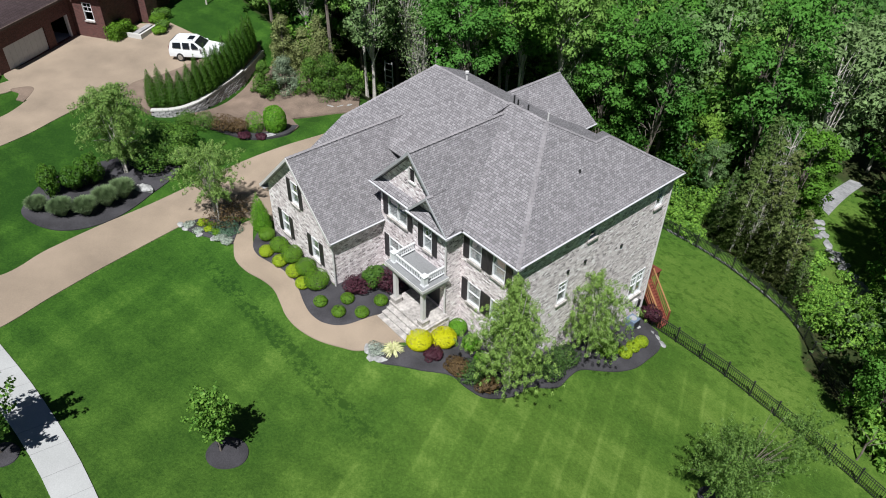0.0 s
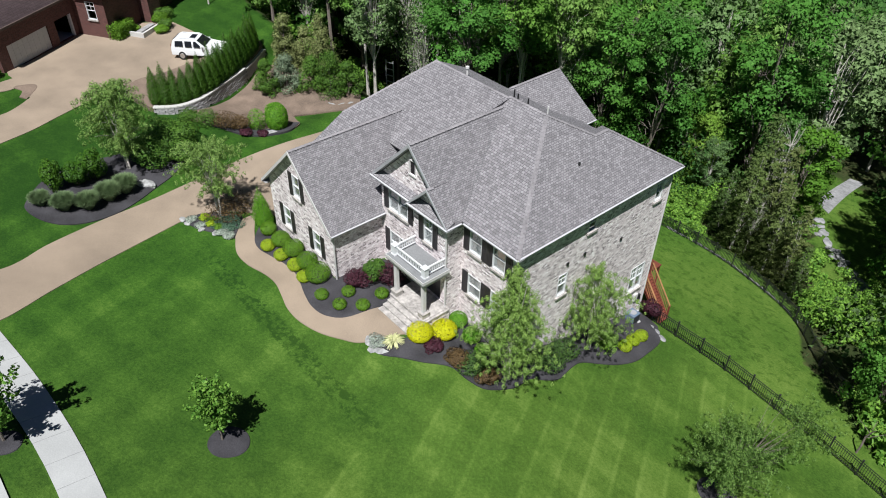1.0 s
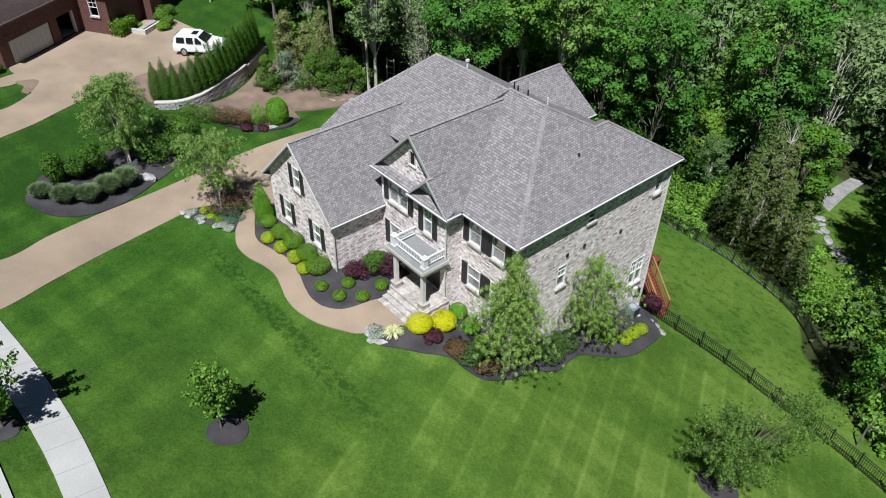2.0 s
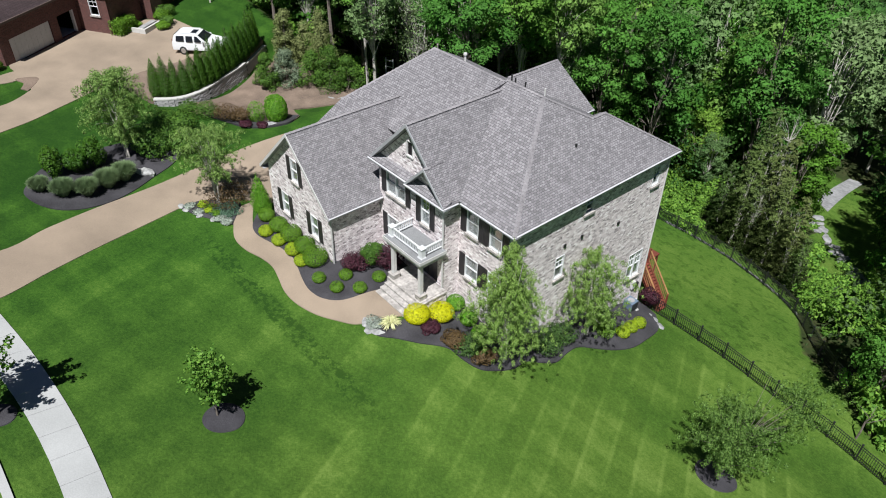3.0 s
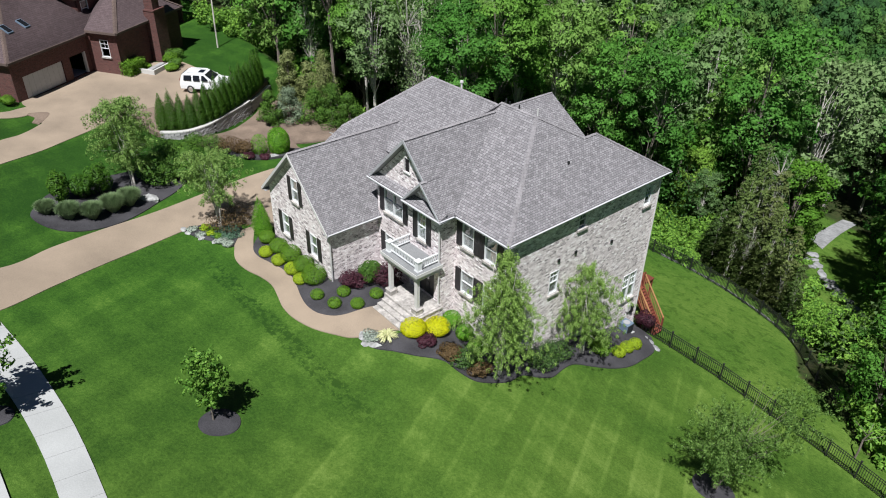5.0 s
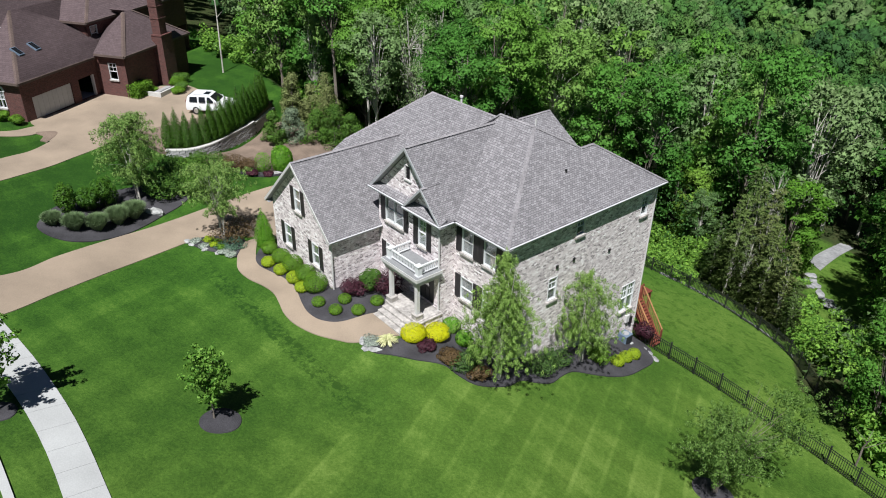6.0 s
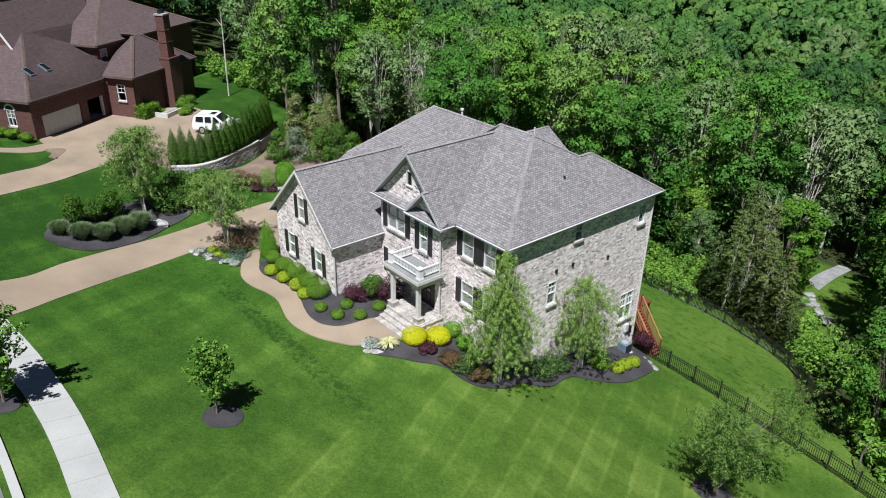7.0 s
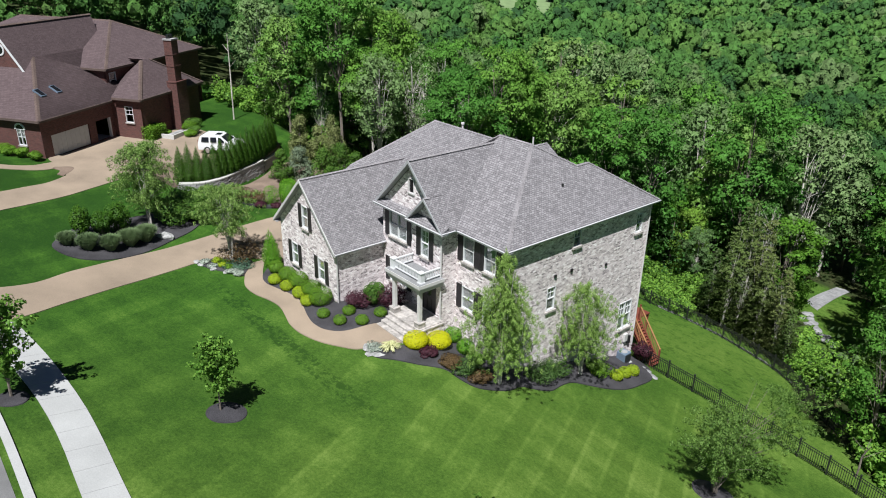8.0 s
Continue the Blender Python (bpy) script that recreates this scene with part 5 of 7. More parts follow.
# river birches, young maples and the spreading tree on the lawn
g = np.random.default_rng(11)
tree("birch_tree", place_at(0.75, -0.75), sprays(g, 112, 1.7, 7.9, 2.5, 0.95, 0.6, "cone", 0.08, 0.18) + sprays(g, 96, 1.2, 6.0, 2.9, 0.85, 0.5, "oval", 0.09, 0.2), 70000, 0.04, BIRCH_LEAF, PALE_BARK,
     "light green river birch with pale stems by brick corner", "tree", 7.5, 0.25, 0.07, 60, 21, 4, 0.2, 0.9, "river birches", 0.36)
tree("birch_tree", place_at(0.95, 6.3), sprays(g, 84, 1.9, 5.9, 2.7, 0.85, 0.65, "oval", 0.09, 0.2) + sprays(g, 38, 1.5, 3.4, 2.6, 0.9, 0.45, "oval", 0.09, 0.2), 44000, 0.041, BIRCH_LEAF, PALE_BARK,
     "light green river birch beside the tall brick wall", "tree", 5.4, 0.3, 0.08, 80, 22, 3, 0.24, 0.9, "river birches", 0.36)
tree("birch_tree", place_at(-21.6, -6.3), sprays(g, 72, 2.0, 5.3, 2.3, 0.5, 0.7, "oval", 0.12, 0.24), 19000, 0.056, YOUNG_BIRCH_LEAF, PALE_BARK,
     "airy river birch with pale stems at drive corner", "tree", 4.8, 0.35, 0.07, 70, 23, 4, 0.2, 0.6, "river birches", 0.42)
tree("birch_tree", place_at(-30.2, -9.0), sprays(g, 112, 1.5, 6.4, 2.35, 0.5, 0.65, "oval", 0.14, 0.28), 32000, 0.06, YOUNG_BIRCH_LEAF, PALE_BARK,
     "tall green river birch in the island bed", "tree", 5.8, 0.35, 0.08, 70, 24, 3, 0.2, 0.6, "river birches", 0.42)
tree("crab_apple_tree", place_at(11.7, 4.3), sprays(g, 80, 1.5, 4.4, 2.4, 0.35, 0.6, "oval", 0.14, 0.27) + [(x + 1.5, y + 2.9, z + 0.5, p, q, r) for x, y, z, p, q, r in sprays(g, 44, 1.6, 4.9, 1.8, 0.2, 0.9, "oval", 0.1, 0.2)], 30000, 0.05, CRAB_LEAF, BARK,
     "spreading grey-green tree with upright shoots on the lawn", "tree", 3.2, 0.3, 0.11, 50, 25, 3, 0.22, -0.4, slim=0.45)
tree("maple_tree", place_at(-3.95, -15.0), sprays(g, 46, 1.25, 3.75, 0.98, 0.15, 0.75, "oval", 0.12, 0.22), 3000, 0.075, SAPLING_LEAF, BARK,
     "young maple with thin trunk in a mulch ring", "tree", 3.9, 0.3, 0.05, 30, 26, 1, 0.0, 0.0, "young maples", 0.7)
tree("maple_tree", place_at(-9.0, -22.75), sprays(g, 56, 1.1, 4.6, 1.5, 0.15, 0.75, "oval", 0.15, 0.28), 5200, 0.085, SAPLING_LEAF, BARK,
     "young maple beside the pale sidewalk", "tree", 4.8, 0.3, 0.07, 34, 27, 1, 0.0, 0.0, "young maples", 0.7)
tree("maple_tree", place_at(13.1, -14.4), sprays(g, 50, 1.8, 5.6, 1.5, 0.15, 0.75, "oval", 0.15, 0.28), 4600, 0.085, SAPLING_LEAF, BARK,
     "slender young maple standing in the open lawn", "tree", 5.6, 0.3, 0.09, 34, 28, 1, 0.0, 0.0, "young maples", 0.7)


def shrub(name, x, y, r, h, leaf, label, category, leaves, size, seed, group="", lumps=9, loose=0.25, sink=0.05, slim=0.6, stem=BARK, clipped=False):
    """A bush: short stems from the soil and a mound of small leaves, a little uneven."""
    rng = np.random.default_rng(seed)
    lob = [(0, 0, h * 0.48, r * 0.82, r * 0.82, h * 0.46)]
    if clipped:
        lob, lumps, loose = [(0, 0, h * 0.45, r * 0.93, r * 0.93, h * 0.5)] * 3, 6, -0.1
    for i in range(lumps):
        a = 2 * math.pi * (i + rng.random() * 0.6) / lumps
        q = r * (0.45 + 0.25 * rng.random())
        s = r * (0.3 + 0.25 * rng.random())
        lob.append((q * math.cos(a) * (0.75 + loose), q * math.sin(a) * (0.75 + loose), h * (0.3 + 0.38 * rng.random()), s * (0.95 + loose), s * (0.95 + loose), s * (h / (2 * r)) * 1.1))
    ob = thing(name, label, category, place_at(x, y, sink - 0.08), group)
    bm = bmesh.new()
    for i in range(5):
        a = 2 * math.pi * i / 5 + rng.random()
        tube(bm, [(0.05 * math.cos(a), 0.05 * math.sin(a), -0.15), (0.25 * r * math.cos(a), 0.25 * r * math.sin(a), h * 0.3), (0.55 * r * math.cos(a), 0.55 * r * math.sin(a), h * 0.62)], [0.022, 0.016, 0.006], 5)
    part("stems", bm, stem, ob)
    obj("foliage", leaf_mesh("foliage", leaf_cloud(lob, int(leaves * (2.9 if clipped else 2.1)), size * (0.58 if clipped else 0.72), rng, 0.0, slim, 0.84, 0.4, 4, 0.3)), leaf, ob)
    return ob


def spire(name, x, y, r, h, leaf, label, category, leaves, size, seed, group="", sink=0.0, lift=0.0):
    """A narrow upright evergreen, pointed at the top."""
    rng = np.random.default_rng(seed)
    lob = []
    for i in range(30):
        t = (i + 0.5) / 30
        q = r * min(1.0, 0.72 + 1.3 * t) * (1.0 - t ** 1.9) ** 0.9 + 0.02
        a = 2.4 * i
        lob.append((q * 0.12 * math.cos(a), q * 0.12 * math.sin(a), h * (0.03 + 0.95 * t), q, q, h * 0.06))
    px, py, pz = place_at(x, y, sink)
    ob = thing(name, label, category, (px, py, pz + lift), group)
    bm = bmesh.new()
    tube(bm, [(0, 0, -0.2), (0, 0, h * 0.5), (0, 0, h * 0.93)], [0.06, 0.035, 0.01], 6)
    part("trunk", bm, BARK, ob)
    obj("foliage", leaf_mesh("foliage", leaf_cloud(lob, int(leaves * 2.4), size * 0.58, rng, -1.2, 0.42, 0.9, 0.4, 4, 0.25)), leaf, ob)
    return ob


def tuft(name, x, y, r, h, leaf, label, category, blades, wide, seed, group="", arch=0.55, spread=0.45):
    """A clump of arching blades that rise from one root."""
    rng = np.random.default_rng(seed)
    a, out = rng.random(blades) * 2 * math.pi, r * np.sqrt(rng.random(blades))
    hh = h * (0.65 + 0.4 * rng.random(blades))
    d = np.stack([np.cos(a), np.sin(a), np.zeros(blades)], 1)
    s = np.stack([-np.sin(a), np.cos(a), np.zeros(blades)], 1) * wide
    up = np.array([0, 0, 1.0])
    root = d * (0.3 * r * rng.random(blades))[:, None]
    mid = root + d * (out * spread)[:, None] + up * (hh * 0.72)[:, None]
    tip = root + d * out[:, None] + up * (hh * (1 - arch * (out / r)))[:, None]
    quads = np.concatenate([np.stack([root - s, root + s, mid + s, mid - s], 1), np.stack([mid - s, mid + s, tip + s * 0.15, tip - s * 0.15], 1)])
    ob = tagged(obj(name, leaf_mesh(name, quads), leaf), label, category, group)
    ob.location = place_at(x, y, -0.02)
    return ob


k = 100
for x, y, r in ((-17.6, -4.8, 0.58), (-16.05, -4.78, 0.66), (-14.65, -4.7, 0.74), (-13.05, -4.68, 0.72), (-11.6, -4.82, 0.84)):
    shrub("boxwood_bush", x, y, r, r * 1.5, BOX_LEAF, "clipped round green boxwood against the brick wing", "shrub", 1500, 0.055, k, "clipped boxwoods", clipped=True)
    k += 1
for x, y, r in ((-16.3, -5.6, 0.47), (-14.9, -5.45, 0.47), (-13.45, -5.3, 0.5), (-12.2, -5.45, 0.46)):
    shrub("spirea_bush", x, y, r * 1.12, r * 1.5, LIME_LEAF, "low lime-yellow spirea along the walkway", "shrub", 950, 0.055, k, "lime spireas", clipped=True)
    k += 1
for x, y in ((-10.19, -5.5), (-8.77, -5.18), (-7.74, -4.25), (-9.22, -4.23), (-7.85, -2.8)):
    shrub("holly_bush", x, y, 0.46, 0.62, BOX_LEAF, "small round olive-green holly in dark mulch", "shrub", 850, 0.045, k, "small hollies", clipped=True)
    k += 1
shrub("barberry_bush", -9.6, -3.3, 0.8, 1.2, PLUM_LEAF, "dark plum-purple barberry by brick corner", "shrub", 1500, 0.06, 131, "plum barberries")
shrub("barberry_bush", -8.6, -1.45, 0.95, 1.6, PLUM_LEAF, "dark plum-purple barberry beside the porch", "shrub", 1700, 0.06, 132, "plum barberries")
shrub("holly_tree", -9.3, -2.3, 0.62, 1.75, LAUREL_LEAF, "upright dark green holly between purple shrubs", "shrub", 2200, 0.065, 133, loose=0.3)
shrub("golden_bush", -3.95, -3.05, 0.82, 0.98, GOLD_LEAF, "bright golden-yellow rounded bush by porch steps", "shrub", 2200, 0.055, 134, "golden bushes", clipped=True)
shrub("golden_bush", -3.45, -1.7, 0.82, 1.0, GOLD_LEAF, "bright golden-yellow rounded bush beside a birch", "shrub", 2200, 0.055, 135, "golden bushes", clipped=True)
for x, y, r in ((-3.75, -0.35, 0.6), (-2.45, -0.45, 0.6), (-1.3, -0.7, 0.5)):
    shrub("boxwood_bush", x, y, r, r * 1.6, FRESH_LEAF, "fresh green boxwood under the front windows", "shrub", 1200, 0.055, k, "window boxwoods", clipped=True)
    k += 1
for x, y, r, leaf, lab in ((-2.9, -2.95, 0.45, PLUM_LEAF, "low red-purple barberry at bed edge"), (-1.55, -2.35, 0.55, RUSSET_LEAF, "rusty low shrub in dark mulch"), (-0.7, -1.9, 0.75, YEW_LEAF, "dark loose shrub under the birch"),
                           (0.25, -1.75, 0.6, RUSSET_LEAF, "rusty low shrub under the birch"), (0.9, 2.6, 0.8, YEW_LEAF, "dark green yew against the side wall"), (0.6, 4.3, 0.85, YEW_LEAF, "dark green yew against the side wall"),
                           (1.1, 8.0, 0.7, BOX_LEAF, "green shrub under the side birch")):
    shrub("low_shrub", x, y, r, r * 1.25, leaf, lab, "shrub", 1300, 0.06, k, loose=0.45)
    k += 1
for x, y in ((1.95, 8.9), (1.8, 10.0), (1.75, 11.0)):
    shrub("holly_bush", x, y, 0.5, 0.75, LIME_LEAF, "round yellow-green holly at bed end", "shrub", 900, 0.05, k, "side hollies", clipped=True)
    k += 1
shrub("japanese_maple", 0.4, 13.9, 0.62, 1.75, PLUM_LEAF, "dark red bushy maple by wooden stair", "shrub", 1500, 0.07, 160, loose=0.5)
spire("arborvitae", -18.95, -4.5, 0.62, 2.9, FRESH_LEAF, "slim twin-pointed arborvitae at wing corner", "evergreen", 3200, 0.06, 161, "wing arborvitae")
spire("arborvitae", -18.45, -4.55, 0.6, 2.7, FRESH_LEAF, "slim arborvitae at wing corner", "evergreen", 3200, 0.06, 162, "wing arborvitae")
shrub("russet_shrub", -21.0, -5.6, 1.1, 1.7, RUSSET_LEAF, "loose pinkish-brown twiggy shrub under birch", "shrub", 900, 0.07, 163, loose=0.6)
shrub("juniper", -20.3, -6.35, 0.85, 0.45, TEAL_LEAF, "flat blue-green juniper at drive corner", "shrub", 1300, 0.06, 164, loose=0.4)
for x, y, r, leaf, lab in ((-21.8, -7.3, 0.35, LIME_LEAF, "small lime bush at drive corner"), (-21.2, -7.0, 0.32, BOX_LEAF, "small green bush at drive corner"), (-20.9, -7.35, 0.3, LIME_LEAF, "small lime bush at drive corner"), (-20.2, -7.1, 0.34, BOX_LEAF, "small green bush at drive corner"),
                           (-19.7, -7.15, 0.42, SILVER_LEAF, "silvery white-leaved ground cover by walk"), (-19.1, -6.95, 0.38, SILVER_LEAF, "silvery white-leaved ground cover by walk"), (-22.2, -8.1, 0.4, SILVER_LEAF, "silvery white-leaved ground cover by lawn"), (-21.3, -7.9, 0.36, SILVER_LEAF, "silvery white-leaved ground cover by lawn")):
    shrub("corner_plant", x, y, r, r * (0.75 if leaf is SILVER_LEAF else 1.3), leaf, lab, "shrub", 500, 0.05, k)
    k += 1
tuft("yucca", -4.4, -4.55, 0.58, 0.55, CREAM_LEAF, "cream-striped spiky yucca at walkway end", "plant", 150, 0.035, 170)
shrub("ground_cover", -5.1, -5.15, 0.5, 0.25, SILVER_LEAF, "grey-green low ground cover at walkway end", "shrub", 700, 0.05, 171)
# island bed
for i, (x, y, r) in enumerate(((-28.2, -15.5, 0.66), (-27.1, -14.4, 0.78), (-26.65, -13.05, 0.78), (-27.1, -11.55, 0.85), (-27.5, -10.3, 0.85))):
    tuft("fountain_grass", x, y, r * 0.95, r * 1.75, REED_LEAF, "rounded grey-green fountain grass mound in mulch", "ornamental grass", 3000, 0.013, 180 + i, "fountain grasses", 0.26, 0.78)
for i, (x, y, r, h) in enumerate(((-29.7, -14.1, 0.75, 2.0), (-29.6, -12.7, 0.95, 1.6), (-29.9, -11.4, 1.1, 2.0))):
    shrub("viburnum", x, y, r * 0.5, h * 1.35, HEDGE_LEAF, "dark green upright viburnum behind grasses", "shrub", 1700, 0.09, 190 + i, "viburnums", lumps=12, loose=0.85)
for i, (x, y, r, h) in enumerate(((-30.2, -6.9, 1.5, 2.3), (-31.4, -5.2, 1.4, 2.2), (-29.6, -5.4, 1.1, 1.7))):
    shrub("laurel", x, y, r, h, LAUREL_LEAF, "broad green laurel shading the island bed", "shrub", 3000, 0.1, 195 + i, "laurels", lumps=13, loose=0.5)
# bank below the retaining wall
def bushy_conifer(name, x, y, r, h, leaf, label, leaves, size, seed, group="", layers=44):
    """A young evergreen in tiers of small clumps, uneven in outline, on a short trunk."""
    rng = np.random.default_rng(seed)
    lob = clumps(rng, layers, h * 0.08, h * 0.97, r, 0.2 * r, 0.38 * r, "cone")
    return tree(name, place_at(x, y), lob, leaves, size, leaf, BARK, label, "evergreen", h * 0.9, 0.15, 0.06, 16, seed, group=group, slim=0.5)


for i, (x, y, r, h, leaf, lab) in enumerate(((-31.1, 1.85, 0.82, 2.0, FRESH_LEAF, "rounded yellow-green evergreen on the bank"), (-29.6, 2.9, 1.0, 2.6, FRESH_LEAF, "egg-shaped bright green evergreen on the bank"), (-31.4, 0.5, 0.7, 1.3, RUSSET_LEAF, "rust-tipped shrub on the bank"),
                                             (-31.9, -0.5, 0.9, 1.3, RUSSET_LEAF, "rust-tipped loose shrub on the bank"), (-32.8, -1.6, 0.85, 1.3, LAUREL_LEAF, "spreading green shrub on the bank"), (-34.0, -2.6, 0.75, 1.0, LAUREL_LEAF, "spreading green shrub below the wall"),
                                             (-39.4, 9.6, 1.2, 2.0, TAWNY_LEAF, "tawny young conifer by the woods"), (-36.4, 11.4, 1.3, 2.2, TAWNY_LEAF, "tawny young conifer by the woods"),
                                             (-30.1, 0.3, 0.45, 0.6, PLUM_LEAF, "low dark red shrub in mulch"), (-29.3, 1.4, 0.4, 0.5, PLUM_LEAF, "low dark red shrub in mulch"))):
    shrub("bank_shrub", x, y, r, h, leaf, lab, "shrub", 1200 if r < 1 else 2600, 0.06 if r < 1 else 0.1, 210 + i, loose=0.4, clipped=leaf is FRESH_LEAF)
for i, (x, y, h) in enumerate(((-39.0, 9.4, 4.3), (-40.2, 10.2, 3.6), (-36.6, 11.8, 4.6), (-35.6, 11.2, 3.8), (-37.5, 10.6, 3.4))):
    bushy_conifer("young_conifer", x, y, 1.5, h + 0.9, TAWNY_LEAF, "tawny-green young conifer with upright tips by the woods", 4200, 0.08, 270 + i, "tawny conifers", 50)
for i, (x, y, r, h, leaf, lab) in enumerate(((-36.1, 5.7, 1.25, 3.1, LAUREL_LEAF, "dark green conifer beside a blue spruce"), (-35.7, 7.4, 1.6, 3.2, SPRUCE_LEAF, "bushy pale blue-green spruce on the bank"),
                                             (-34.2, 9.2, 1.6, 3.2, LAUREL_LEAF, "dark green conifer on the mulch bank"), (-32.9, 10.2, 1.8, 3.9, LAUREL_LEAF, "broad dark green conifer by the woods"), (-31.7, 11.3, 1.5, 3.2, LAUREL_LEAF, "dark green conifer on the mulch bank"))):
    bushy_conifer("bank_conifer", x, y, r, h, leaf, lab, 7000, 0.066, 290 + i, "bank conifers", 60)
# hedge above the wall: one row of pointed evergreens
hedge_line = resample(smooth_line([(-37.0, -3.75), (-36.5, -2.8), (-36.15, -1.9), (-36.2, -0.6), (-36.7, 0.8), (-37.6, 2.4), (-38.8, 4.3), (-39.9, 5.9), (-41.2, 7.4)]), 18)
for i, p in enumerate(hedge_line):
    spire("hedge_tree", p.x, p.y, 0.6 + 0.05 * math.sin(i * 2.1), 3.3 + 0.3 * math.sin(i * 1.7), HEDGE_LEAF, "pointed dark green arborvitae in a hedge row", "evergreen", 3000, 0.08, 230 + i, "arborvitae hedge", lift=0.4)
for i, p in enumerate(resample([Vector(v.xy) + Vector((-1.0, 0.5)) for v in [q.to_3d() for q in hedge_line[5:]]], 8)):
    spire("hedge_tree", p.x, p.y, 0.52, 3.35 + 0.3 * math.sin(i * 2.3), HEDGE_LEAF, "pointed dark green arborvitae in a hedge row", "evergreen", 1400, 0.085, 250 + i, "arborvitae hedge", lift=0.4)


# ---- the woods ----
def wood_tree(name, seed, h, r, leaf, bark, label, category, low=0.24, shape="round", leaves=8200, size=0.145, count=34, small=0.5, big=1.15, r0=0.2):
    rng = np.random.default_rng(seed)
    lob = clumps(rng, 84, h * low, h * 0.97, r * 1.12, small, big, shape)
    return tree(name, (0, 0, 0), lob, leaves, size, leaf, bark, label, category, h * 0.9, low * 0.8, r0, count, seed, 1, 0.0, 0.1, "woodland trees", 0.72, 4, 0.45, 3)


def tiered_cedar(seed, h, r, leaves, size, label):
    """A red cedar: flat sprays in uneven, drooping tiers round a straight trunk, with dead twigs between."""
    rng = np.random.default_rng(seed)
    lob = []
    for k in range(25):
        t = (k + 0.6 * rng.random()) / 25
        reach = r * (1.0 - 0.8 * t) * (0.7 + 0.5 * rng.random())
        for j in range(6 if t < 0.6 else 4):
            a = 2.4 * k + 6.28 * j / 6 + rng.normal() * 0.35
            for f in (0.42, 0.72, 1.0):
                q = (0.62 - 0.28 * f) * (0.75 + 0.5 * rng.random()) * (1.1 - 0.5 * t)
                lob.append((reach * f * math.cos(a), reach * f * math.sin(a), h * (0.08 + 0.9 * t) - 0.32 * reach * f * f + 0.12 * rng.normal(), q, q, q * 0.42))
    return tree("cedar_tree", (0, 0, 0), lob, leaves, size, CEDAR_LEAF, PALE_BARK, label, "evergreen", h * 0.95, 0.1, 0.15, 40, seed, 1, 0.0, 0.1, "woodland trees", 0.4, 4, 0.45, 3)


kinds = [
    wood_tree("woodland_tree", 301, 17, 3.6, OAK_LEAF, BARK, "tall leafy green tree in the woods", "tree"),
    wood_tree("woodland_tree", 302, 15, 3.9, OAK_LEAF, BARK, "broad leafy green tree in the woods", "tree", 0.2),
    wood_tree("woodland_tree", 303, 19, 3.3, OAK_LEAF, BARK, "tall narrow green tree in the woods", "tree", 0.3),
    wood_tree("woodland_tree", 304, 13, 3.2, BRIGHT_LEAF, BARK, "bright green understorey tree in the woods", "tree", 0.12, size=0.16),
    wood_tree("ash_tree", 305, 18, 3.6, ASH_LEAF, PALE_BARK, "pale grey-green tree with light bark in the woods", "tree", 0.38, "vase", 8200, 0.13),
    wood_tree("ash_tree", 306, 16, 3.4, ASH_LEAF, PALE_BARK, "thin grey-green tree with bare twigs in the woods", "tree", 0.45, "vase", 5200, 0.13, 80),
    tiered_cedar(307, 12, 2.7, 11000, 0.12, "dark olive cedar in tiers at the edge of the woods"),
]
edge_kinds = [
    wood_tree("woodland_tree", 321, 21, 3.7, OAK_LEAF, BARK, "tall tree with bare lower trunk at the wood's edge", "tree", 0.6),
    wood_tree("woodland_tree", 322, 19, 3.4, OAK_LEAF, PALE_BARK, "tall pale-trunked tree at the wood's edge", "tree", 0.62),
]
far_kinds = [
    wood_tree("woodland_tree", 311, 17, 3.7, OAK_LEAF, BARK, "tall leafy green tree deep in the woods", "tree", leaves=3800, size=0.21),
    wood_tree("woodland_tree", 312, 15, 4.0, OAK_LEAF, BARK, "broad leafy green tree deep in the woods", "tree", 0.2, leaves=3800, size=0.21),
    wood_tree("ash_tree", 313, 18, 3.7, ASH_LEAF, PALE_BARK, "pale grey-green tree deep in the woods", "tree", 0.36, "vase", 3600, 0.19),
]
bare = wood_tree("bare_tree", 309, 16, 2.6, ASH_LEAF, PALE_BARK, "mostly bare pale-barked tree in the woods", "tree", 0.4, "vase", 1300, 0.12, 120, 0.6, 1.2, 0.19)


def sector(x, y):
    """Bearing and distance from the lawn, for the stretch of woods that lies open to it."""
    return math.degrees(math.atan2(y + 24, x - 22)), math.hypot(x - 22, y + 24)


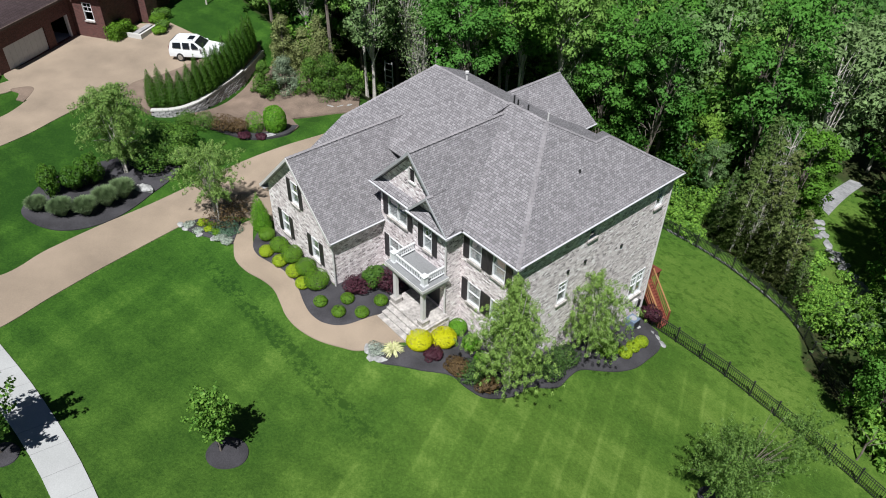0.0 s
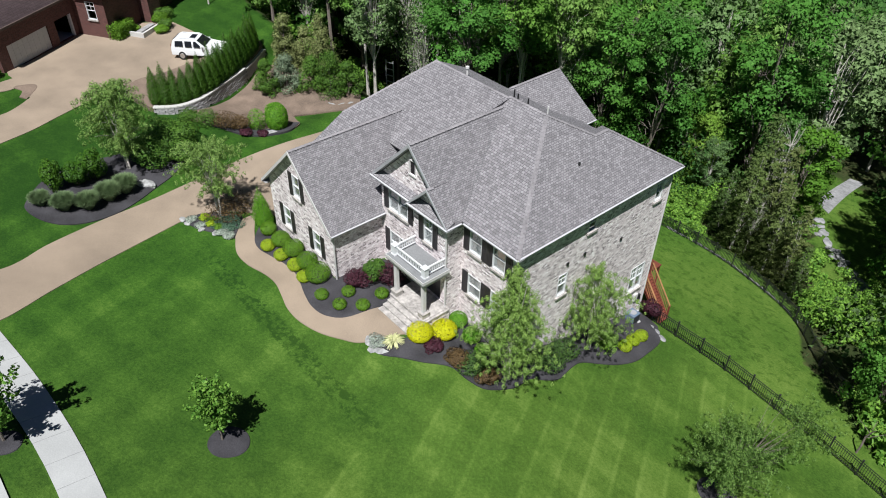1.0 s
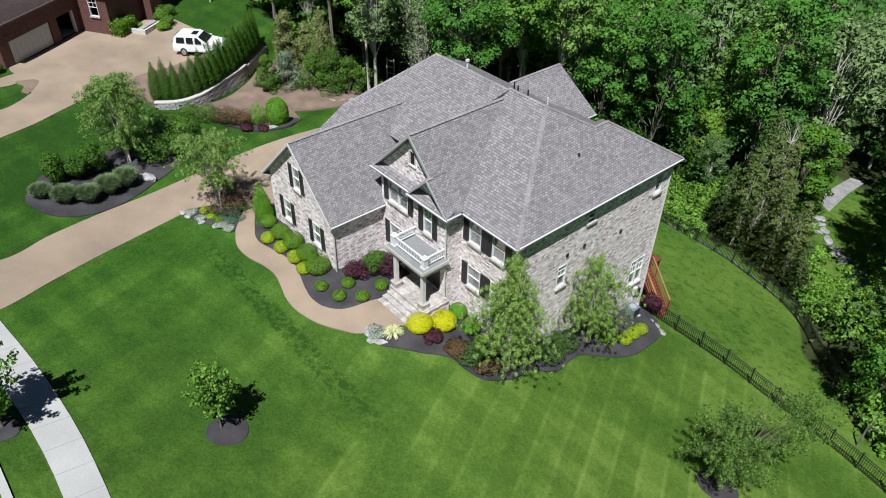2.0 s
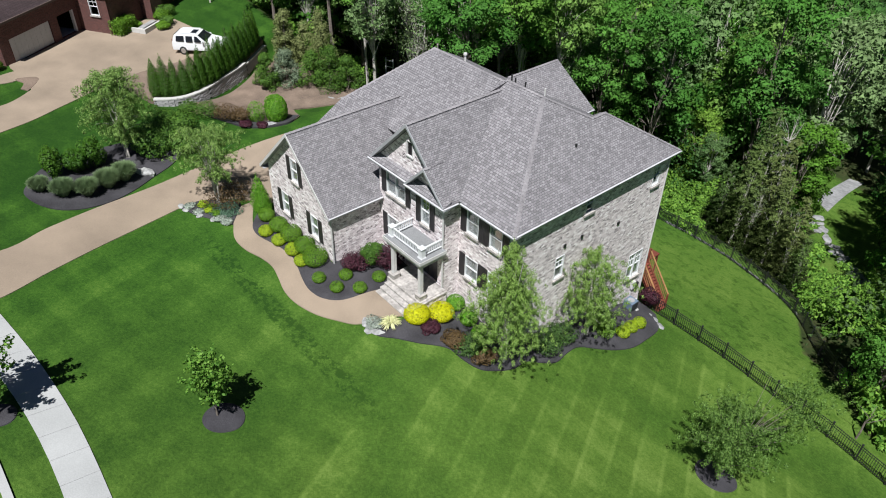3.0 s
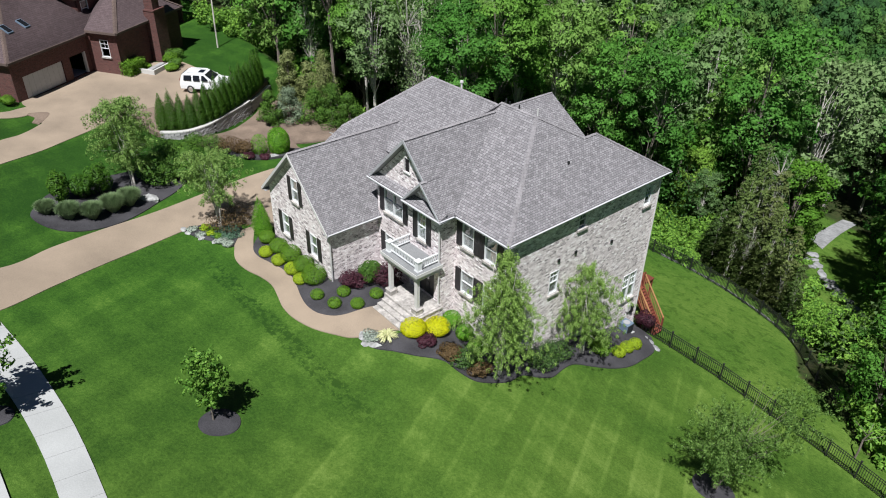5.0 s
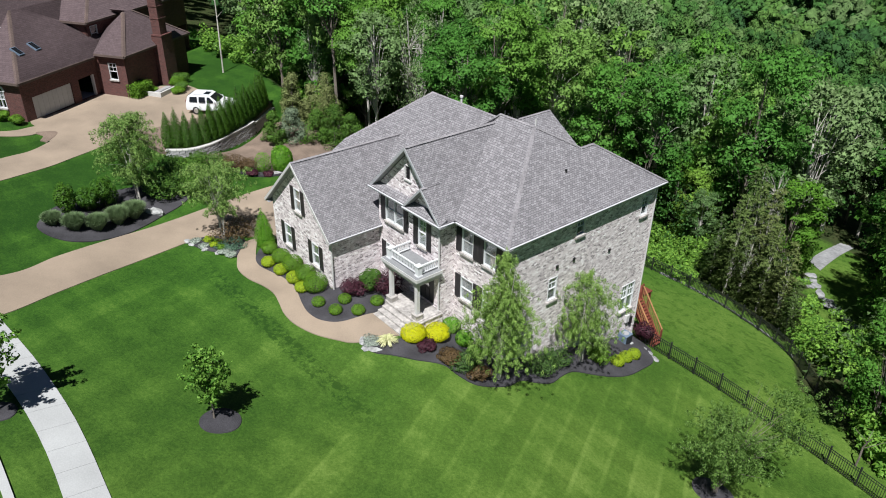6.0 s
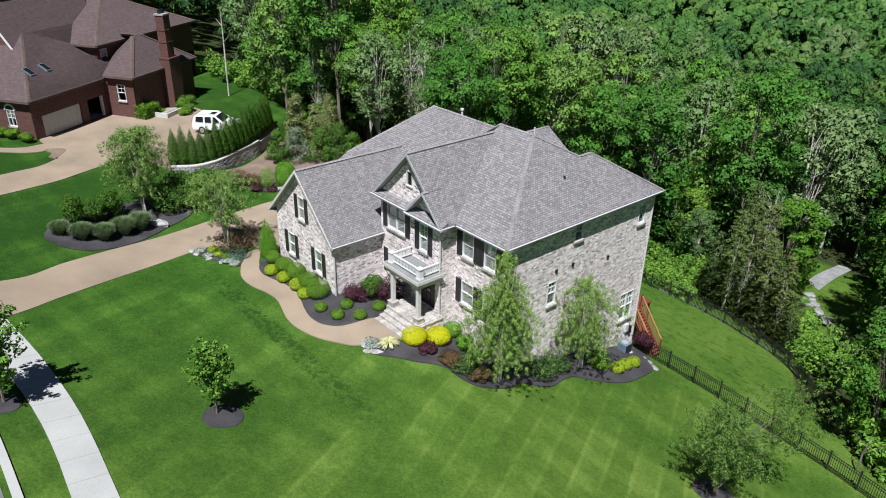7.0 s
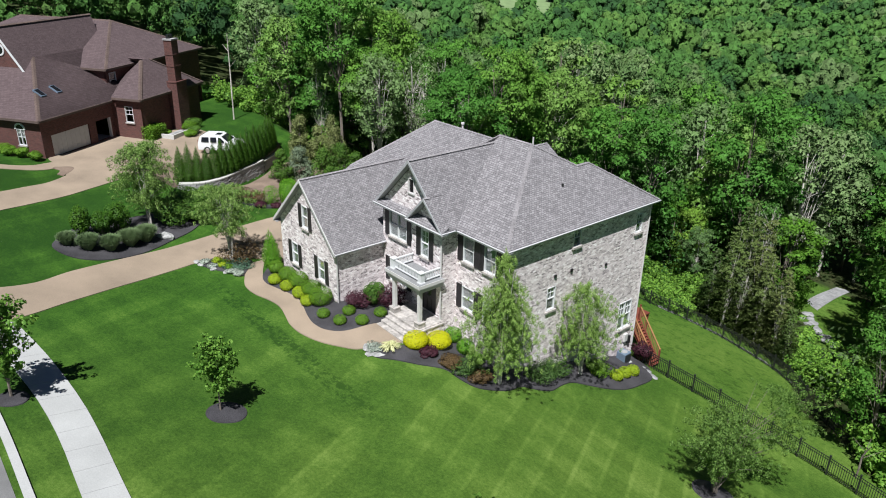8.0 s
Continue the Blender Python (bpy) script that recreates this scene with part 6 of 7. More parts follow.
def plant_woods():
    rng = np.random.default_rng(77)
    spots = []
    first = {id(q): True for q in (*kinds, *edge_kinds, *far_kinds, bare)}
    tries = 0
    # trees that stand clear at the edge: kind and size as they show
    cedar = kinds[6]
    margin = [(-28.4, 17.0, bare, 0.0), (-31.5, 18.5, bare, 0.0), (-19.5, 25.5, bare, 0.0), (-44.0, 15.0, bare, 0.0),
              (17.6, 17.4, kinds[4], 0.8), (20.9, 15.4, kinds[5], 0.8), (16.4, 21.2, kinds[5], 0.75), (21.5, 19.5, kinds[1], 0.9), (18.6, 23.8, kinds[4], 0.8), (15.4, 25.6, kinds[5], 0.55), (12.8, 29.5, kinds[5], 0.5), (17.0, 29.8, kinds[4], 0.7),
              (-11.5, 38.8, kinds[3], 0.62), (-9.0, 36.6, kinds[4], 0.42), (-14.5, 40.5, kinds[3], 0.7), (-22.0, 46.0, kinds[3], 1.15), (-18.0, 41.5, kinds[3], 1.0), (-25.5, 43.5, kinds[3], 1.1), (-16.5, 48.0, kinds[3], 1.05), (-12.0, 45.0, kinds[3], 0.9), (-5.4, 33.6, cedar, 0.6), (-2.9, 31.8, cedar, 0.78), (-1.0, 33.4, cedar, 0.86), (0.5, 31.3, cedar, 0.7), (2.6, 30.4, cedar, 0.62), (4.0, 29.4, cedar, 0.42),
              (-5.0, 38.0, cedar, 0.95), (-3.2, 35.6, cedar, 0.9), (-1.9, 32.4, bare, 0.42), (1.4, 32.2, bare, 0.4), (-4.2, 39.6, bare, 0.7)]
    while len(spots) < 185 and tries < 60000:
        tries += 1
        x, y = -98 + 128 * rng.random(), -5 + 95 * rng.random()
        own, fixed = None, 0.0
        if tries <= len(margin):
            x, y, own, fixed = margin[tries - 1]
        b, d = sector(x, y)
        gap = y - woods_edge(x)
        if own is None and (gap < 1.2 or (5.5 < x < 14 and y < 34) or (x < -24 and gap < 12 and rng.random() < 0.4) or (-20 < x < -7 and gap < 9)):
            continue
        if not 84 < b < 176 or d > 102 or (b < 95 and d > 62):
            continue
        if in_glade(x, y):
            continue
        if -22 < x < -5 and y < 24:
            continue
        if own is None and any((x - p) ** 2 + (y - q) ** 2 < (2.5 + 0.017 * d) ** 2 for p, q in spots):
            continue
        spots.append((x, y))
        u = rng.random()
        if own is not None:
            src = own
        elif gap < 24 and x < -22:
            src = (*edge_kinds, *edge_kinds, kinds[5], bare)[int(rng.random() * 6)]
        elif gap < 11 and -8 < x < 9 and u < 0.72:
            src = kinds[6]
        elif u < 0.62:
            src = kinds[int(rng.random() * 4)]
        elif u < 0.82:
            src = kinds[4 + int(rng.random() * 2)]
        elif u < 0.91:
            src = kinds[6]
        else:
            src = bare
        if d > 76 and src is not bare:
            src = far_kinds[0 if u < 0.4 else 1 if u < 0.72 else 2]
        s = (0.72 + 0.42 * rng.random()) * (0.85 if gap < 5 else 1.05)
        if fixed:
            s = fixed
        elif in_opening(x, y):
            if y > 33:
                continue
            src, s = kinds[6], 0.42 + 0.12 * rng.random()
        m = pose(x, y, height(x, y), 0, 0, 360 * rng.random()) @ Matrix.Diagonal((s * (0.9 + 0.25 * rng.random()), s, s * (0.92 + 0.2 * rng.random()), 1))
        if first[id(src)]:
            first[id(src)] = False
            src.matrix_world = m
            src.scale = (1, 1, 1)
            src.matrix_basis = m
        else:
            c = copy_thing(src, m)
            c.matrix_basis = m


plant_woods()


def plant_far_woods():
    """The canopy beyond: crowns of coarse leaves over trunks, joined as one."""
    rng = np.random.default_rng(78)
    blocks, taken, tries = [], {}, 0
    stock = []
    for i in range(12):
        # many small clumps over a dome: each a leafy shell round an inner mass
        lobes = []
        for k in range(17):
            a, t = 2.4 * k + rng.random(), (k + rng.random()) / 17
            q = 3.0 * math.sqrt(max(0.05, 1 - (1.1 * t - 0.12) ** 2)) * (0.55 + 0.5 * rng.random())
            r = 0.75 + 0.75 * rng.random()
            lobes.append((q * math.cos(a), q * math.sin(a), -1.6 + 5.4 * t, r, r, r * 0.85))
        leaf, _ = leaf_cloud(lobes, (950, 400, 620)[i // 4], (0.2, 0.27, 0.15)[i // 4], rng, 0.0, 0.8, 0.7, 0.4, 3)
        inner = mass(lobes, rng, 0.62 if i < 4 else 0.78)
        both = np.concatenate([inner, leaf])
        lie = both.mean(axis=1) * np.array([0.6, 0.6, 0.4])
        near = np.linalg.norm(both.mean(axis=1)[:, None] - np.asarray(lobes)[None, :, :3], axis=2).argmin(axis=1)
        own = both.mean(axis=1) - np.asarray(lobes)[near, :3]
        lie = lie / 2.2 + 0.6 * own / (np.linalg.norm(own, axis=1, keepdims=True) + 1e-6) + np.array([0, 0, 0.5]) + rng.normal(size=own.shape) * 0.4
        lie /= np.linalg.norm(lie, axis=1, keepdims=True)
        stock.append((both, np.repeat(lie[:, None], 3, 1), len(inner)))
    tones, lies = [], []
    n = 0
    while n < 1700 and tries < 160000:
        tries += 1
        b, d = 88 + 92 * rng.random(), math.sqrt(400 ** 2 * rng.random())
        if (b < 95 and d > 70) or (d > 110 and not 102 < b < 177):
            continue
        x, y = 22 + d * math.cos(math.radians(b)), -24 + d * math.sin(math.radians(b))
        if y < woods_edge(x) + (3.5 if d < 100 else 3) or in_opening(x, y) or in_glade(x, y) or (-22 < x < -4 and y < 25):
            continue
        if 131.2 < b < 136.4 and (238 if b < 133 else 250) < d < 355:
            continue
        cell = 6.0 if d < 200 else 8.5
        key = (cell, int(x // cell), int(y // cell))
        if key in taken:
            continue
        taken[key] = True
        n += 1
        a, s = rng.random() * 2 * math.pi, (0.8 + 0.55 * rng.random()) * (1.0 if d < 200 else 1.4)
        if d < 96 and (rng.random() < 0.4 or (x < -24 and y - woods_edge(x) < 20)):
            continue
        q, lie, solid = stock[int(rng.random() * 4) + (8 if d < 96 else 0 if d < 165 else 4)]
        if d < 96:
            q, lie = q[solid:], lie[solid:]
        elif d > 220:
            q, lie = q[:solid + 330], lie[:solid + 330]
        c, sn = math.cos(a) * s, math.sin(a) * s
        high = s * (0.85 + 0.4 * rng.random())
        turn = np.array([[c, sn, 0], [-sn, c, 0], [0, 0, high]])
        blocks.append(q @ turn + np.array([x, y, height(x, y) + (7.5 + 4.0 * rng.random() if d > 96 else 0.6 + 3.2 * rng.random()) + high]))
        lies.append(lie @ np.array([[c / s, sn / s, 0], [-sn / s, c / s, 0], [0, 0, 1]]))
        tones.append(np.full(len(q) * 3, min(1.0, max(0.0, rng.normal(0.45, 0.3)))))
    mesh = leaf_mesh("far_woods", np.concatenate(blocks))
    mesh.normals_split_custom_set_from_vertices(np.concatenate(lies).reshape(-1, 3).astype(np.float32))
    tone = mesh.attributes.new("tree_tone", "FLOAT", "POINT")
    tone.data.foreach_set("value", np.concatenate(tones).astype(np.float32))
    tagged(obj("far_woods", mesh, FAR_LEAF), "unbroken green tree canopy rolling to the horizon", "woods", kind="stuff")


def plant_undergrowth():
    """Bushes and saplings along the edge of the woods."""
    rng = np.random.default_rng(79)
    blocks, n = [], 0
    while n < 330:
        x = -72 + 96 * rng.random()
        y = woods_edge(x) + 0.6 + 22 * rng.random() ** 1.6
        b, d = sector(x, y)
        if not 95 < b < 174 or (-22 < x < -5 and y < 22) or (x < -27 and rng.random() < 0.8) or (6 < x < 14 and y < 26) or (-11 < x < 9 and (y - woods_edge(x) < 5 or rng.random() < 0.6)) or in_glade(x, y) or (-62 < x < -50 and y < 20):
            continue
        n += 1
        r, h = 0.7 + 1.0 * rng.random(), 1.0 + 2.2 * rng.random()
        lob = clumps(rng, 7, h * 0.25, h * 0.9, r, 0.4, 0.8, "round")
        blocks.append(leaf_arrays(lob, 420, 0.15, rng, 0.0, 0.7, 0.5, 0.4, 3) + np.array([x, y, height(x, y)]))
    for i in range(48):
        x = 13.5 + 8.0 * rng.random()
        y = woods_edge(x) + 1.5 + 8.0 * rng.random()
        if in_glade(x, y):
            continue
        r, h = 0.7 + 0.8 * rng.random(), 1.1 + 1.9 * rng.random()
        lob = clumps(rng, 10, h * 0.2, h * 0.95, r, 0.35, 0.7, "round")
        blocks.append(leaf_arrays(lob, 800, 0.11, rng, 0.0, 0.7, 0.5, 0.4, 3) + np.array([x, y, height(x, y)]))
    for i in range(34):
        x, y = 5.6 + 5.4 * rng.random(), 27.4 + 8.5 * rng.random()
        r, h = 0.7 + 0.7 * rng.random(), 1.0 + 1.9 * rng.random()
        lob = clumps(rng, 10, h * 0.15, h * 0.95, r, 0.35, 0.65, "round")
        blocks.append(leaf_arrays(lob, 800, 0.1, rng, 0.0, 0.7, 0.5, 0.4, 3) + np.array([x, y, height(x, y)]))
    for i in range(24):
        t = rng.random()
        x, y = -66.0 + 13.0 * t + rng.normal() * 0.7, 11.0 + 6.0 * t + rng.normal() * 1.1
        r, h = 0.7 + 0.8 * rng.random(), 1.2 + 2.2 * rng.random()
        lob = clumps(rng, 9, h * 0.15, h * 0.95, r, 0.35, 0.7, "round")
        blocks.append(leaf_arrays(lob, 480, 0.14, rng, 0.0, 0.7, 0.5, 0.4, 3) + np.array([x, y, height(x, y)]))
    for i in range(46):
        x, y = -15.5 + 9.5 * rng.random(), 29.6 + 7.5 * rng.random() ** 1.2
        r, h = 0.6 + 0.7 * rng.random(), 0.8 + 1.8 * rng.random() * (0.6 if y < 32 else 1.2)
        lob = clumps(rng, 10, h * 0.15, h * 0.95, r, 0.3, 0.6, "round")
        blocks.append(leaf_arrays(lob, 700, 0.1, rng, 0.0, 0.7, 0.5, 0.4, 3) + np.array([x, y, height(x, y)]))
    ob = obj("undergrowth", leaf_mesh("undergrowth", np.concatenate(blocks)), UNDER_LEAF)
    tagged(ob, "tangled green undergrowth along the edge of the woods", "undergrowth", kind="stuff")


PASTURE = plain("pasture", (0.15, 0.22, 0.095), 0.9, 0.3, 0.2, stain=0.02)
draped("pasture", [(-100, 132), (-130, 160), (-190, 218), (-260, 285)], [(-118, 120), (-150, 146), (-215, 205), (-290, 275)], 0.25, 30, 6, PASTURE, "pale open pasture among distant woods", "pasture")
plant_far_woods()
plant_undergrowth()


# ---- fences ----
def fence(name, line, label, spacing=1.85, high=1.25):
    """Black metal fence: square posts with caps, three rails, thin pickets, stepping with the ground."""
    pts = resample(smooth_line(line), max(2, round(sum((Vector(b) - Vector(a)).length for a, b in zip(line, line[1:])) / spacing)) + 1)
    x0, y0 = pts[0]
    ob = thing(name, label, "fence", (x0, y0, height(x0, y0)))
    base = ob.matrix_world.translation
    post_mesh = bpy.data.meshes.new("post")
    bm = boxes((-0.045, 0.045, -0.045, 0.045, -0.3, high + 0.1), (-0.06, 0.06, -0.06, 0.06, high + 0.1, high + 0.14))
    bm.to_mesh(post_mesh)
    picket_mesh = bpy.data.meshes.new("picket")
    bm = boxes((-0.015, 0.015, -0.015, 0.015, 0.08, high))
    bm.to_mesh(picket_mesh)
    for p in pts:
        q = obj("post", post_mesh, DARK, ob)
        q.location = Vector((p.x, p.y, height(p.x, p.y))) - base
    for a, b in zip(pts, pts[1:]):
        za, zb = height(a.x, a.y), height(b.x, b.y)
        va, vb = Vector((a.x, a.y, za)) - base, Vector((b.x, b.y, zb)) - base
        for h in (0.16, high - 0.22, high - 0.04):
            bm = bmesh.new()
            side = (vb - va).cross(Vector((0, 0, 1))).normalized() * 0.016
            up = Vector((0, 0, 0.017))
            c = Vector((0, 0, h))
            prism(bm, [va + c + side + up, va + c - side + up, va + c - side - up, va + c + side - up], vb - va)
            part("rail", bm, DARK, ob)
        n = 14
        for i in range(1, n):
            q = obj("picket", picket_mesh, DARK, ob)
            q.location = va.lerp(vb, i / n)
    return ob


fence("near_fence", [(0.75, 13.75), (2.5, 14.05), (6.0, 14.45), (9, 14.4), (14, 13.9), (17, 13.35), (23, 12.4)], "black metal picket fence running down from the house corner")
fence("far_fence", [(-12.0, 27.6), (-8.7, 28.2), (-4.9, 28.75), (-1.5, 28.7), (1.7, 28.0), (4.2, 27.2), (6.6, 25.6), (9.2, 22.6), (12.4, 19.8)], "black metal picket fence along the edge of the woods")


# ---- wooden stair at the back ----
def build_stair():
    x0, z0, x1, z1 = -1.0, -3.25, 1.15, height(1.15, 14.6) + 0.02
    ob = thing("deck_stair", "red-stained wooden stair with pine handrail from rear deck", "stair", (x1, 14.6, z1))
    o = Vector((-x1, -14.6, -z1))

    def put(name, bm, mat, label=""):
        bmesh.ops.translate(bm, verts=bm.verts, vec=o)
        return part(name, bm, mat, ob, label)
    n = max(3, round((z0 - z1) / 0.18))
    for y in (14.1, 15.05):
        bm = bmesh.new()
        prism(bm, [(x0, y, z0 + 0.05), (x1, y, z1 + 0.2), (x1, y, z1 - 0.05), (x0, y, z0 - 0.25)], (0, 0.05, 0))
        put("stringer", bm, REDWOOD)
    for i in range(n):
        x = x0 + (x1 - x0) * (i + 0.5) / n
        z = z0 + (z1 - z0) * (i + 1) / n
        put("tread", boxes((x - 0.15, x + 0.15, 14.15, 15.05, z + 0.12, z + 0.16)), REDWOOD)
    for y in (14.06, 15.1):
        for x, zb in ((x0 + 0.05, z0), (x1 - 0.05, z1)):
            put("post", boxes((x - 0.05, x + 0.05, y - 0.05, y + 0.05, zb - 0.1, zb + 1.18)), REDWOOD)
        for h, mat in ((0.2, REDWOOD), (1.08, PINE)):
            bm = bmesh.new()
            prism(bm, [(x0, y - 0.06, z0 + h), (x0, y + 0.06, z0 + h), (x0, y + 0.06, z0 + h + 0.06), (x0, y - 0.06, z0 + h + 0.06)], (x1 - x0, 0, z1 - z0))
            put("handrail", bm, mat)
        for i in range(1, 16):
            t = i / 16
            x, z = x0 + (x1 - x0) * t, z0 + (z1 - z0) * t
            put("baluster", boxes((x - 0.02, x + 0.02, y - 0.02, y + 0.02, z + 0.2, z + 1.1)), PINE)
    put("landing", boxes((-2.6, x0, 14.1, 16.5, z0 - 0.05, z0 + 0.05)), REDWOOD)
    for x, y in ((-2.5, 16.4), (-1.1, 16.4), (-1.1, 14.2)):
        put("support_post", boxes((x - 0.06, x + 0.06, y - 0.06, y + 0.06, height(x, y) - 0.2, z0 - 0.05)), REDWOOD)


build_stair()


# ---- stones, and the box by the side wall ----
def boulder(name, x, y, sx, sy, sz, turn, seed, label, material=ROCK, lift=0.0, group=""):
    rng = np.random.default_rng(seed)
    bm = bmesh.new()
    bmesh.ops.create_icosphere(bm, subdivisions=3, radius=1.0)
    ph = rng.random(3) * 20
    for v in bm.verts:
        d = noise.noise(v.co * 1.3 + Vector(ph)) * 0.35 + noise.noise(v.co * 3.1 + Vector(ph)) * 0.13
        v.co = Vector((v.co.x * sx, v.co.y * sy, v.co.z * sz)) * (1 + d)
    ob = part(name, bm, material, None)
    ob.matrix_world = pose(x, y, height(x, y) + sz * 0.35 + lift, 0, 0, turn)
    return tagged(ob, label, "stone", group)


boulder("boulder", -27.6, -8.85, 0.8, 0.32, 0.35, 35, 1, "pale grey boulder in the island bed")
boulder("boulder", -29.0, 2.0, 0.45, 0.28, 0.26, 60, 2, "white rounded stone at the bed edge")
boulder("boulder", -30.0, 0.5, 0.25, 0.2, 0.2, 10, 3, "small pale stone in mulch")
for i, (x, y, s) in enumerate(((1.75, 12.95, 0.3), (2.3, 12.75, 0.33), (1.2, 13.05, 0.28))):
    boulder("edging_stone", x, y, s, s * 0.6, 0.09, -12, 10 + i, "flat pale stone at the end of the bed", RIVER, group="edging stones")
for i, (x, y, s) in enumerate(((-5.35, -5.3, 0.55), (-4.5, -5.2, 0.58), (-4.9, -5.55, 0.4))):
    boulder("flat_stone", x, y, s, s * 0.7, 0.07, 50 * i, 20 + i, "flat grey stone at the walkway end", group="walkway stones")
for i, (x, y, s) in enumerate(((-22.6, -8.5, 0.3), (-22.0, -8.45, 0.25), (-20.9, -8.0, 0.28), (-20.0, -7.45, 0.3), (-19.3, -7.05, 0.28))):
    boulder("edging_stone", x, y, s, s * 0.7, 0.12, 50 * i, 30 + i, "pale rough edging stone by the lawn", group="edging stones")
for i, p in enumerate(resample(smooth_line([(-7.5, 28.65), (-4.9, 29.0), (-1.5, 28.95), (1.7, 28.25), (4.2, 27.45), (6.0, 26.3)]), 24)):
    turn = 8 if p.x < -5 else 0 if p.x < -1.5 else -14 if p.x < 3 else -30
    boulder("fence_stone", p.x, p.y, 0.31 + 0.05 * math.sin(i * 1.9), 0.1, 0.13, turn, 80 + i, "low grey edging stone along the fence foot", RIVER, group="fence stones")
for i, (x, y, s, t) in enumerate(((-31.2, 9.2, 0.6, 20), (-30.5, 9.8, 0.5, 70), (-29.9, 10.2, 0.55, 110))):
    boulder("bank_stone", x, y, s, s * 0.4, 0.14, t, 40 + i, "flat pale stone lying on the mulch bank", group="bank stones")
for i in range(26):
    t = i / 25
    x, y = -1.6 + 9.0 * t + 0.45 * math.sin(i * 2.3), 47.6 - 9.2 * t ** 0.75 + 0.4 * math.cos(i * 1.7)
    size = (0.36 if i % 4 else 0.62) + 0.14 * math.sin(i * 3.1)
    boulder("creek_stone", x, y, size, size * 0.7, 0.18, 40 * i, 60 + i, "flat pale grey stone in the woodland creek bed", RIVER, 0.05, "creek stones")
unit = thing("air_conditioner", "blue-grey outdoor air conditioner at the back corner", "air conditioner", place_at(0.2, 12.05, 0.12))
part("cabinet", boxes((-0.36, 0.36, -0.36, 0.36, 0.12, 0.88), bevel=0.04), BLUE, unit)
part("pad", boxes((-0.46, 0.46, -0.46, 0.46, -0.25, 0.12)), CONCRETE, unit)
for i in range(8):
    part("louvre", boxes((0.36, 0.375, -0.32, 0.32, 0.2 + i * 0.08, 0.235 + i * 0.08)), DARK, unit)
bm = bmesh.new()
tube(bm, [(0, 0, 0.88), (0, 0, 0.9)], [0.24, 0.24], 20)
part("fan_grille", bm, SOFFIT, unit)


# ---- retaining wall of split blocks ----
def build_wall():
    ob = tagged(thing("retaining_wall", "", "", (-36.5, -2, height(-36.5, -2))), "curved retaining wall of grey split blocks with pale capstones", "retaining wall", kind="structure")
    base = ob.matrix_world.translation
    line = smooth_line([(-36.5, -4.3), (-35.7, -3.2), (-35.38, -2.2), (-35.45, -1.2), (-35.8, -0.1), (-37.0, 2.1), (-38.15, 4.25), (-39.2, 5.6), (-40.4, 7.05), (-41.6, 8.5)])
    length = sum((b - a).length for a, b in zip(line, line[1:]))
    n = int(length / 0.46)
    pts = resample(line, n + 1)
    stock = []
    rng = np.random.default_rng(5)
    for i in range(5):
        bm = boxes((-0.225, 0.225, -0.15, 0.15, 0.0, 0.19), bevel=0.018)
        for v in bm.verts:
            if v.co.y < -0.1:
                v.co.y -= 0.05 * rng.random()
        mesh = bpy.data.meshes.new("block")
        bm.to_mesh(mesh)
        mesh.materials.append(BLOCK)
        stock.append(mesh)
    cap = bpy.data.meshes.new("capstone")
    bm = boxes((-0.229, 0.229, -0.2, 0.19, 0.0, 0.12), bevel=0.015)
    bm.to_mesh(cap)
    cap.materials.append(CAPSTONE)
    for i in range(n):
        a, b = pts[i], pts[i + 1]
        mid = a.lerp(b, 0.5)
        turn = math.atan2(b.y - a.y, b.x - a.x)
        t = i / n
        courses = 4 if t < 0.12 else (5 if t < 0.3 else 8)
        level = 1.33 if t < 0.68 else 1.13
        foot = level - courses * 0.192
        for c in range(courses):
            q = new("block", stock[int(rng.random() * 5)])
            q.parent = ob
            shift = Vector((math.cos(turn), math.sin(turn), 0)) * (0.22 if c % 2 else 0.0)
            q.matrix_basis = Matrix.Translation(Vector((mid.x, mid.y, foot + c * 0.192)) + shift - base) @ Matrix.Rotation(turn, 4, "Z")
        q = new("capstone", cap)
        q.parent = ob
        q.matrix_basis = Matrix.Translation(Vector((mid.x, mid.y, foot + courses * 0.192)) - base) @ Matrix.Rotation(turn, 4, "Z")


build_wall()


# ---- the red brick house next door ----
NX, NY, NZ = -48.7, -11.9, 1.92
U, V = Vector((-0.55, 0.835)), Vector((-0.835, -0.55))
neighbour = thing("brick_house", "dark red brick house with brown shingle roof and tall chimney", "house", (NX, NY, NZ))
# its own frame: a runs back along the garage wall, b along the street front
neighbour.matrix_world = Matrix(((U.x, -V.x, 0, NX), (U.y, -V.y, 0, NY), (0, 0, 1, NZ), (0, 0, 0, 1)))


def npart(name, bm, material, parent=None, label=""):
    return part(name, bm, material, parent or neighbour, label)


def nwall(axis, at, inward, u0, u1, z0, top, openings=()):
    return npart("wall", wall_solid(axis, at, inward, u0, u1, z0, top, list(openings)), RED_BRICK)


def nslope(*ring):
    return slope(ring, None, npart, BROWN_SHINGLE, 0.16)


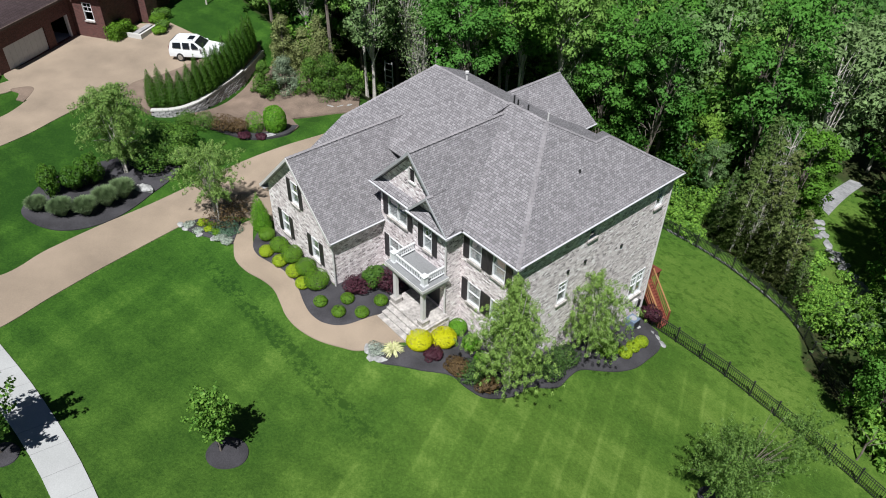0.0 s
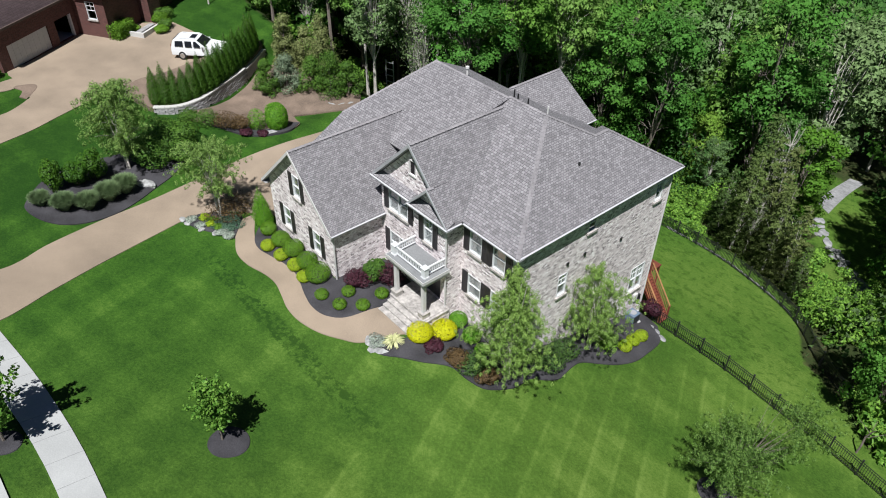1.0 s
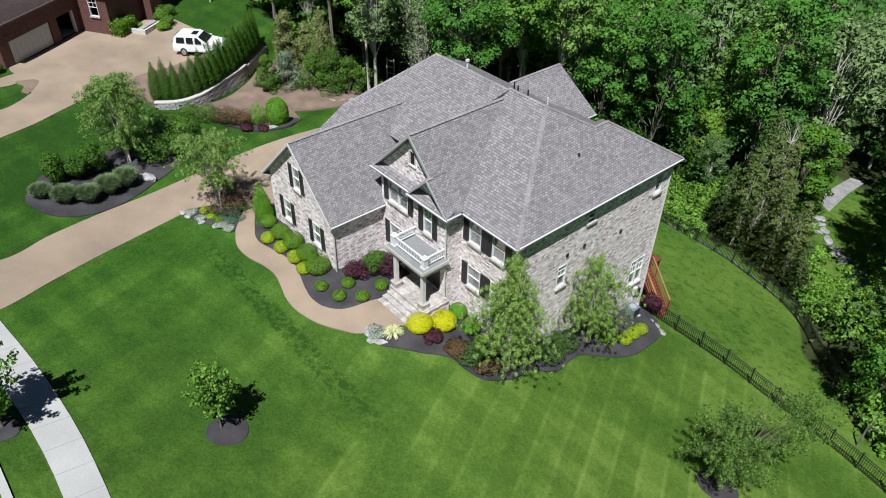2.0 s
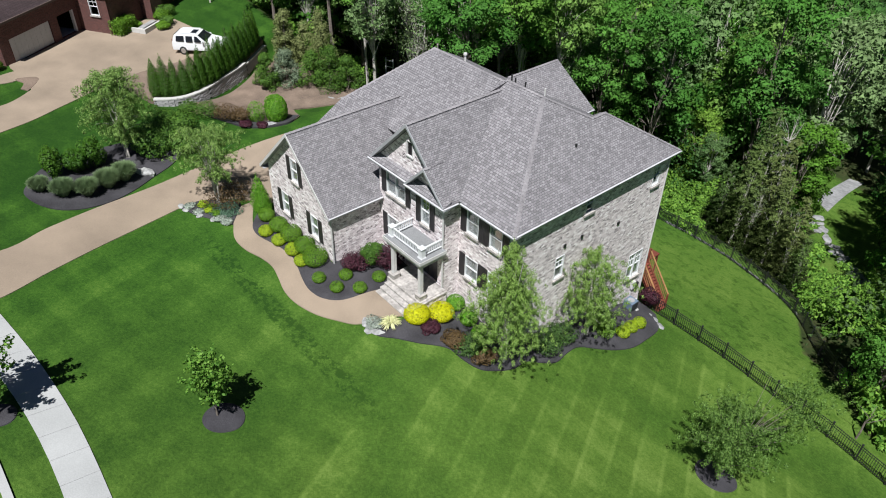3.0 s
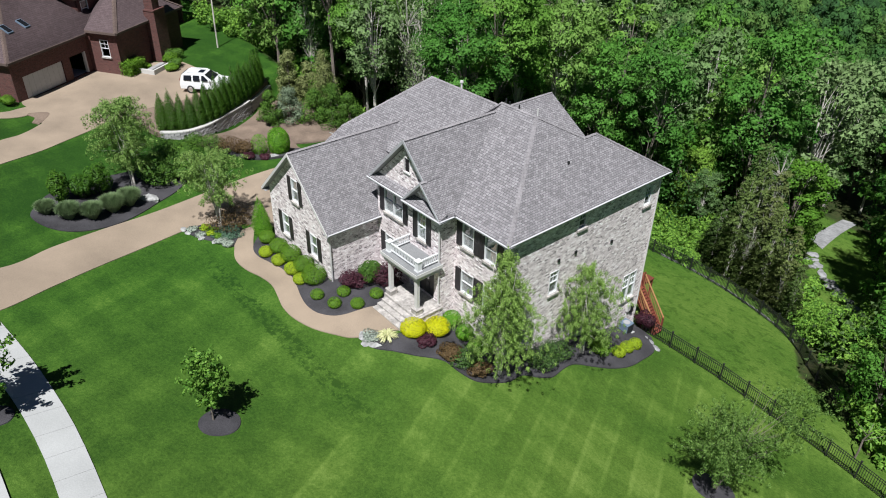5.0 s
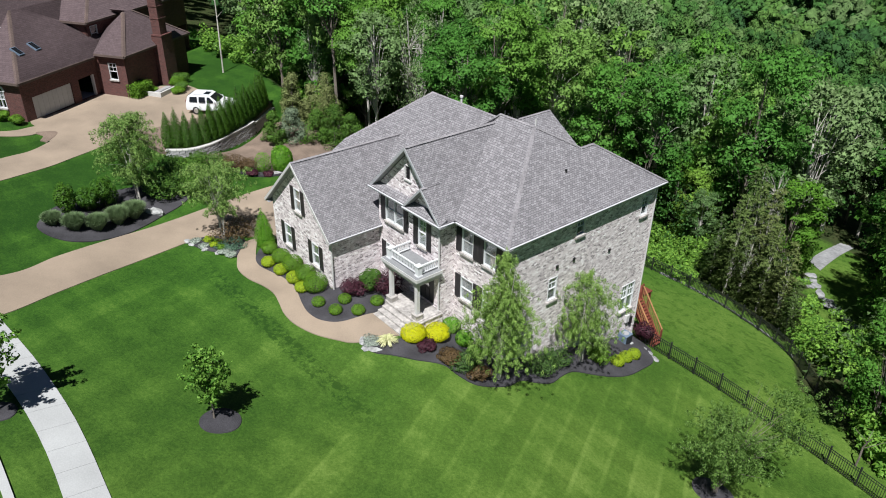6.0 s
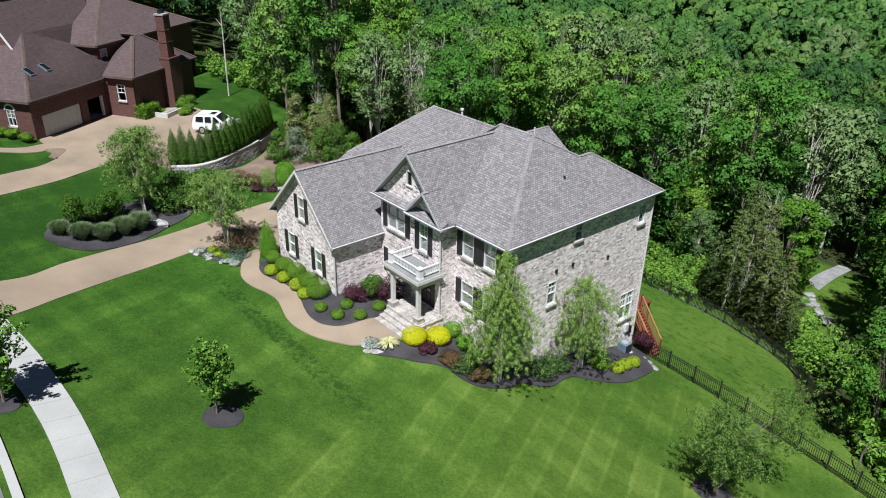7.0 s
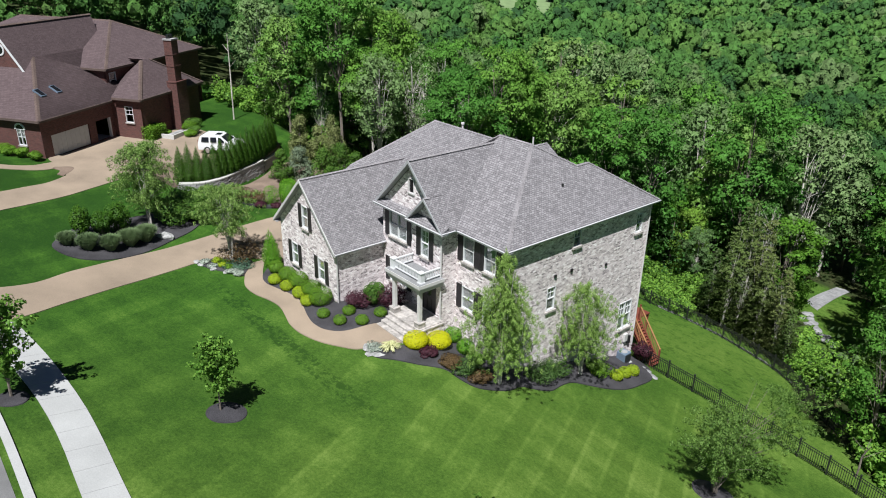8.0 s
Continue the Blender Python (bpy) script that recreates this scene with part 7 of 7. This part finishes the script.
# b grows away from the forecourt, so its y here is -b
garage_open = [(1.1, 6.0, 0.02, 2.06), (6.95, 9.1, 0.02, 2.06)]
nwall("x", 0.0, -1, 0.004, 9.6, -0.4, [(0.004, 3.76), (9.6, 3.76)], garage_open)
front_open = [(-2.75, -1.85, 1.2, 2.75)]
nwall("y", 0.0, 1, -14.4, -0.004, -0.4, [(-14.4, 3.76), (0, 3.76)], front_open)
bay_open = [(1.55, 2.5, 1.55, 3.2)]
nwall("y", 9.6, 1, 0.004, 3.5, -0.4, [(0, 4.0), (3.5, 4.0)], bay_open)
nwall("x", 3.5, -1, 9.604, 19.7, -0.4, [(9.6, 4.0), (19.7, 4.0)])
nwall("y", 19.7, -1, -2, 3.496, -0.4, [(-2, 4.0), (3.5, 4.0)])
upper_open = [(11.95, 12.95, 4.4, 5.95)]
nwall("x", -1.8, -1, 11.5, 28.0, 3.0, [(11.5, 6.45), (28, 6.45)], upper_open)
nwall("y", 11.5, 1, -26, -1.802, 3.0, [(-26, 6.45), (-1.8, 6.45)])
nwall("y", 28.0, -1, -26, -1.802, -0.4, [(-26, 6.45), (-1.8, 6.45)])
nwall("x", -26.0, 1, 0.0, 28.0, -0.4, [(0, 3.4), (11.4, 3.4), (11.5, 6.45), (28, 6.45)])
# low hip over garage and front
nslope((-0.4, 0.4, 3.78), (9.7, 0.4, 3.78), (16, 0.4, 3.78), (16, -7.5, 8.15), (8.2, -7.5, 8.15))
nslope((-0.4, 0.4, 3.78), (8.2, -7.5, 8.15), (-0.4, -15.4, 3.78))
nslope((8.2, -7.5, 8.15), (16, -7.5, 8.15), (16, -15.4, 3.78), (-0.4, -15.4, 3.78))
# bay roof
nslope((9.2, 3.9, 4.1), (20.1, 3.9, 4.1), (15.3, 0.8, 7.15), (14.0, 0.8, 7.15))
nslope((9.2, 3.9, 4.1), (14.0, 0.8, 7.15), (9.2, 0.4, 4.1))
nslope((14.0, 0.8, 7.15), (14.0, -1.8, 5.2), (9.2, 0.4, 4.1))
nslope((20.1, 3.9, 4.1), (15.3, 0.8, 7.15), (15.3, -1.8, 7.15), (20.1, -1.8, 4.1))
nslope((14.0, 0.8, 7.15), (15.3, 0.8, 7.15), (15.3, -1.8, 5.2), (14.0, -1.8, 5.2))
# upper hip
nslope((11.1, -1.4, 6.5), (28.4, -1.4, 6.5), (20.7, -8.0, 10.15))
nslope((11.1, -1.4, 6.5), (20.7, -8.0, 10.15), (20.7, -21, 10.15), (11.1, -26.4, 6.5))
nslope((28.4, -1.4, 6.5), (20.7, -8.0, 10.15), (20.7, -21, 10.15), (28.4, -26.4, 6.5))
nslope((11.1, -26.4, 6.5), (20.7, -21, 10.15), (28.4, -26.4, 6.5))
# street gable with round and arched windows
nwall("y", 6.0, 1, -12.6, -5.8, 4.0, [(-12.6, 6.0), (-9.2, 10.7), (-5.8, 6.0)], [(-9.8, -8.6, 4.7, 6.2)])
nslope((5.6, -9.2, 10.95), (19.0, -9.2, 10.95), (17.0, -5.5, 5.85), (5.6, -5.5, 5.85))
nslope((5.6, -9.2, 10.95), (19.0, -9.2, 10.95), (17.0, -12.9, 5.85), (5.6, -12.9, 5.85))
for line in ([(-0.4, 0.4, 3.78), (8.2, -7.5, 8.15), (15.0, -7.5, 8.15)], [(11.1, -1.4, 6.5), (20.7, -8.0, 10.15)], [(28.4, -1.4, 6.5), (20.7, -8.0, 10.15), (20.7, -21, 10.15)], [(9.2, 3.9, 4.1), (14.0, 0.8, 7.15)], [(20.1, 3.9, 4.1), (15.3, 0.8, 7.15)], [(5.6, -9.2, 10.95), (19.0, -9.2, 10.95)]):
    ridge_cap(line, npart, None, BROWN_CAP, wide=0.2, piece=0.45)
for a, b in (((-0.44, 0.44, 3.66), (9.2, 0.44, 3.66)), ((-0.44, -14.8, 3.66), (-0.44, 0.44, 3.66)), ((9.16, 0.5, 3.98), (9.16, 3.94, 3.98)), ((9.2, 3.94, 3.98), (20.1, 3.94, 3.98)), ((11.06, -1.36, 6.38), (28.4, -1.36, 6.38)), ((11.06, -5, 6.38), (11.06, -1.36, 6.38))):
    bm = bmesh.new()
    a, b = Vector(a), Vector(b)
    s = (b - a).cross(Vector((0, 0, 1))).normalized() * 0.07
    prism(bm, [a - s + Vector((0, 0, -0.09)), a + s + Vector((0, 0, -0.09)), a + s + Vector((0, 0, 0.12)), a - s + Vector((0, 0, 0.12))], b - a)
    npart("fascia", bm, BROWN_CAP)
for y in (-5.5, -12.9):
    bm = bmesh.new()
    prism(bm, [(5.58, -9.2, 10.92), (5.58, y, 5.85), (5.58, y, 5.5), (5.58, -9.2, 10.57)], (-0.06, 0, 0))
    npart("bargeboard", bm, WHITE)
# doors and windows
gd = npart("garage_door", boxes((1.1, 6.0, -0.2, -0.14, 0.02, 2.06)), GARAGE)
for r in range(4):
    for c in range(8):
        x0, z0 = 1.18 + c * 0.605, 0.08 + r * 0.5
        npart("panel", boxes((x0, x0 + 0.5, -0.14, -0.12, z0, z0 + 0.4)), GARAGE, gd)
# added dark sheet closes the open garage bay, dimness in its colour
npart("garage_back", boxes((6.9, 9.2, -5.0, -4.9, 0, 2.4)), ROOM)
npart("garage_floor", boxes((0.26, 9.4, -6.0, -0.26, -0.3, 0.01)), CONCRETE)
npart("door_jamb", boxes((8.9, 9.08, -0.24, 0.02, 0.02, 2.06)), GARAGE)
window(neighbour, npart, "y", 0.0, -1, *front_open[0], columns=2, blind=0.0, cross=True)
window(neighbour, npart, "y", 9.6, -1, *bay_open[0], columns=1, blind=0.0, cross=True)
window(neighbour, npart, "x", -1.8, 1, *upper_open[0], columns=1, blind=0.0)
window(neighbour, npart, "y", 6.0, -1, -9.8, -8.6, 4.7, 6.2, columns=2, blind=0.0)


def arch_trim(x, y, z, r, full=False):
    """A pale moulding bent round the head of a window, or all the way round."""
    bm = bmesh.new()
    n = 20 if full else 12
    span = 2 * math.pi if full else math.pi
    ring = []
    for i in range(n + 1):
        a = span * i / n
        ring.append([bm.verts.new((x - d, y + q * math.cos(a), z + q * math.sin(a))) for q, d in ((r, 0.0), (r, 0.08), (r + 0.16, 0.08), (r + 0.16, 0.0))])
    for p, q in zip(ring, ring[1:]):
        for j in range(4):
            bm.faces.new((p[j], p[(j + 1) % 4], q[(j + 1) % 4], q[j]))
    npart("arch_trim", bm, WHITE)


arch_trim(0.0, -2.3, 2.72, 0.45)
bm = bmesh.new()
prism(bm, [(-0.01, -2.3 + 0.45 * math.cos(math.pi * i / 12), 2.75 + 0.45 * math.sin(math.pi * i / 12)) for i in range(13)], (-0.02, 0, 0))
npart("fanlight", bm, CAR_GLASS)
bm = bmesh.new()
prism(bm, [(5.99, -9.2 + 0.6 * math.cos(math.pi * i / 12), 6.22 + 0.6 * math.sin(math.pi * i / 12)) for i in range(13)], (-0.02, 0, 0))
npart("fanlight", bm, CAR_GLASS)
arch_trim(6.0, -9.2, 6.2, 0.6)
arch_trim(6.0, -9.2, 8.7, 0.42, True)
bm = bmesh.new()
prism(bm, [(5.99, -9.2 + 0.42 * math.cos(math.pi * i / 10), 8.7 + 0.42 * math.sin(math.pi * i / 10)) for i in range(20)], (-0.02, 0, 0))
npart("round_window", bm, CAR_GLASS)
for a in (3.2, 5.2):
    m = Matrix.Translation((a, -2.5, 5.42)) @ Matrix.Rotation(math.atan(0.553), 4, "X").inverted()
    bm = bmesh.new()
    box(bm, -0.3, 0.3, -0.55, 0.55, -0.05, 0.12, m)
    sk = npart("skylight", bm, BLUE)
    bm = bmesh.new()
    box(bm, -0.25, 0.25, -0.48, 0.48, 0.12, 0.135, m)
    npart("skylight_glass", bm, CAR_GLASS, sk)
ch = npart("chimney", boxes((14.25, 16.0, 3.502, 4.7, -0.3, 4.95), (14.5, 15.55, 3.55, 4.5, 4.95, 9.3)), RED_BRICK)
npart("chimney_shoulder", boxes((14.2, 16.05, 3.504, 4.75, 4.95, 5.07)), RED_BRICK, ch)
for z in (6.6, 7.8):
    npart("chimney_band", boxes((14.45, 15.6, 3.5, 4.55, z, z + 0.09)), RED_BRICK, ch)
npart("chimney_crown", boxes((14.42, 15.63, 3.48, 4.58, 9.3, 9.45)), BLOCK, ch)
npart("chimney_pot", boxes((14.65, 14.95, 3.8, 4.1, 9.45, 9.85), (15.1, 15.4, 3.8, 4.1, 9.45, 9.85)), DARK, ch)
npart("terrace_wall", boxes((10.7, 10.9, 3.9, 6.2, -0.4, 0.3), (10.9, 14.5, 6.0, 6.2, -0.4, 0.3)), CAPSTONE)
for i in range(2):
    npart("terrace_step", boxes((10.92, 13.5, 5.0, 5.95 - 0.4 * i, -0.4, 0.04 + 0.12 * i)), BLOCK)


def near_neighbour(a, b):
    p = Vector((NX, NY)) + U * a + V * b
    return p.x, p.y


def clipped_hedge():
    x, y = near_neighbour(10.6, -4.0)
    ob = thing("clipped_hedge", "square clipped green hedge beside the forecourt", "hedge", place_at(x, y, 0.05))
    ob.rotation_euler = (0, 0, math.atan2(U.y, U.x))
    rng = np.random.default_rng(91)
    lob = [(a, b, z, 0.24, 0.24, 0.24) for a in (-1.05, -0.75, -0.45, -0.15, 0.15, 0.45, 0.75, 1.05) for b in (-0.5, -0.2, 0.2, 0.5) for z in (0.25, 0.6, 0.95, 1.25)]
    bm = bmesh.new()
    for a in (-0.7, 0, 0.7):
        tube(bm, [(a, 0, -0.2), (a, 0, 0.9)], [0.03, 0.015], 5)
    part("stems", bm, BARK, ob)
    obj("foliage", leaf_mesh("foliage", leaf_cloud(lob, 7000, 0.06, rng, 0, 0.6, 0.75)), BOX_LEAF, ob)


clipped_hedge()
for i, (a, b) in enumerate(((-0.9, 0.2), (-1.1, 1.6), (-1.5, 2.6), (-1.1, 3.6), (-1.2, 4.9))):
    x, y = near_neighbour(a, b)
    shrub("boxwood_bush", x, y, 0.6, 0.95, BOX_LEAF, "round green boxwood before the red brick wall", "shrub", 1100, 0.07, 400 + i, "forecourt boxwoods")
for i, (a, b, r) in enumerate(((12.6, -6.9, 0.6), (13.6, -6.6, 0.7), (14.6, -5.4, 0.8), (15.6, -5.2, 0.9), (12.0, -4.3, 0.5))):
    x, y = near_neighbour(a, b)
    shrub("terrace_shrub", x, y, r, r * 1.3, LAUREL_LEAF if i % 2 else BOX_LEAF, "green shrub round the neighbouring terrace", "shrub", 1100, 0.08, 410 + i, "terrace shrubs")


# ---- white sport utility car ----
def build_car():
    ob = thing("suv", "white sport utility car with roof rails parked on forecourt", "car", (-43.2, 3.2, height(-43.2, 3.2) + 0.055), turn=45.0)
    ob.scale = (0.93, 1.0, 1.04)
    prof = [(-2.5, 0.42), (-2.54, 0.75), (-2.5, 1.12), (-2.36, 1.5), (-2.25, 1.72), (-2.05, 1.8), (-0.4, 1.82), (0.0, 1.77), (0.8, 1.24), (1.0, 1.17), (2.3, 1.08), (2.48, 0.92), (2.54, 0.45)]
    bm = bmesh.new()
    ring = [bm.verts.new((x, -0.98, z)) for x, z in prof]
    far = [bm.verts.new((x, 0.98, z)) for x, z in prof]
    bm.faces.new(ring)
    bm.faces.new(far[::-1])
    for i in range(len(prof)):
        j = (i + 1) % len(prof)
        bm.faces.new((ring[j], ring[i], far[i], far[j]))
    for v in bm.verts:
        if v.co.z > 1.2:
            v.co.y *= 1 - 0.2 * (v.co.z - 1.2) / 0.66
    bmesh.ops.bevel(bm, geom=bm.edges[:], offset=0.05, segments=3, affect="EDGES", profile=0.6)
    body = part("body", bm, CAR_WHITE, ob)
    for sgn in (-1, 1):
        for pts in ([(-2.1, 1.22), (-2.05, 1.64), (-1.3, 1.66), (-1.3, 1.22)], [(-1.1, 1.2), (-1.1, 1.66), (-0.45, 1.66), (-0.45, 1.2)], [(-0.25, 1.2), (-0.25, 1.66), (-0.02, 1.65), (0.55, 1.2)]):
            bm = bmesh.new()
            prism(bm, [(x, sgn * (0.985 - 0.196 * (z - 1.2) / 0.66), z) for x, z in pts], (0, sgn * 0.012, 0))
            part("side_window", bm, CAR_GLASS, ob)
        for x in (-1.5, 1.55):
            bm = bmesh.new()
            tube(bm, [(x, sgn * 0.74, 0.39), (x, sgn * 0.8, 0.39), (x, sgn * 0.96, 0.39), (x, sgn * 1.0, 0.39)], [0.36, 0.39, 0.39, 0.34], 24)
            w = part("wheel", bm, RUBBER, ob)
            bm = bmesh.new()
            tube(bm, [(x, sgn * 0.99, 0.39), (x, sgn * 1.012, 0.39)], [0.25, 0.22], 18)
            part("rim", bm, ALLOY, w)
        part("roof_rail", boxes((-1.9, -0.1, sgn * 0.66 - 0.03, sgn * 0.66 + 0.03, 1.84, 1.89), (-1.85, -1.75, sgn * 0.66 - 0.025, sgn * 0.66 + 0.025, 1.78, 1.84), (-0.25, -0.15, sgn * 0.66 - 0.025, sgn * 0.66 + 0.025, 1.78, 1.84)), CAR_WHITE, ob)
        part("mirror", boxes((0.5, 0.65, sgn * 1.12 - 0.1, sgn * 1.12 + 0.1, 1.18, 1.36), bevel=0.03), CAR_WHITE, ob)
        part("headlight", boxes((2.4, 2.525, sgn * 0.72 - 0.16, sgn * 0.72 + 0.16, 0.82, 0.98), bevel=0.02), ALLOY, ob)
        part("tail_light", boxes((-2.52, -2.44, sgn * 0.86 - 0.08, sgn * 0.86 + 0.08, 0.95, 1.35), bevel=0.02), REDWOOD, ob)
    bm = bmesh.new()
    prism(bm, [(0.08, -0.74, 1.72), (0.08, 0.74, 1.72), (0.78, 0.86, 1.27), (0.78, -0.86, 1.27)], (0.02, 0, 0.025))
    part("windscreen", bm, CAR_GLASS, ob)
    bm = bmesh.new()
    prism(bm, [(-2.25, -0.72, 1.74), (-2.25, 0.72, 1.74), (-2.42, 0.84, 1.28), (-2.42, -0.84, 1.28)], (-0.02, 0, 0.005))
    part("rear_window", bm, CAR_GLASS, ob)
    part("sunroof", boxes((-0.75, -0.2, -0.42, 0.42, 1.818, 1.83)), CAR_GLASS, ob)


build_car()


# ---- bare snag at the wood's edge, and the white frame among the trees ----
def build_snag(x, y, high, thick=1.0, bark=BARK):
    bm = bmesh.new()
    tube(bm, [(0, 0, -0.4), (0.05, 0.02, high * 0.3), (0.0, 0.1, high * 0.6), (0.16, 0.05, high * 0.85), (0.3, 0.0, high)], [thick * q for q in (0.17, 0.14, 0.11, 0.09, 0.05)], 9)
    for z, a, l in ((0.62, 0.5, 0.9), (0.8, 3.4, 0.8), (0.9, 1.6, 0.5)):
        tube(bm, [(0.1, 0.05, high * z), (0.1 + l * math.cos(a), l * math.sin(a), high * z + l * 0.9)], [0.05 * thick, 0.02 * thick], 6)
    ob = part("bare_snag", bm, bark, None)
    ob.location = place_at(x, y)
    tagged(ob, "bare pale dead trunk standing at the wood's edge", "tree")


build_snag(-53.9, 9.2, 9.6, 0.6, PALE_BARK)
build_snag(14.9, 15.4, 2.4, 0.45)
trellis = thing("garden_trellis", "white wooden ladder-like trellis among the trees", "trellis", (-38.6, 21.0, height(-38.6, 21.0)), turn=20)
for x in (-0.45, 0.45):
    part("post", boxes((x - 0.05, x + 0.05, -0.05, 0.05, -0.2, 3.6)), WHITE, trellis)
for i in range(5):
    part("rung", boxes((-0.4, 0.4, -0.04, 0.04, 0.5 + 0.7 * i, 0.6 + 0.7 * i)), WHITE, trellis)
